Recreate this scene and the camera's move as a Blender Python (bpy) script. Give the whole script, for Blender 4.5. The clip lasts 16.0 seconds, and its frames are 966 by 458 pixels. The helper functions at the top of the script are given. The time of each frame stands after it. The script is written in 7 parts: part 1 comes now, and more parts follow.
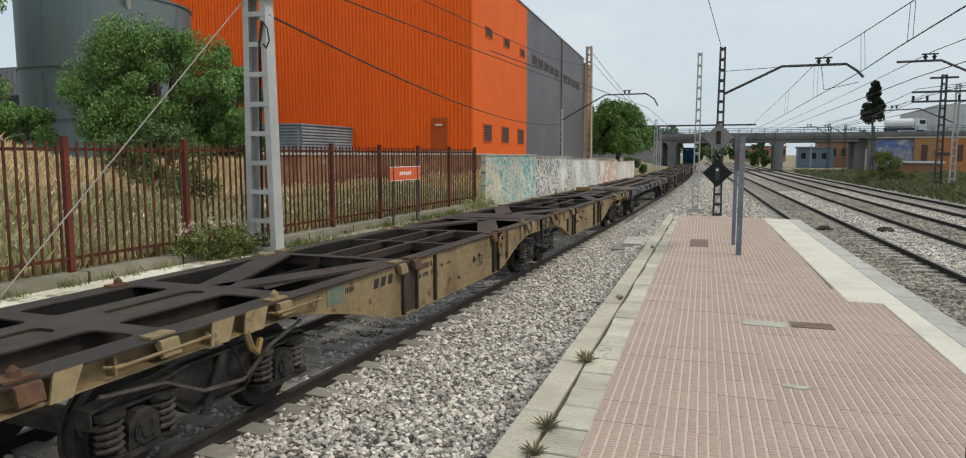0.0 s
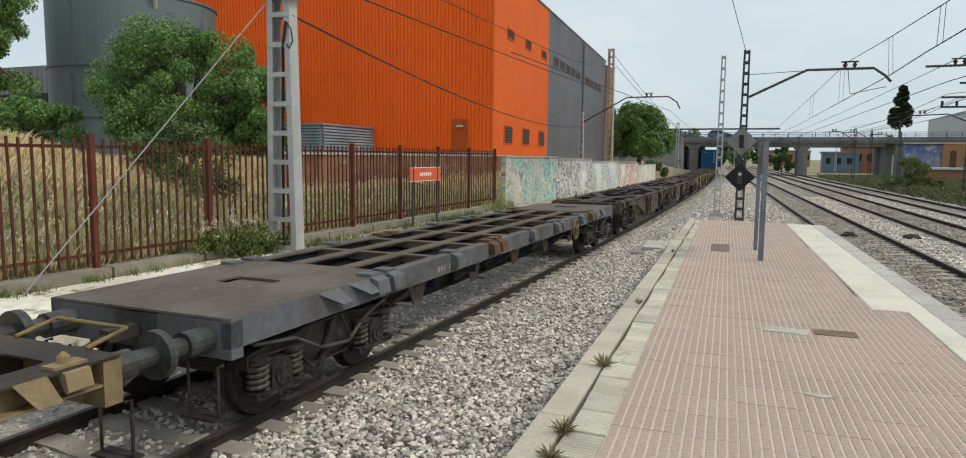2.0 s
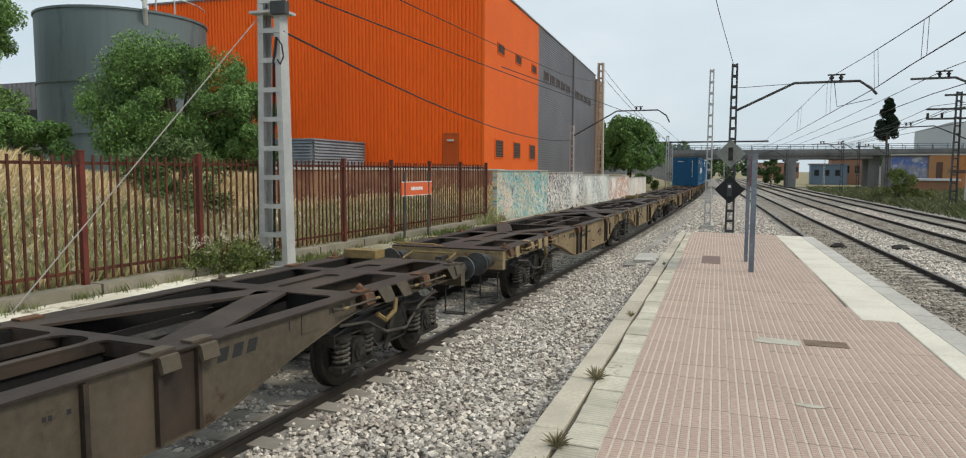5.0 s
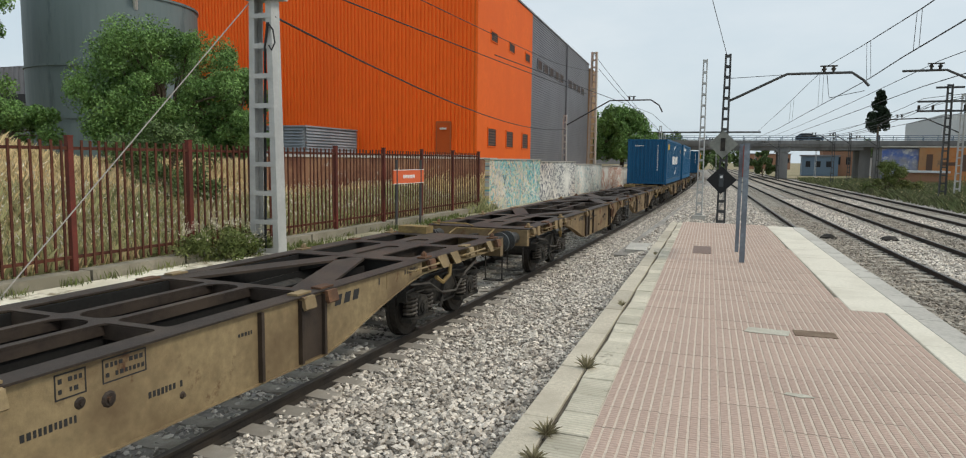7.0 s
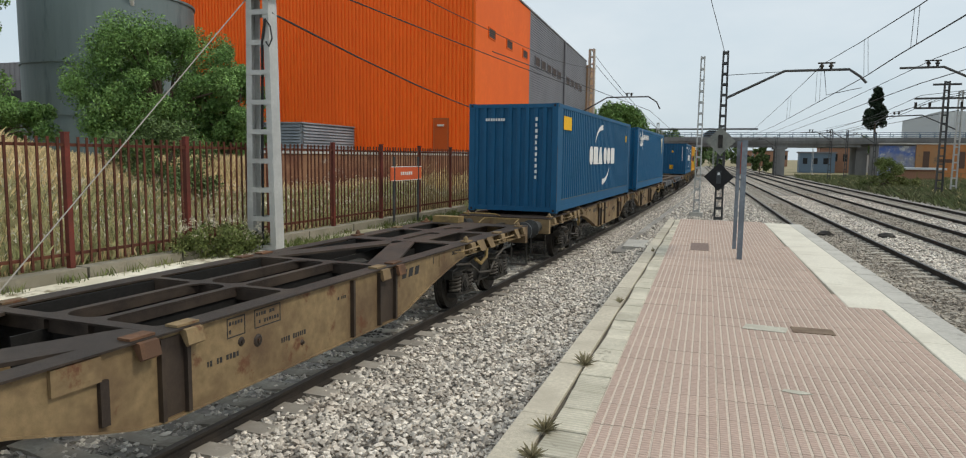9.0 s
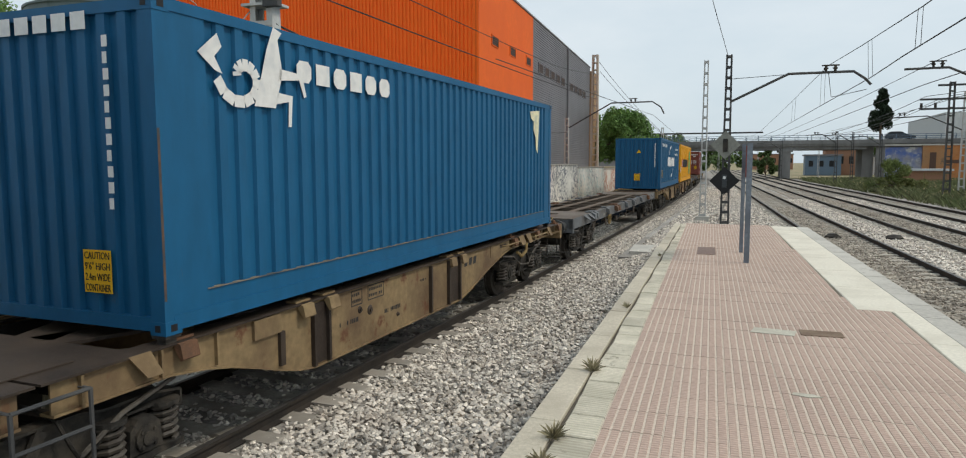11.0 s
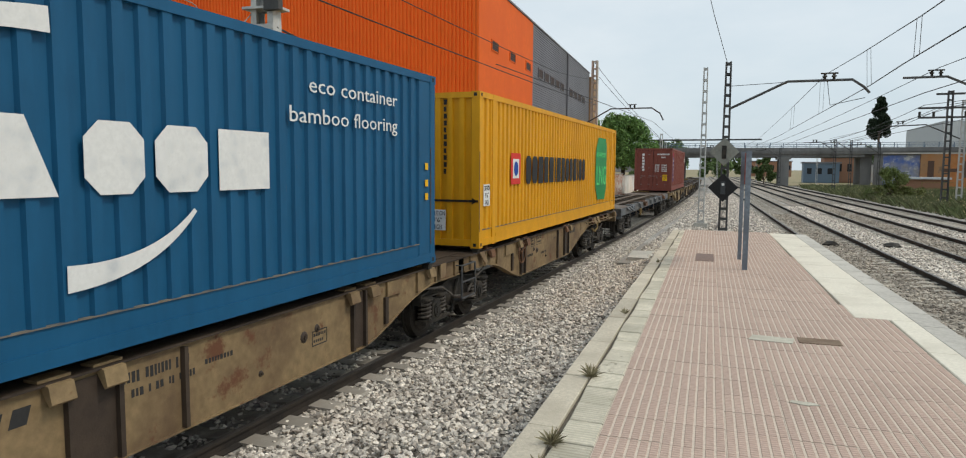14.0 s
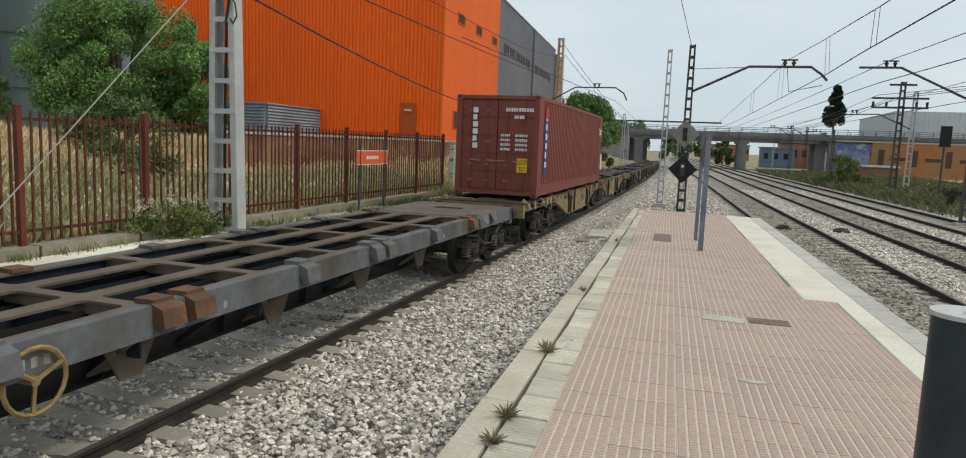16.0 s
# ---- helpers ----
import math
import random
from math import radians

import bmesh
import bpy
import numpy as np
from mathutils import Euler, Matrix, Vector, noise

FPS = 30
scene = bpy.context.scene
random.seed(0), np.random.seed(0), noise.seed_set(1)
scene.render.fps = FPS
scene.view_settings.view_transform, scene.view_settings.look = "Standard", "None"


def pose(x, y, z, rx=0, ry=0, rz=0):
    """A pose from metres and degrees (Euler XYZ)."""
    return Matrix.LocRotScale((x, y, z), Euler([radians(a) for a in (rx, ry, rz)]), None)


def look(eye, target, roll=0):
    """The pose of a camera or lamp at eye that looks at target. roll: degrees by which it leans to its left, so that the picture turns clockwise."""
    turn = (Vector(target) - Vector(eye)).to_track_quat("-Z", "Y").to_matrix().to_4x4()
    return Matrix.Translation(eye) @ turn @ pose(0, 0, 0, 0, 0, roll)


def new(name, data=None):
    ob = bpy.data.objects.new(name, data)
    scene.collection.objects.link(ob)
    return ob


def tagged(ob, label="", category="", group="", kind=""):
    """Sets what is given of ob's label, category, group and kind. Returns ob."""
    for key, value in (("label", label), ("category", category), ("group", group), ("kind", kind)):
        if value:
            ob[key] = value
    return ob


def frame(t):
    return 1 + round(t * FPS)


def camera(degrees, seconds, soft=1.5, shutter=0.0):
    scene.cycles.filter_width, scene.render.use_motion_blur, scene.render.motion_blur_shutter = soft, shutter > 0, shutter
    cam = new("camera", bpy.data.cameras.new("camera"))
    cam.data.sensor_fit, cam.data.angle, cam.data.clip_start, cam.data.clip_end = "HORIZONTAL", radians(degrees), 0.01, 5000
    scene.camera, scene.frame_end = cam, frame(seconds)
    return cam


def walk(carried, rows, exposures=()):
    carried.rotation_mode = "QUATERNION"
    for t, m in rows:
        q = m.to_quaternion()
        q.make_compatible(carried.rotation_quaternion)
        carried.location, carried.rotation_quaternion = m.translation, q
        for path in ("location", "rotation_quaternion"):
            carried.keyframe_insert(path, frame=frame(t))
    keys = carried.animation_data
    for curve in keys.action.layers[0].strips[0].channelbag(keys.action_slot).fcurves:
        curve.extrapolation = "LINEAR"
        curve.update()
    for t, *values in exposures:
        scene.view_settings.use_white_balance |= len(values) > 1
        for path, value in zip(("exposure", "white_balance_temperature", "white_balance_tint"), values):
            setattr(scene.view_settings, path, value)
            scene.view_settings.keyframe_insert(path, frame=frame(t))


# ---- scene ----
cam = camera(70.0, 16.0, 1.1)
PATH = [
    (0, (0.002, -0.019, 1.759), (-0.714, 1.836, 1.545), 0.0),
    (0.5, (-0.002, -0.009, 1.766), (-0.73, 1.84, 1.54), -0.0),
    (1, (-0.005, -0.003, 1.757), (-0.748, 1.838, 1.512), -0.4),
    (1.5, (-0.012, 0.002, 1.752), (-0.778, 1.836, 1.531), 0.0),
    (2, (0.0, -0.006, 1.759), (-0.768, 1.828, 1.549), 0.6),
    (2.5, (-0.013, -0.006, 1.771), (-0.783, 1.831, 1.58), 1.4),
    (3, (-0.005, -0.007, 1.754), (-0.78, 1.827, 1.569), 1.3),
    (3.5, (-0.009, -0.003, 1.757), (-0.786, 1.831, 1.577), 1.2),
    (4, (0.001, -0.019, 1.76), (-0.761, 1.822, 1.59), 0.4),
    (6.5, (0.004, -0.014, 1.755), (-0.723, 1.84, 1.57), 0.6),
    (7, (0.002, -0.002, 1.754), (-0.723, 1.851, 1.552), 0.7),
    (7.5, (0.001, -0.003, 1.753), (-0.716, 1.852, 1.535), 0.5),
    (8, (0.001, -0.002, 1.755), (-0.704, 1.857, 1.532), 0.9),
    (8.5, (-0.006, 0.002, 1.755), (-0.717, 1.859, 1.537), 0.9),
    (11, (-0.004, 0.0, 1.749), (-0.738, 1.85, 1.559), -0.1),
    (11.5, (0.005, -0.005, 1.749), (-0.722, 1.849, 1.567), 0.0),
    (12, (-0.005, -0.003, 1.753), (-0.729, 1.853, 1.583), 0.1),
    (12.5, (-0.003, 0.006, 1.751), (-0.717, 1.865, 1.569), 0.0),
    (13, (-0.006, 0.004, 1.749), (-0.721, 1.864, 1.58), 0.5),
    (13.5, (-0.007, 0.005, 1.755), (-0.731, 1.861, 1.58), 0.5),
    (14, (-0.011, -0.007, 1.755), (-0.741, 1.846, 1.578), 0.4),
    (14.5, (-0.008, 0.007, 1.75), (-0.737, 1.861, 1.577), 0.5),
    (15, (-0.002, 0.007, 1.743), (-0.702, 1.869, 1.536), 0.3),
    (15.5, (-0.003, 0.012, 1.737), (-0.703, 1.869, 1.487), 0.2),
    (16, (-0.013, 0.012, 1.75), (-0.634, 1.897, 1.504), 2.3),
]
walk(cam, [(t, look(eye, target, roll)) for t, eye, target, roll in PATH],
     [(0, 0.0), (2.0, 0.05), (3.5, 0.12), (7.0, 0.06), (8.5, 0.05), (11.0, 0.1), (13.5, 0.12), (14.5, 0.06), (15.0, -0.02), (15.5, -0.03), (16.0, 0.03)])

# ---- world and light ----
world = bpy.data.worlds.new("overcast_sky")
scene.world = world
world.use_nodes = True
wn, wl = world.node_tree.nodes, world.node_tree.links
wn.clear()
w_out = wn.new("ShaderNodeOutputWorld")
w_bg = wn.new("ShaderNodeBackground")
w_sky = wn.new("ShaderNodeTexSky")
w_sky.sky_type, w_sky.sun_disc = "NISHITA", False
w_sky.sun_elevation, w_sky.sun_rotation = radians(52), radians(87)
w_sky.dust_density = 3.0
w_gain = wn.new("ShaderNodeVectorMath")
w_gain.operation = "SCALE"
w_gain.inputs["Scale"].default_value = 0.12
w_coord = wn.new("ShaderNodeTexCoord")
w_map = wn.new("ShaderNodeMapping")
w_map.inputs["Scale"].default_value = (1.0, 1.0, 2.6)
w_noise = wn.new("ShaderNodeTexNoise")
w_noise.inputs["Scale"].default_value = 2.2
w_noise.inputs["Detail"].default_value = 6
w_noise.inputs["Roughness"].default_value = 0.55
w_ramp = wn.new("ShaderNodeValToRGB")
w_ramp.color_ramp.elements[0].position, w_ramp.color_ramp.elements[0].color = 0.32, (0.60, 0.71, 0.78, 1)
w_ramp.color_ramp.elements[1].position, w_ramp.color_ramp.elements[1].color = 0.72, (0.80, 0.86, 0.89, 1)
w_mix = wn.new("ShaderNodeMix")
w_mix.data_type = "RGBA"
w_mix.inputs[0].default_value = 0.85
wl.new(w_coord.outputs["Generated"], w_map.inputs["Vector"])
wl.new(w_map.outputs["Vector"], w_noise.inputs["Vector"])
wl.new(w_noise.outputs["Fac"], w_ramp.inputs["Fac"])
wl.new(w_sky.outputs["Color"], w_gain.inputs[0])
wl.new(w_gain.outputs["Vector"], w_mix.inputs[6])
wl.new(w_ramp.outputs["Color"], w_mix.inputs[7])
wl.new(w_mix.outputs[2], w_bg.inputs["Color"])
w_bg.inputs["Strength"].default_value = 1.0
wl.new(w_bg.outputs["Background"], w_out.inputs["Surface"])

sun_data = bpy.data.lights.new("sun", "SUN")
sun_data.energy, sun_data.angle, sun_data.color = 1.5, radians(12), (1.0, 0.93, 0.80)
sun = new("sun", sun_data)
sun.matrix_world = look((63, 8, 80), (0, 5, 0))

# ---- materials ----


def link_noise(nt, vec, scale, detail=4.0, rough=0.6):
    n = nt.nodes.new("ShaderNodeTexNoise")
    n.inputs["Scale"].default_value, n.inputs["Detail"].default_value = scale, detail
    n.inputs["Roughness"].default_value = rough
    nt.links.new(vec, n.inputs["Vector"])
    return n.outputs["Fac"]


def link_ramp(nt, fac, stops):
    r = nt.nodes.new("ShaderNodeValToRGB")
    els = r.color_ramp.elements
    for e, (p, c) in zip((els[0], els[1]), (stops[0], stops[-1])):
        e.position, e.color = p, (*c, 1)
    for p, c in stops[1:-1]:
        els.new(p).color = (*c, 1)
    nt.links.new(fac, r.inputs["Fac"])
    return r.outputs["Color"]


def link_mix(nt, fac, a, b, blend="MIX"):
    m = nt.nodes.new("ShaderNodeMix")
    m.data_type, m.blend_type = "RGBA", blend
    for sock, v in ((m.inputs[0], fac), (m.inputs[6], a), (m.inputs[7], b)):
        if isinstance(v, (int, float)):
            sock.default_value = v
        elif isinstance(v, tuple):
            sock.default_value = (*v, 1)
        else:
            nt.links.new(v, sock)
    return m.outputs[2]


def mat(name, base, worn=None, wear=0.5, big=0.8, fine=18.0, rough=0.75, metal=0.0, bump=0.3, bump_scale=60.0,
        spread=0.25, stretch=(1, 1, 1), island=0.0, per_object=0.0, soil=None, soil_scale=2.5, soil_at=0.6):
    """Base colour with fine grain, large patches of a worn colour, sparse soil, and fine relief."""
    m = bpy.data.materials.new(name)
    m.use_nodes = True
    nt = m.node_tree
    bsdf = nt.nodes["Principled BSDF"]
    co = nt.nodes.new("ShaderNodeTexCoord")
    mp = nt.nodes.new("ShaderNodeMapping")
    mp.inputs["Scale"].default_value = stretch
    nt.links.new(co.outputs["Object"], mp.inputs["Vector"])
    vec = mp.outputs["Vector"]
    lo = tuple(c * (1 - spread) for c in base)
    hi = tuple(min(1.0, c * (1 + spread)) for c in base)
    col = link_ramp(nt, link_noise(nt, vec, fine), [(0.3, lo), (0.7, hi)])
    if worn:
        f = link_ramp(nt, link_noise(nt, vec, big, 6.0), [(max(0.0, wear - 0.1), (0, 0, 0)), (min(1.0, wear + 0.1), (1, 1, 1))])
        col = link_mix(nt, f, col, worn)
    if soil:
        f = link_ramp(nt, link_noise(nt, vec, soil_scale, 8.0, 0.7), [(soil_at, (0, 0, 0)), (soil_at + 0.08, (1, 1, 1))])
        col = link_mix(nt, f, col, soil)
    if island:
        g = nt.nodes.new("ShaderNodeNewGeometry")
        v = link_ramp(nt, g.outputs["Random Per Island"], [(0.0, (1 - island,) * 3), (1.0, (1 + island,) * 3)])
        col = link_mix(nt, 1.0, col, v, "MULTIPLY")
    if per_object:
        g = nt.nodes.new("ShaderNodeObjectInfo")
        v = link_ramp(nt, g.outputs["Random"], [(0.0, (1 - per_object,) * 3), (1.0, (1 + per_object,) * 3)])
        col = link_mix(nt, 1.0, col, v, "MULTIPLY")
    nt.links.new(col, bsdf.inputs["Base Color"])
    bsdf.inputs["Specular IOR Level"].default_value = 0.3
    bsdf.inputs["Roughness"].default_value, bsdf.inputs["Metallic"].default_value = rough, metal
    if bump:
        b = nt.nodes.new("ShaderNodeBump")
        b.inputs["Strength"].default_value, b.inputs["Distance"].default_value = bump, 0.01
        nt.links.new(link_noise(nt, vec, bump_scale, 5.0), b.inputs["Height"])
        nt.links.new(b.outputs["Normal"], bsdf.inputs["Normal"])
    return m


# Hall front is coloured brighter than its side to offset the weaker light there
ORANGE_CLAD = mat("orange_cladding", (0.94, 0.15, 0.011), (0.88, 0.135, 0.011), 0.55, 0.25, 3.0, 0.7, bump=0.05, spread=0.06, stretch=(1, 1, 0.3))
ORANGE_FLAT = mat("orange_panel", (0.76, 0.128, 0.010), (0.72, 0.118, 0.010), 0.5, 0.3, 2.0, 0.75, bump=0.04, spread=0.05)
GREY_CLAD = mat("grey_cladding", (0.17, 0.165, 0.18), (0.2, 0.195, 0.21), 0.5, 0.3, 4.0, 0.5, bump=0.05, spread=0.1)
TANK = mat("tank_paint", (0.10, 0.135, 0.14), (0.14, 0.18, 0.185), 0.5, 0.35, 2.0, 0.55, bump=0.06, spread=0.08, stretch=(1, 1, 0.15), soil=(0.09, 0.12, 0.125), soil_scale=0.8, soil_at=0.58)
LOUVRE = mat("louvre_grey", (0.27, 0.30, 0.335), (0.2, 0.225, 0.255), 0.5, 0.6, 5, 0.5, bump=0.05, spread=0.1)
DARK = mat("dark_opening", (0.015, 0.015, 0.017), spread=0.2, bump=0.0, rough=0.6)
CONCRETE = mat("concrete", (0.42, 0.40, 0.36), (0.52, 0.5, 0.45), 0.5, 0.7, 14, 0.9, bump=0.4, bump_scale=40, spread=0.18, soil=(0.22, 0.205, 0.18), soil_scale=1.6, soil_at=0.6)
KERB = mat("kerb_concrete", (0.49, 0.44, 0.35), (0.40, 0.355, 0.28), 0.55, 1.4, 30, 0.9, bump=0.4, bump_scale=70, spread=0.16, soil=(0.17, 0.15, 0.12), soil_scale=3.2, soil_at=0.66, per_object=0.12)
WHITE_BAND = mat("worn_white_paint", (0.68, 0.64, 0.54), (0.58, 0.54, 0.45), 0.55, 1.1, 26, 0.85, bump=0.3, spread=0.1, soil=(0.36, 0.33, 0.28), soil_scale=4.0, soil_at=0.68)
BRIDGE = mat("bridge_concrete", (0.22, 0.22, 0.215), (0.16, 0.16, 0.157), 0.5, 0.25, 3, 0.9, bump=0.2, bump_scale=8, spread=0.15, stretch=(1, 1, 0.4), soil=(0.13, 0.13, 0.125), soil_scale=0.5, soil_at=0.6)
BLUE_RAIL = mat("bridge_railing_paint", (0.12, 0.17, 0.23), spread=0.15, bump=0.0, rough=0.5)
RUST_FENCE = mat("fence_rust_red_paint", (0.078, 0.022, 0.013), (0.125, 0.046, 0.022), 0.55, 2.2, 24, 0.75, bump=0.25, spread=0.25, per_object=0.2)
POST_RED = mat("fence_post_red_paint", (0.125, 0.026, 0.018), (0.08, 0.022, 0.015), 0.5, 1.6, 24, 0.7, bump=0.2, spread=0.2, per_object=0.25)
GALV = mat("galvanised_steel", (0.52, 0.52, 0.50), (0.42, 0.42, 0.41), 0.5, 1.2, 18, 0.6, 0.15, bump=0.12, spread=0.1, soil=(0.25, 0.23, 0.2), soil_scale=2.0, soil_at=0.66)
STEEL_DARK = mat("weathered_mast_steel", (0.055, 0.057, 0.06), (0.085, 0.083, 0.08), 0.5, 1.2, 14, 0.7, 0.1, bump=0.1, spread=0.15)
CABLE = mat("cable_black", (0.03, 0.03, 0.032), spread=0.1, bump=0.0, rough=0.6)
ROPE = mat("guy_wire", (0.32, 0.3, 0.27), spread=0.1, bump=0.0, rough=0.6)
RAIL_SIDE = mat("rail_rust", (0.028, 0.024, 0.021), (0.045, 0.036, 0.029), 0.5, 2.0, 30, 0.8, 0.1, bump=0.3, spread=0.25)
RAIL_TOP = mat("rail_polished", (0.11, 0.105, 0.10), (0.07, 0.064, 0.06), 0.5, 2.0, 30, 0.5, 0.35, bump=0.1, spread=0.15)
SLEEPER = mat("sleeper_concrete", (0.42, 0.39, 0.33), (0.3, 0.27, 0.23), 0.5, 1.5, 20, 0.9, bump=0.4, spread=0.2, per_object=0.15)
STONE = mat("ballast_stone", (0.60, 0.55, 0.485), (0.46, 0.405, 0.345), 0.55, 3.0, 25, 0.9, bump=0.3, spread=0.2, island=0.5)
STONE_BROWN = mat("ballast_stone_brown", (0.40, 0.355, 0.295), (0.27, 0.235, 0.195), 0.5, 1.0, 22, 0.9, bump=0.4, spread=0.25, island=0.45)
BED = mat("ballast_bed", (0.36, 0.34, 0.31), (0.24, 0.22, 0.195), 0.5, 0.5, 16, 0.95, bump=1.0, bump_scale=22, spread=0.55)
BED_FAR = mat("ballast_brown_bed", (0.34, 0.305, 0.255), (0.25, 0.22, 0.185), 0.5, 0.35, 9, 0.95, bump=1.0, bump_scale=14, spread=0.45)
EARTH = mat("dry_ground", (0.30, 0.245, 0.155), (0.20, 0.19, 0.095), 0.52, 0.12, 3, 0.95, bump=0.8, bump_scale=8, spread=0.3)
STRAW = mat("dry_grass", (0.72, 0.575, 0.335), (0.55, 0.44, 0.23), 0.5, 0.5, 3, 0.9, bump=0.0, spread=0.2, island=0.4)
STONE_OIL = mat("oily_ballast_stone", (0.50, 0.465, 0.41), (0.60, 0.555, 0.49), 0.5, 1.2, 25, 0.85, bump=0.3, spread=0.25, island=0.5, soil=(0.10, 0.09, 0.08), soil_scale=0.55, soil_at=0.56)
GREEN = mat("green_weeds", (0.11, 0.145, 0.04), (0.17, 0.185, 0.065), 0.5, 0.5, 3, 0.8, bump=0.0, spread=0.25, island=0.45)
LEAF = mat("leaf_green", (0.12, 0.22, 0.06), (0.165, 0.28, 0.078), 0.5, 0.8, 5, 0.6, bump=0.0, spread=0.25, island=0.5)
LEAF_DARK = mat("leaf_dark_green", (0.09, 0.14, 0.045), (0.12, 0.175, 0.06), 0.5, 0.5, 5, 0.65, bump=0.0, spread=0.25, island=0.5)
CYPRESS = mat("cypress_foliage", (0.018, 0.032, 0.016), spread=0.3, bump=0.0, island=0.4, rough=0.8)
BARK = mat("bark", (0.12, 0.09, 0.065), bump=0.5, spread=0.3, rough=0.9)

PALE_GREEN = mat("pale_green_grass", (0.30, 0.31, 0.14), (0.40, 0.37, 0.19), 0.5, 0.5, 3, 0.9, bump=0.0, spread=0.2, island=0.4)


def cross_grooves(m, pitch, dark):
    """Fine cast grooves running across, along the thing's own y."""
    nt = m.node_tree
    bsdf = nt.nodes["Principled BSDF"]
    co = nt.nodes.new("ShaderNodeTexCoord")
    w = nt.nodes.new("ShaderNodeTexWave")
    w.bands_direction = "Y"
    w.inputs["Scale"].default_value = math.tau / 20 / pitch
    w.inputs["Distortion"].default_value = 0.25
    w.inputs["Detail Scale"].default_value = 4.0
    nt.links.new(co.outputs["Object"], w.inputs["Vector"])
    shade = link_ramp(nt, w.outputs["Fac"], [(0.05, (dark, dark, dark)), (0.35, (1, 1, 1))])
    old = bsdf.inputs["Base Color"].links[0].from_socket
    nt.links.new(link_mix(nt, 1.0, old, shade, "MULTIPLY"), bsdf.inputs["Base Color"])
    b = nt.nodes.new("ShaderNodeBump")
    b.inputs["Strength"].default_value, b.inputs["Distance"].default_value = 0.5, 0.006
    nt.links.new(w.outputs["Fac"], b.inputs["Height"])
    nt.links.new(bsdf.inputs["Normal"].links[0].from_socket, b.inputs["Normal"])
    nt.links.new(b.outputs["Normal"], bsdf.inputs["Normal"])

# ---- building helpers ----


def part(name, bm, material, parent=None, label="", smooth=False):
    """Links a bmesh as one mesh object under a thing or a part."""
    me = bpy.data.meshes.new(name)
    bm.to_mesh(me)
    bm.free()
    me.materials.append(material)
    if smooth:
        me.shade_smooth()
    ob = new(name, me)
    if parent is not None:
        ob.parent = parent
    if label:
        ob["label"] = label
    return ob


def thing(name, m=None, label="", category="", group="", kind=""):
    ob = new(name)
    ob.empty_display_size = 0.2
    if m is not None:
        ob.matrix_basis = m
    return tagged(ob, label, category, group, kind)


def box(bm, x0, x1, y0, y1, z0, z1):
    v = [bm.verts.new((x, y, z)) for z in (z0, z1) for y in (y0, y1) for x in (x0, x1)]
    for f in ((0, 2, 3, 1), (4, 5, 7, 6), (0, 1, 5, 4), (2, 6, 7, 3), (0, 4, 6, 2), (1, 3, 7, 5)):
        bm.faces.new([v[i] for i in f])
    return bm


def boxes(*rows):
    bm = bmesh.new()
    for r in rows:
        box(bm, *r)
    return bm


def prism(bm, outline, axis, a, b):
    """Extrudes an outline (pairs) along an axis from a to b."""
    def at(p, d):
        return {"x": (d, p[0], p[1]), "y": (p[0], d, p[1]), "z": (p[0], p[1], d)}[axis]
    lo = [bm.verts.new(at(p, a)) for p in outline]
    hi = [bm.verts.new(at(p, b)) for p in outline]
    n = len(outline)
    bm.faces.new(lo)
    bm.faces.new(hi[::-1])
    for i in range(n):
        bm.faces.new((lo[i], lo[(i + 1) % n], hi[(i + 1) % n], hi[i]))
    return bm


def bar(bm, p, q, w, h=None, up=(0, 0, 1)):
    """A square bar from p to q."""
    h = w if h is None else h
    p, q = Vector(p), Vector(q)
    d = (q - p).normalized()
    s = d.cross(Vector(up))
    if s.length < 1e-4:
        s = d.cross(Vector((0, 1, 0)))
    s.normalize()
    u = s.cross(d)
    c = [(-w / 2, -h / 2), (w / 2, -h / 2), (w / 2, h / 2), (-w / 2, h / 2)]
    lo = [bm.verts.new(p + s * a + u * b) for a, b in c]
    hi = [bm.verts.new(q + s * a + u * b) for a, b in c]
    bm.faces.new(lo[::-1])
    bm.faces.new(hi)
    for i in range(4):
        bm.faces.new((lo[i], lo[(i + 1) % 4], hi[(i + 1) % 4], hi[i]))
    return bm


def rod(bm, p, q, r, n=8, r2=None):
    p, q = Vector(p), Vector(q)
    r2 = r if r2 is None else r2
    d = (q - p).normalized()
    s = d.orthogonal().normalized()
    u = d.cross(s)
    ring = [(math.cos(i * math.tau / n), math.sin(i * math.tau / n)) for i in range(n)]
    lo = [bm.verts.new(p + (s * a + u * b) * r) for a, b in ring]
    hi = [bm.verts.new(q + (s * a + u * b) * r2) for a, b in ring]
    bm.faces.new(lo[::-1])
    bm.faces.new(hi)
    for i in range(n):
        bm.faces.new((lo[i], lo[(i + 1) % n], hi[(i + 1) % n], hi[i]))
    return bm


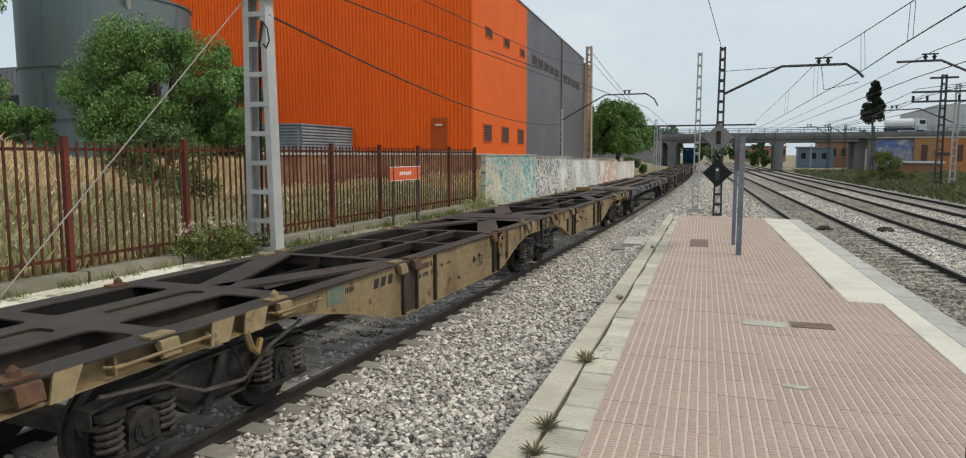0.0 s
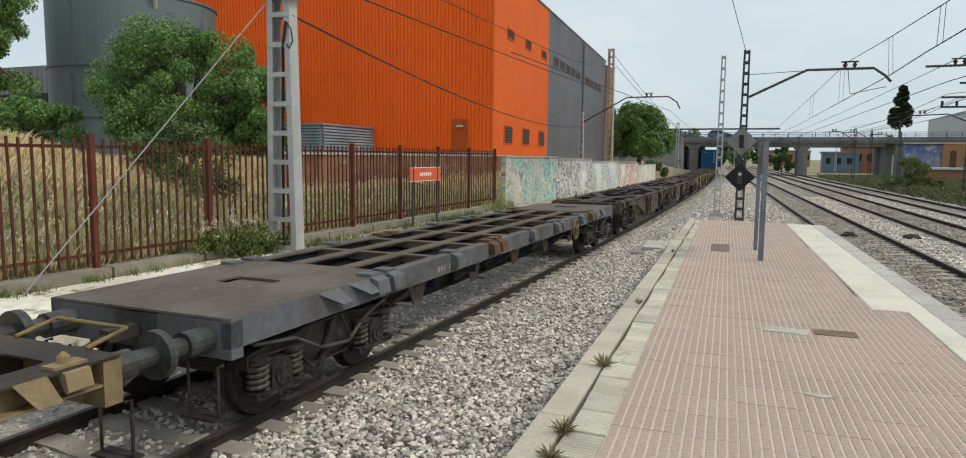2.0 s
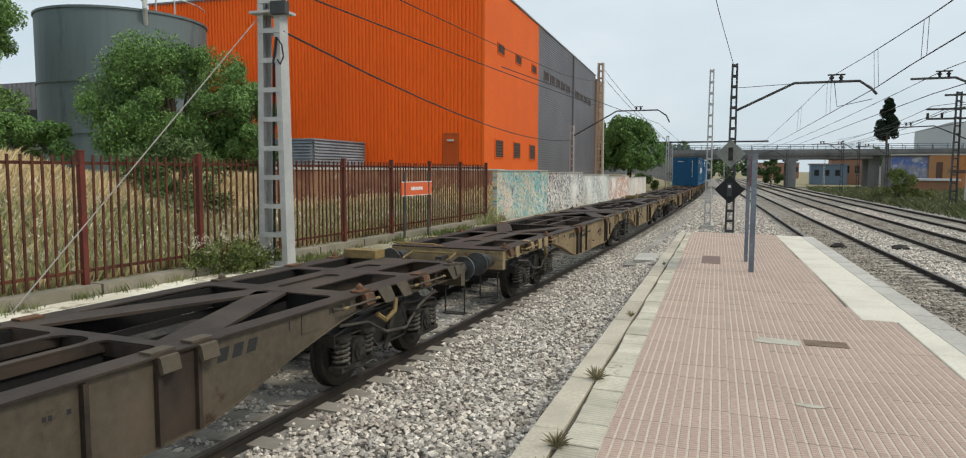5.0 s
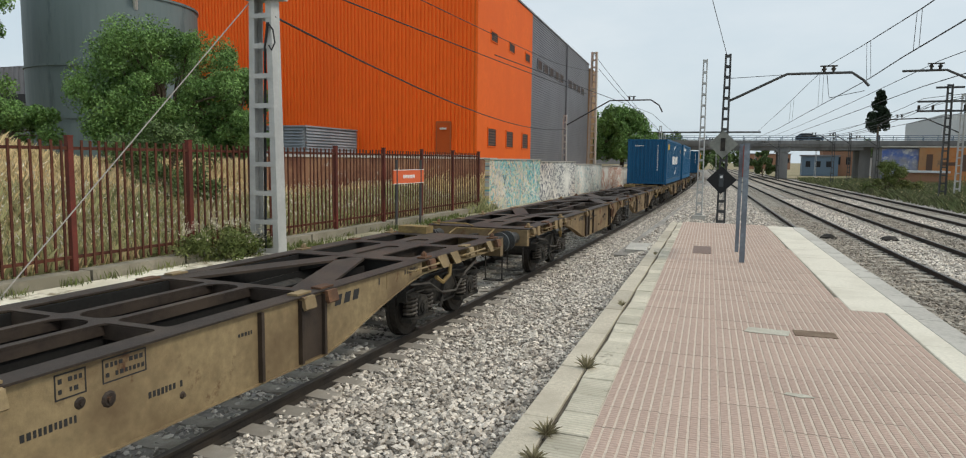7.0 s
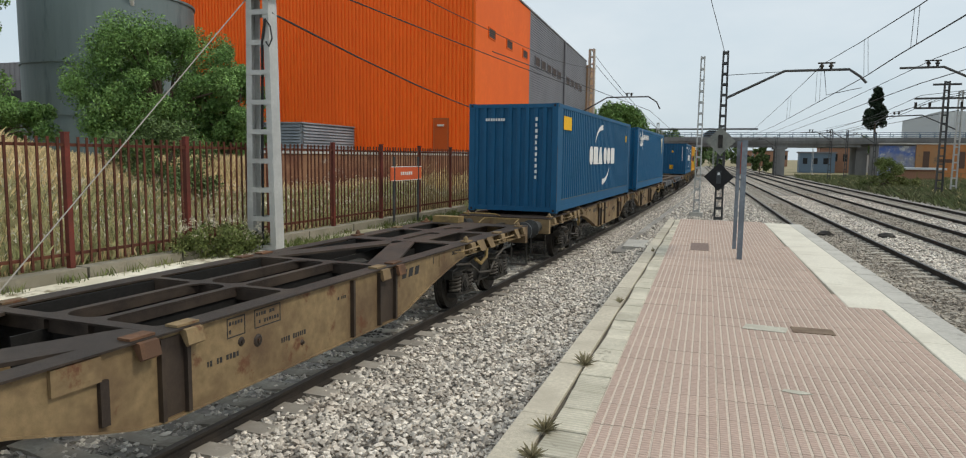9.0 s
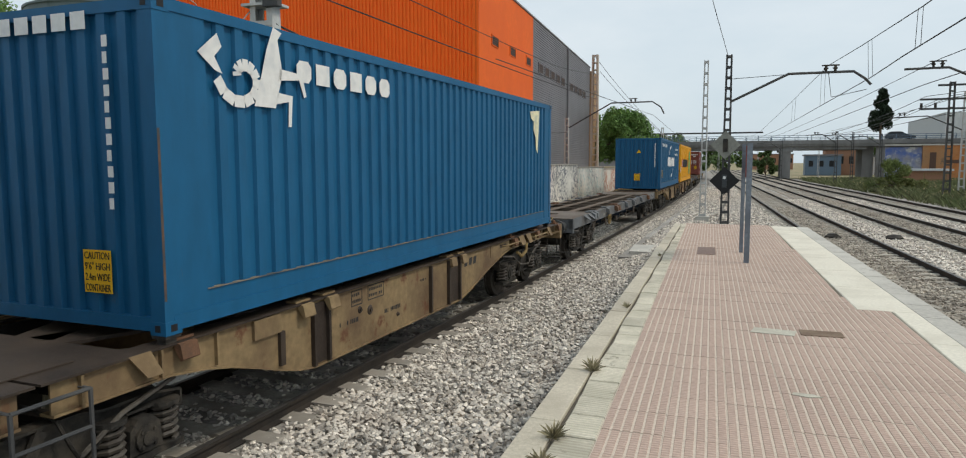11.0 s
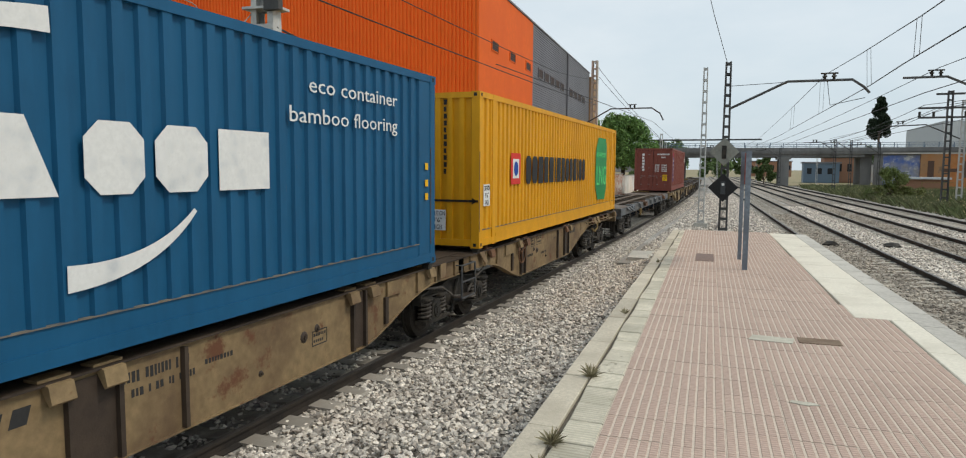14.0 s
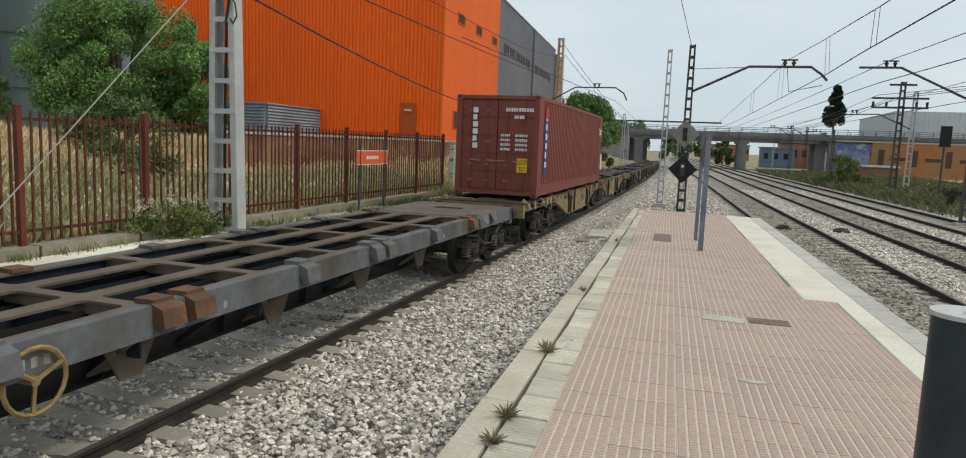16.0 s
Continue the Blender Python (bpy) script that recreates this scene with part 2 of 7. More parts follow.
def chain(bm, points, r, n=6):
    """One continuous round bar through the points."""
    pts = [Vector(p) for p in points]
    rings, side = [], None
    for i, p in enumerate(pts):
        d = (pts[min(i + 1, len(pts) - 1)] - pts[max(i - 1, 0)])
        d = d.normalized() if d.length > 1e-6 else Vector((0, 0, 1))
        side = d.orthogonal() if side is None else side - d * side.dot(d)
        if side.length < 1e-4:
            side = d.orthogonal()
        side = side.normalized()
        u = d.cross(side)
        rings.append([bm.verts.new(p + (side * math.cos(k * math.tau / n) + u * math.sin(k * math.tau / n)) * r) for k in range(n)])
    for lo, hi in zip(rings, rings[1:]):
        for k in range(n):
            bm.faces.new((lo[k], lo[(k + 1) % n], hi[(k + 1) % n], hi[k]))
    bm.faces.new(rings[0][::-1])
    bm.faces.new(rings[-1])
    return bm


def ring(bm, c, axis, r, tube, n=20):
    """A hand wheel's rim about an axis through c."""
    c, ax = Vector(c), Vector(axis).normalized()
    s = ax.orthogonal().normalized()
    u = ax.cross(s)
    pts = [c + (s * math.cos(i * math.tau / n) + u * math.sin(i * math.tau / n)) * r for i in range(n + 1)]
    return chain(bm, pts, tube, 5)


def spring(bm, c, r, z0, z1, turns=5, tube=0.022):
    pts = []
    for i in range(turns * 8 + 1):
        a = i * math.tau / 8
        pts.append((c[0] + r * math.cos(a), c[1] + r * math.sin(a), z0 + (z1 - z0) * i / (turns * 8)))
    return chain(bm, pts, tube, 4)


def sheet_mesh(name, verts, faces, material, parent=None, smooth=False):
    me = bpy.data.meshes.new(name)
    me.from_pydata(verts, [], faces)
    me.materials.append(material)
    if smooth:
        me.shade_smooth()
    ob = new(name, me)
    if parent is not None:
        ob.parent = parent
    return ob


def words(name, text, size, material, parent, m, label="", fit=None):
    """Lettering as a thin mesh in the plane of m (x right, y up)."""
    cu = bpy.data.curves.new(name, "FONT")
    cu.body, cu.size, cu.extrude = text, size, 0.002
    cu.resolution_u = 2
    tmp = bpy.data.objects.new(name, cu)
    scene.collection.objects.link(tmp)
    me = bpy.data.meshes.new_from_object(tmp.evaluated_get(bpy.context.evaluated_depsgraph_get()))
    bpy.data.objects.remove(tmp)
    bpy.data.curves.remove(cu)
    if fit:
        xs = [v.co.x for v in me.vertices]
        cap = 0.69 * size
        me.transform(Matrix.Diagonal((fit[0] / (max(xs) - min(xs)), fit[1] / cap, 1, 1)) @ Matrix.Translation((-min(xs), 0, 0)))
    me.transform(m)
    me.materials.clear()
    me.materials.append(material)
    ob = new(name, me)
    ob.parent = parent
    if label:
        ob["label"] = label
    return ob


RNG = np.random.default_rng(7)


def smooth_step(a, b, x):
    u = min(1.0, max(0.0, (x - a) / (b - a)))
    return u * u * (3 - 2 * u)


# The line of the track that the train runs on, and the heights
RAIL_Z = -1.0
YARD_Z = -0.76
TRACK_X = -5.82
BEND = 2.67e-4
GAUGE = 0.868


def track_x(y):
    if y <= 0:
        return TRACK_X
    if y > 140:
        return TRACK_X - BEND * 140 * 140 - 2 * BEND * 140 * (y - 140)
    return TRACK_X - BEND * y * y


def hill(x, y):
    """Height of the ground: flat by the tracks, an embankment behind the fence."""
    z = -1.02
    edge = min(-10.35, track_x(y) - 2.6)
    if x < edge:
        d = edge - x
        low = smooth_step(10.0, 18.0, y) * (1 - smooth_step(4.2, 6.5, d))
        top = 1.15 + 0.6 * smooth_step(1.2, 1.6, -x / max(1.0, y)) - 0.7 * low
        z = -0.4 + (top + 0.4) * smooth_step(0.2, 6.5, d)
        z += 0.1 * noise.noise(Vector((x * 0.35, y * 0.35, 0)))
    elif x < -9.6 and y < 70:
        z = -0.45
    elif x < -1.0 and -100 < y < 200:
        z = -1.3
    if y > 150:
        z = z * (1 - smooth_step(150, 220, y)) + -1.3 * smooth_step(150, 220, y)
    return z

# ---- ground ----
xs = [-2500, -900, -300, -120, -70, -45] + [-34 + 1.2 * i for i in range(20)] + [-10.6, -10.4, -10.3, -9.65, -9.55, -6.5, -3.6, -3.2, 0, 6, 14, 30, 60, 120, 300, 900, 2500]
ys = [-600, -120, -40] + [-20 + 2.0 * i for i in range(45)] + [75, 90, 110, 130, 150, 170, 190, 210, 230, 300, 600, 1500, 4500]
verts = [(x, y, hill(x, y)) for y in ys for x in xs]
faces = [(j * len(xs) + i, j * len(xs) + i + 1, (j + 1) * len(xs) + i + 1, (j + 1) * len(xs) + i) for j in range(len(ys) - 1) for i in range(len(xs) - 1)]
ground = tagged(sheet_mesh("ground", verts, faces, EARTH, smooth=True), "dry earth and grass rising to an embankment", "ground", kind="structure")

# ---- track beds, rails and sleepers ----


def strip(name, line, half_l, half_r, z, material, y0, y1, step, label, category="ballast", z_edge=None):
    vs, fs = [], []
    n = int((y1 - y0) / step)
    for i in range(n + 1):
        y = y0 + (y1 - y0) * i / n
        x = line(y)
        e = z if z_edge is None else z_edge
        vs += [(x - half_l, y, -1.4), (x - half_l + 0.3, y, z), (x + half_r - 0.3, y, z), (x + half_r, y, -1.4 if z_edge is None else e)]
        if i:
            b = 4 * (i - 1)
            fs += [(b + k, b + k + 1, b + k + 5, b + k + 4) for k in range(3)]
    return tagged(sheet_mesh(name, vs, fs, material), label, category, kind="structure")


def right_line(c, slope):
    return lambda y: c + slope * y


LINES = [track_x, right_line(4.6, -0.072), right_line(8.19, -0.0685), right_line(11.7, -0.0685)]
strip("ballast_bed", track_x, 2.1, 4.6, RAIL_Z - 0.17, BED, -30, 260, 5, "pale grey crushed stone under the freight track", z_edge=-0.72)
for ln, nm in zip(LINES[1:], ("a", "b", "c")):
    strip("ballast_bed", ln, 2.0, 2.0, YARD_Z - 0.17, BED_FAR, -30, 260, 5, "brown-grey ballast under a siding track")

RAIL_OUT = [(-0.07, -0.16), (0.07, -0.16), (0.07, -0.145), (0.012, -0.125), (0.012, -0.045), (0.036, -0.035), (0.036, 0.0), (-0.036, 0.0), (-0.036, -0.035), (-0.012, -0.045), (-0.012, -0.125), (-0.07, -0.145)]


def rail(line, side, y0, y1, step, track, top=RAIL_Z):
    vs, fs, k = [], [], len(RAIL_OUT)
    n = int((y1 - y0) / step)
    for i in range(n + 1):
        y = y0 + (y1 - y0) * i / n
        vs += [(line(y) + side * GAUGE + a, y, top + b) for a, b in RAIL_OUT]
        if i:
            for j in range(k):
                b0, b1 = (i - 1) * k, i * k
                fs.append((b0 + j, b0 + (j + 1) % k, b1 + (j + 1) % k, b1 + j))
    ob = sheet_mesh("rail", vs, fs, RAIL_SIDE, track)
    ob.data.materials.append(RAIL_TOP)
    for p in ob.data.polygons:
        if abs(p.normal.z) > 0.9 and p.center.z > top - 0.005:
            p.material_index = 1
    return ob


def sleeper_mesh():
    bm = bmesh.new()
    out = [(-1.3, -0.16), (1.3, -0.16), (1.3, -0.05), (1.25, 0.0), (0.55, 0.0), (0.35, -0.03), (-0.35, -0.03), (-0.55, 0.0), (-1.25, 0.0), (-1.3, -0.05)]
    prism(bm, out, "y", -0.13, 0.13)
    me = bpy.data.meshes.new("sleeper")
    bm.to_mesh(me)
    bm.free()
    me.materials.append(SLEEPER)
    return me


SLEEPER_MESH = sleeper_mesh()


def railway(line, y0, y1, near0, near1, label, top=YARD_Z):
    track = thing("railway_track", None, label, "railway track", "railway tracks")
    for side in (-1, 1):
        rail(line, side, y0, y1, 4, track, top)
    y = near0
    while y < near1:
        ob = new("sleeper", SLEEPER_MESH)
        ob.parent = track
        ob.matrix_basis = pose(line(y), y, top - 0.128, RNG.uniform(-1, 1), 0, RNG.uniform(-0.6, 0.6))
        y += 0.6
    return track


railway(LINES[0], -30, 260, 1.5, 70, "rusty rails on concrete sleepers in pale ballast", RAIL_Z)
railway(LINES[1], -30, 260, 4, 80, "rusty siding rails on pale concrete sleepers")
railway(LINES[2], -30, 260, 10, 80, "rusty siding rails on worn sleepers")
railway(LINES[3], -30, 260, 16, 80, "rusty outer siding rails on worn sleepers")


def stones(name, n, place, size, material, label, flat=0.7):
    """Loose crushed stones, each a small uneven rock."""
    base = np.array([(0, 0, 1), (0.9, 0, 0.1), (0.1, 0.95, -0.05), (-0.9, 0.1, 0.05), (-0.05, -0.9, 0.1), (0, 0, -1), (0.6, 0.6, 0.55), (-0.6, -0.55, 0.5)], float)
    tri = np.array([(0, 1, 6), (0, 6, 2), (1, 2, 6), (0, 2, 3), (0, 3, 7), (0, 7, 4), (3, 4, 7), (0, 4, 1), (5, 2, 1), (5, 3, 2), (5, 4, 3), (5, 1, 4)])
    p = place(n)
    n = len(p)
    v = base[None] * RNG.uniform(0.7, 1.3, (n, 8, 3)) * (RNG.uniform(0.55, 1.35, (n, 1, 1)) * size)
    v[:, :, 2] *= flat
    a = RNG.uniform(0, math.tau, n)
    ca, sa = np.cos(a)[:, None], np.sin(a)[:, None]
    tilt = RNG.uniform(-0.8, 0.8, (n, 1))
    x, y, z = v[:, :, 0], v[:, :, 1], v[:, :, 2]
    y, z = y * np.cos(tilt) - z * np.sin(tilt), y * np.sin(tilt) + z * np.cos(tilt)
    x, y = x * ca - y * sa, x * sa + y * ca
    v = np.stack((x, y, z), -1) + p[:, None]
    f = (tri[None] + 8 * np.arange(n)[:, None, None]).reshape(-1, 3)
    ob = sheet_mesh(name, v.reshape(-1, 3).tolist(), f.tolist(), material)
    return tagged(ob, label, "ballast", kind="stuff")


def shoulder_z(u):
    """Ballast height from the rail (u = 0) to the platform (u = 1)."""
    return RAIL_Z - 0.165 + 0.5 * u * u


def place_shoulder(y0, y1, lo, hi):
    def f(n):
        y = y0 + (y1 - y0) * RNG.random(n) ** 1.35
        u = RNG.random(n)
        left = TRACK_X - BEND * y * y + lo
        right = (-1.16 - 0.0477 * y) + 0.05 if hi is None else TRACK_X - BEND * y * y + hi
        x = left + (right - left) * u
        z = RAIL_Z - 0.165 + (0.5 * u * u if hi is None else -0.015) + RNG.uniform(-0.02, 0.03, n)
        over = np.abs((y - 1.5 + 0.3) % 0.6 - 0.3) < 0.12
        away = np.abs(x - (TRACK_X - BEND * y * y))
        keep = ~(over & (away < 1.22) & (RNG.random(n) < 0.86))
        return np.stack((x, y, z), -1)[keep]
    return f


stones("ballast_stones", 44000, place_shoulder(0.5, 30, 0.98, None), 0.036, STONE, "pale grey crushed stone beside the rail")
def place_yard(n):
    y = RNG.uniform(20.7, 80, n)
    left = TRACK_X - BEND * y * y + 2.5
    right = 4.6 - 0.072 * y - 1.1
    return np.stack((left + (right - left) * RNG.random(n), y, np.full(n, -0.935) + RNG.uniform(-0.02, 0.03, n)), -1)


yard = bmesh.new()
prism(yard, [(-3.7, 20.0), (14.5, 20.0), (8.0, 125.0), (-7.6, 125.0), (-5.6, 90.0), (-4.2, 50.0)], "z", -1.12, -0.972)
tagged(part("yard_ballast", yard, BED), "grey stone ground between the tracks", "ballast", kind="structure")
stones("ballast_stones", 16000, place_yard, 0.055, STONE, "pale grey stones beyond the platform end")
stones("ballast_stones", 9000, place_shoulder(30, 75, 0.98, 3.4), 0.05, STONE, "pale grey crushed stone beside the rail")
stones("ballast_stones", 14000, place_shoulder(1, 34, -0.8, 0.8), 0.036, STONE_OIL, "oil-darkened crushed stone between the rails")
stones("ballast_stones", 2500, place_shoulder(2, 40, -1.9, -0.95), 0.04, STONE, "grey crushed stone at the far side of the rail")


def place_right(c, s, y0, y1, a, b):
    def f(n):
        y = y0 + (y1 - y0) * RNG.random(n) ** 1.3
        x = c + s * y + RNG.uniform(a, b, n)
        return np.stack((x, y, np.full(n, YARD_Z - 0.165) + RNG.uniform(-0.02, 0.025, n)), -1)
    return f


stones("ballast_stones", 12000, place_right(4.6, -0.072, 8, 45, -0.8, 0.8), 0.04, STONE_BROWN, "brown-grey ballast between siding rails")
stones("ballast_stones", 14000, place_right(6.4, -0.07, 12, 55, -0.95, 0.95), 0.045, STONE, "pale ballast between the siding tracks")
stones("ballast_stones", 9000, place_right(8.19, -0.0685, 15, 60, -0.8, 0.8), 0.05, STONE_BROWN, "brown-grey ballast between siding rails")
stones("ballast_stones", 9000, place_right(9.95, -0.0685, 20, 60, -0.9, 0.9), 0.05, STONE, "pale ballast between the siding tracks")

# ---- platform ----
Y_END = 20.6


def lin(p, q):
    s = (q[0] - p[0]) / (q[1] - p[1])
    return lambda y: p[0] + s * (y - p[1])


KERB_L = lin((-1.39, 3.77), (-2.16, 19.93))
CRACK_L = lin((-1.17, 3.94), (-1.97, 20.0))
TILE_L = lin((-0.88, 3.96), (-1.82, 20.07))
WHITE_IN = lin((1.16, 9.15), (0.36, 20.9))
WHITE_IN2 = lin((1.67, 6.58), (1.53, 9.2))
WHITE_OUT = lin((1.84, 8.3), (0.97, 21.15))
EDGE_R = lin((2.10, 8.8), (1.27, 21.3))
bm = bmesh.new()
prism(bm, [(KERB_L(-12) + 0.02, -12), (EDGE_R(-12) - 0.02, -12), (EDGE_R(Y_END) - 0.02, Y_END - 0.03), (KERB_L(Y_END) + 0.02, Y_END - 0.03)], "z", -1.1, -0.035)
platform = tagged(part("platform", bm, mat("joint_soil", (0.11, 0.095, 0.075), spread=0.3, rough=0.95)), "island platform body of weathered concrete", "platform", kind="structure")


def quad_piece(bm, f0, f1, ya, yb, z0, z1, ga=0.0):
    """A slab between two lines, from ya to yb, its top edge eased."""
    out = [(f0(ya) + ga, ya + ga), (f1(ya) - ga, ya + ga), (f1(yb) - ga, yb - ga), (f0(yb) + ga, yb - ga)]
    ins = 0.008
    cx, cy = sum(p[0] for p in out) / 4, sum(p[1] for p in out) / 4
    top = [(p[0] + (ins if p[0] < cx else -ins), p[1] + (ins if p[1] < cy else -ins)) for p in out]
    a = [bm.verts.new((*p, z0)) for p in out]
    b = [bm.verts.new((*p, z1 - ins)) for p in out]
    c = [bm.verts.new((*p, z1)) for p in top]
    for lo, hi in ((a, b), (b, c)):
        for i in range(4):
            bm.faces.new((lo[i], lo[(i + 1) % 4], hi[(i + 1) % 4], hi[i]))
    bm.faces.new(c)
    return bm


# Kerb stones along the ballast side, then the row of grooved slabs, then the far edge
y = -9.0
while y < Y_END - 0.1:
    y2 = min(y + 1.22, Y_END)
    bm = quad_piece(bmesh.new(), KERB_L, CRACK_L, y, y2, -1.05, 0.0 + RNG.uniform(-0.006, 0.004), 0.006)
    part("kerb_stone", bm, KERB, platform)
    y = y2
PAVER = mat("pale_paver", (0.58, 0.535, 0.43), (0.46, 0.425, 0.335), 0.5, 2.2, 34, 0.9, bump=0.4, bump_scale=90, spread=0.14, per_object=0.14, soil=(0.19, 0.175, 0.13), soil_scale=3.2, soil_at=0.6)
y = -9.0
while y < Y_END - 0.1:
    y2 = min(y + 0.4, Y_END)
    bm = quad_piece(bmesh.new(), lambda v: CRACK_L(v) + 0.016 + 0.012 * math.sin(v * 3.1), TILE_L, y, y2, -0.04, RNG.uniform(-0.007, 0.003), 0.009)
    part("paver", bm, PAVER, platform)
    y = y2
y = -9.0
while y < Y_END - 0.1:
    y2 = min(y + 0.75, Y_END)
    part("edge_stone", quad_piece(bmesh.new(), WHITE_OUT, EDGE_R, y, y2, -1.05, RNG.uniform(-0.005, 0.002), 0.004), CONCRETE, platform)
    y = y2

# White warning band, wider beyond the step
bm = bmesh.new()
for ya, yb, f in ((-9.0, 9.2, WHITE_IN2), (9.2, Y_END, WHITE_IN)):
    n = max(1, int((yb - ya) / 1.5))
    for i in range(n):
        quad_piece(bm, f, WHITE_OUT, ya + (yb - ya) * i / n, ya + (yb - ya) * (i + 1) / n, -0.04, 0.002, 0.001)
tagged(part("warning_band", bm, WHITE_BAND, platform, "worn cream-white painted band"))

# Red grooved tiles: each row a set of slabs with raised ribs
TILE = mat("grooved_tile", (0.455, 0.335, 0.275), (0.50, 0.395, 0.33), 0.52, 0.5, 30, 0.9, bump=0.35, bump_scale=80, spread=0.14, per_object=0.055, soil=(0.45, 0.37, 0.3), soil_scale=1.7, soil_at=0.62)
GROOVE = mat("tile_groove", (0.56, 0.475, 0.395), (0.46, 0.38, 0.315), 0.55, 1.2, 30, 0.95, bump=0.2, spread=0.15, soil=(0.3, 0.24, 0.19), soil_scale=2.5, soil_at=0.6)

cross_grooves(TILE, 0.036, 0.8)
cross_grooves(PAVER, 0.04, 0.84)


def tile_mesh(w, d, ribs):
    """A slab with lengthwise ribs and pale joints between them."""
    bm = bmesh.new()
    box(bm, 0.001, w - 0.001, 0.0016, d - 0.0016, -0.035, -0.004)
    for f in bm.faces:
        f.material_index = 1
    n0 = len(bm.faces)
    rw = w / ribs
    for i in range(ribs):
        x0, x1 = i * rw + 0.007, (i + 1) * rw - 0.007
        v = [bm.verts.new(p) for p in ((x0, 0.003, -0.005), (x1, 0.003, -0.005), (x1, d - 0.003, -0.005), (x0, d - 0.003, -0.005), (x0 + 0.004, 0.006, 0.0), (x1 - 0.004, 0.006, 0.0), (x1 - 0.004, d - 0.006, 0.0), (x0 + 0.004, d - 0.006, 0.0))]
        for q in ((4, 5, 6, 7), (0, 1, 5, 4), (1, 2, 6, 5), (2, 3, 7, 6), (3, 0, 4, 7)):
            bm.faces.new([v[k] for k in q])
    me = bpy.data.meshes.new("floor_tile")
    bm.to_mesh(me)
    bm.free()
    me.materials.append(TILE)
    me.materials.append(GROOVE)
    return me


TILE_FULL = tile_mesh(0.40, 0.40, 6)
TILE_EDGE = {}
tile_rows = []
y = -6.0
while y < Y_END - 0.2:
    x_l, x_r = TILE_L(y + 0.2) + 0.004, (WHITE_IN if y > 9.0 else WHITE_IN2)(y + 0.2) - 0.004
    x = x_l
    while x < x_r - 0.03:
        w = min(0.40, x_r - x)
        tile_rows.append((x, y, round(w * 20) / 20))
        x += 0.40
    y += 0.40
for x, y, w in tile_rows:
    if w >= 0.39:
        me = TILE_FULL
    else:
        w = max(0.1, w)
        if w not in TILE_EDGE:
            TILE_EDGE[w] = tile_mesh(w, 0.40, max(1, round(w / 0.067)))
        me = TILE_EDGE[w]
    ob = new("floor_tile", me)
    ob.parent = platform
    ob.matrix_basis = pose(x, y, RNG.uniform(-0.0025, 0.0015), RNG.uniform(-0.15, 0.15), RNG.uniform(-0.15, 0.15), 3.5)

# ---- the train ----
TRAIN = []
TRAFFIC = []
TIMES = [0.5 * i for i in range(33)]


def travelled(t):
    """Metres that the train has gone since the start."""
    return 12.97 * t + 0.039 * t * t


def on_track(y, length, z):
    """The pose of a thing whose front end stands at y on the track."""
    x0, x1 = track_x(y), track_x(y + length)
    return pose(x0, y, RAIL_Z + z, 0, 0, math.degrees(math.atan2(x0 - x1, length)))


TAN = mat("wagon_tan_paint", (0.275, 0.205, 0.11), (0.155, 0.106, 0.057), 0.56, 0.9, 10, 0.7, 0.0, bump=0.25, spread=0.2, soil=(0.10, 0.046, 0.023), soil_scale=2.4, soil_at=0.58)
BROWN = mat("wagon_brown_paint", (0.088, 0.071, 0.05), (0.13, 0.10, 0.068), 0.6, 0.9, 10, 0.6, 0.0, bump=0.25, spread=0.22, soil=(0.05, 0.026, 0.016), soil_scale=2.2, soil_at=0.58)
DECK = mat("wagon_deck_grime", (0.036, 0.026, 0.020), (0.064, 0.046, 0.033), 0.54, 1.3, 12, 0.62, 0.0, bump=0.3, spread=0.25, soil=(0.16, 0.07, 0.03), soil_scale=3.0, soil_at=0.68)
GREY = mat("wagon_blue_grey_paint", (0.125, 0.132, 0.138), (0.082, 0.068, 0.055), 0.55, 0.9, 10, 0.7, 0.0, bump=0.25, spread=0.18, soil=(0.1, 0.05, 0.03), soil_scale=2.2, soil_at=0.64)
GREY_DECK = mat("wagon_brown_deck", (0.105, 0.080, 0.060), (0.14, 0.108, 0.08), 0.52, 1.1, 12, 0.85, 0.0, bump=0.3, spread=0.2, soil=(0.15, 0.08, 0.04), soil_scale=3.0, soil_at=0.68)
BOGIE = mat("bogie_grease", (0.027, 0.025, 0.022), (0.072, 0.061, 0.048), 0.56, 3.5, 20, 0.7, 0.1, bump=0.4, spread=0.3, soil=(0.014, 0.013, 0.012), soil_scale=3.0, soil_at=0.56)
WHEEL = mat("wheel_steel", (0.04, 0.035, 0.03), spread=0.3, rough=0.6, metal=0.3, bump=0.2)
RUST = mat("bright_rust", (0.17, 0.085, 0.045), (0.10, 0.055, 0.034), 0.5, 3.0, 22, 0.85, bump=0.35, spread=0.3)
YELLOW_PAINT = mat("worn_yellow_paint", (0.26, 0.18, 0.07), (0.16, 0.11, 0.055), 0.55, 4.0, 22, 0.7, bump=0.2, spread=0.2)
STENCIL_W = mat("pale_stencil", (0.34, 0.33, 0.29), spread=0.15, bump=0.0, wear=0.5, worn=(0.2, 0.18, 0.15), big=9)
SPRING = mat("spring_steel", (0.11, 0.098, 0.083), (0.06, 0.052, 0.045), 0.5, 4, 20, 0.65, 0.2, bump=0.2, spread=0.25)
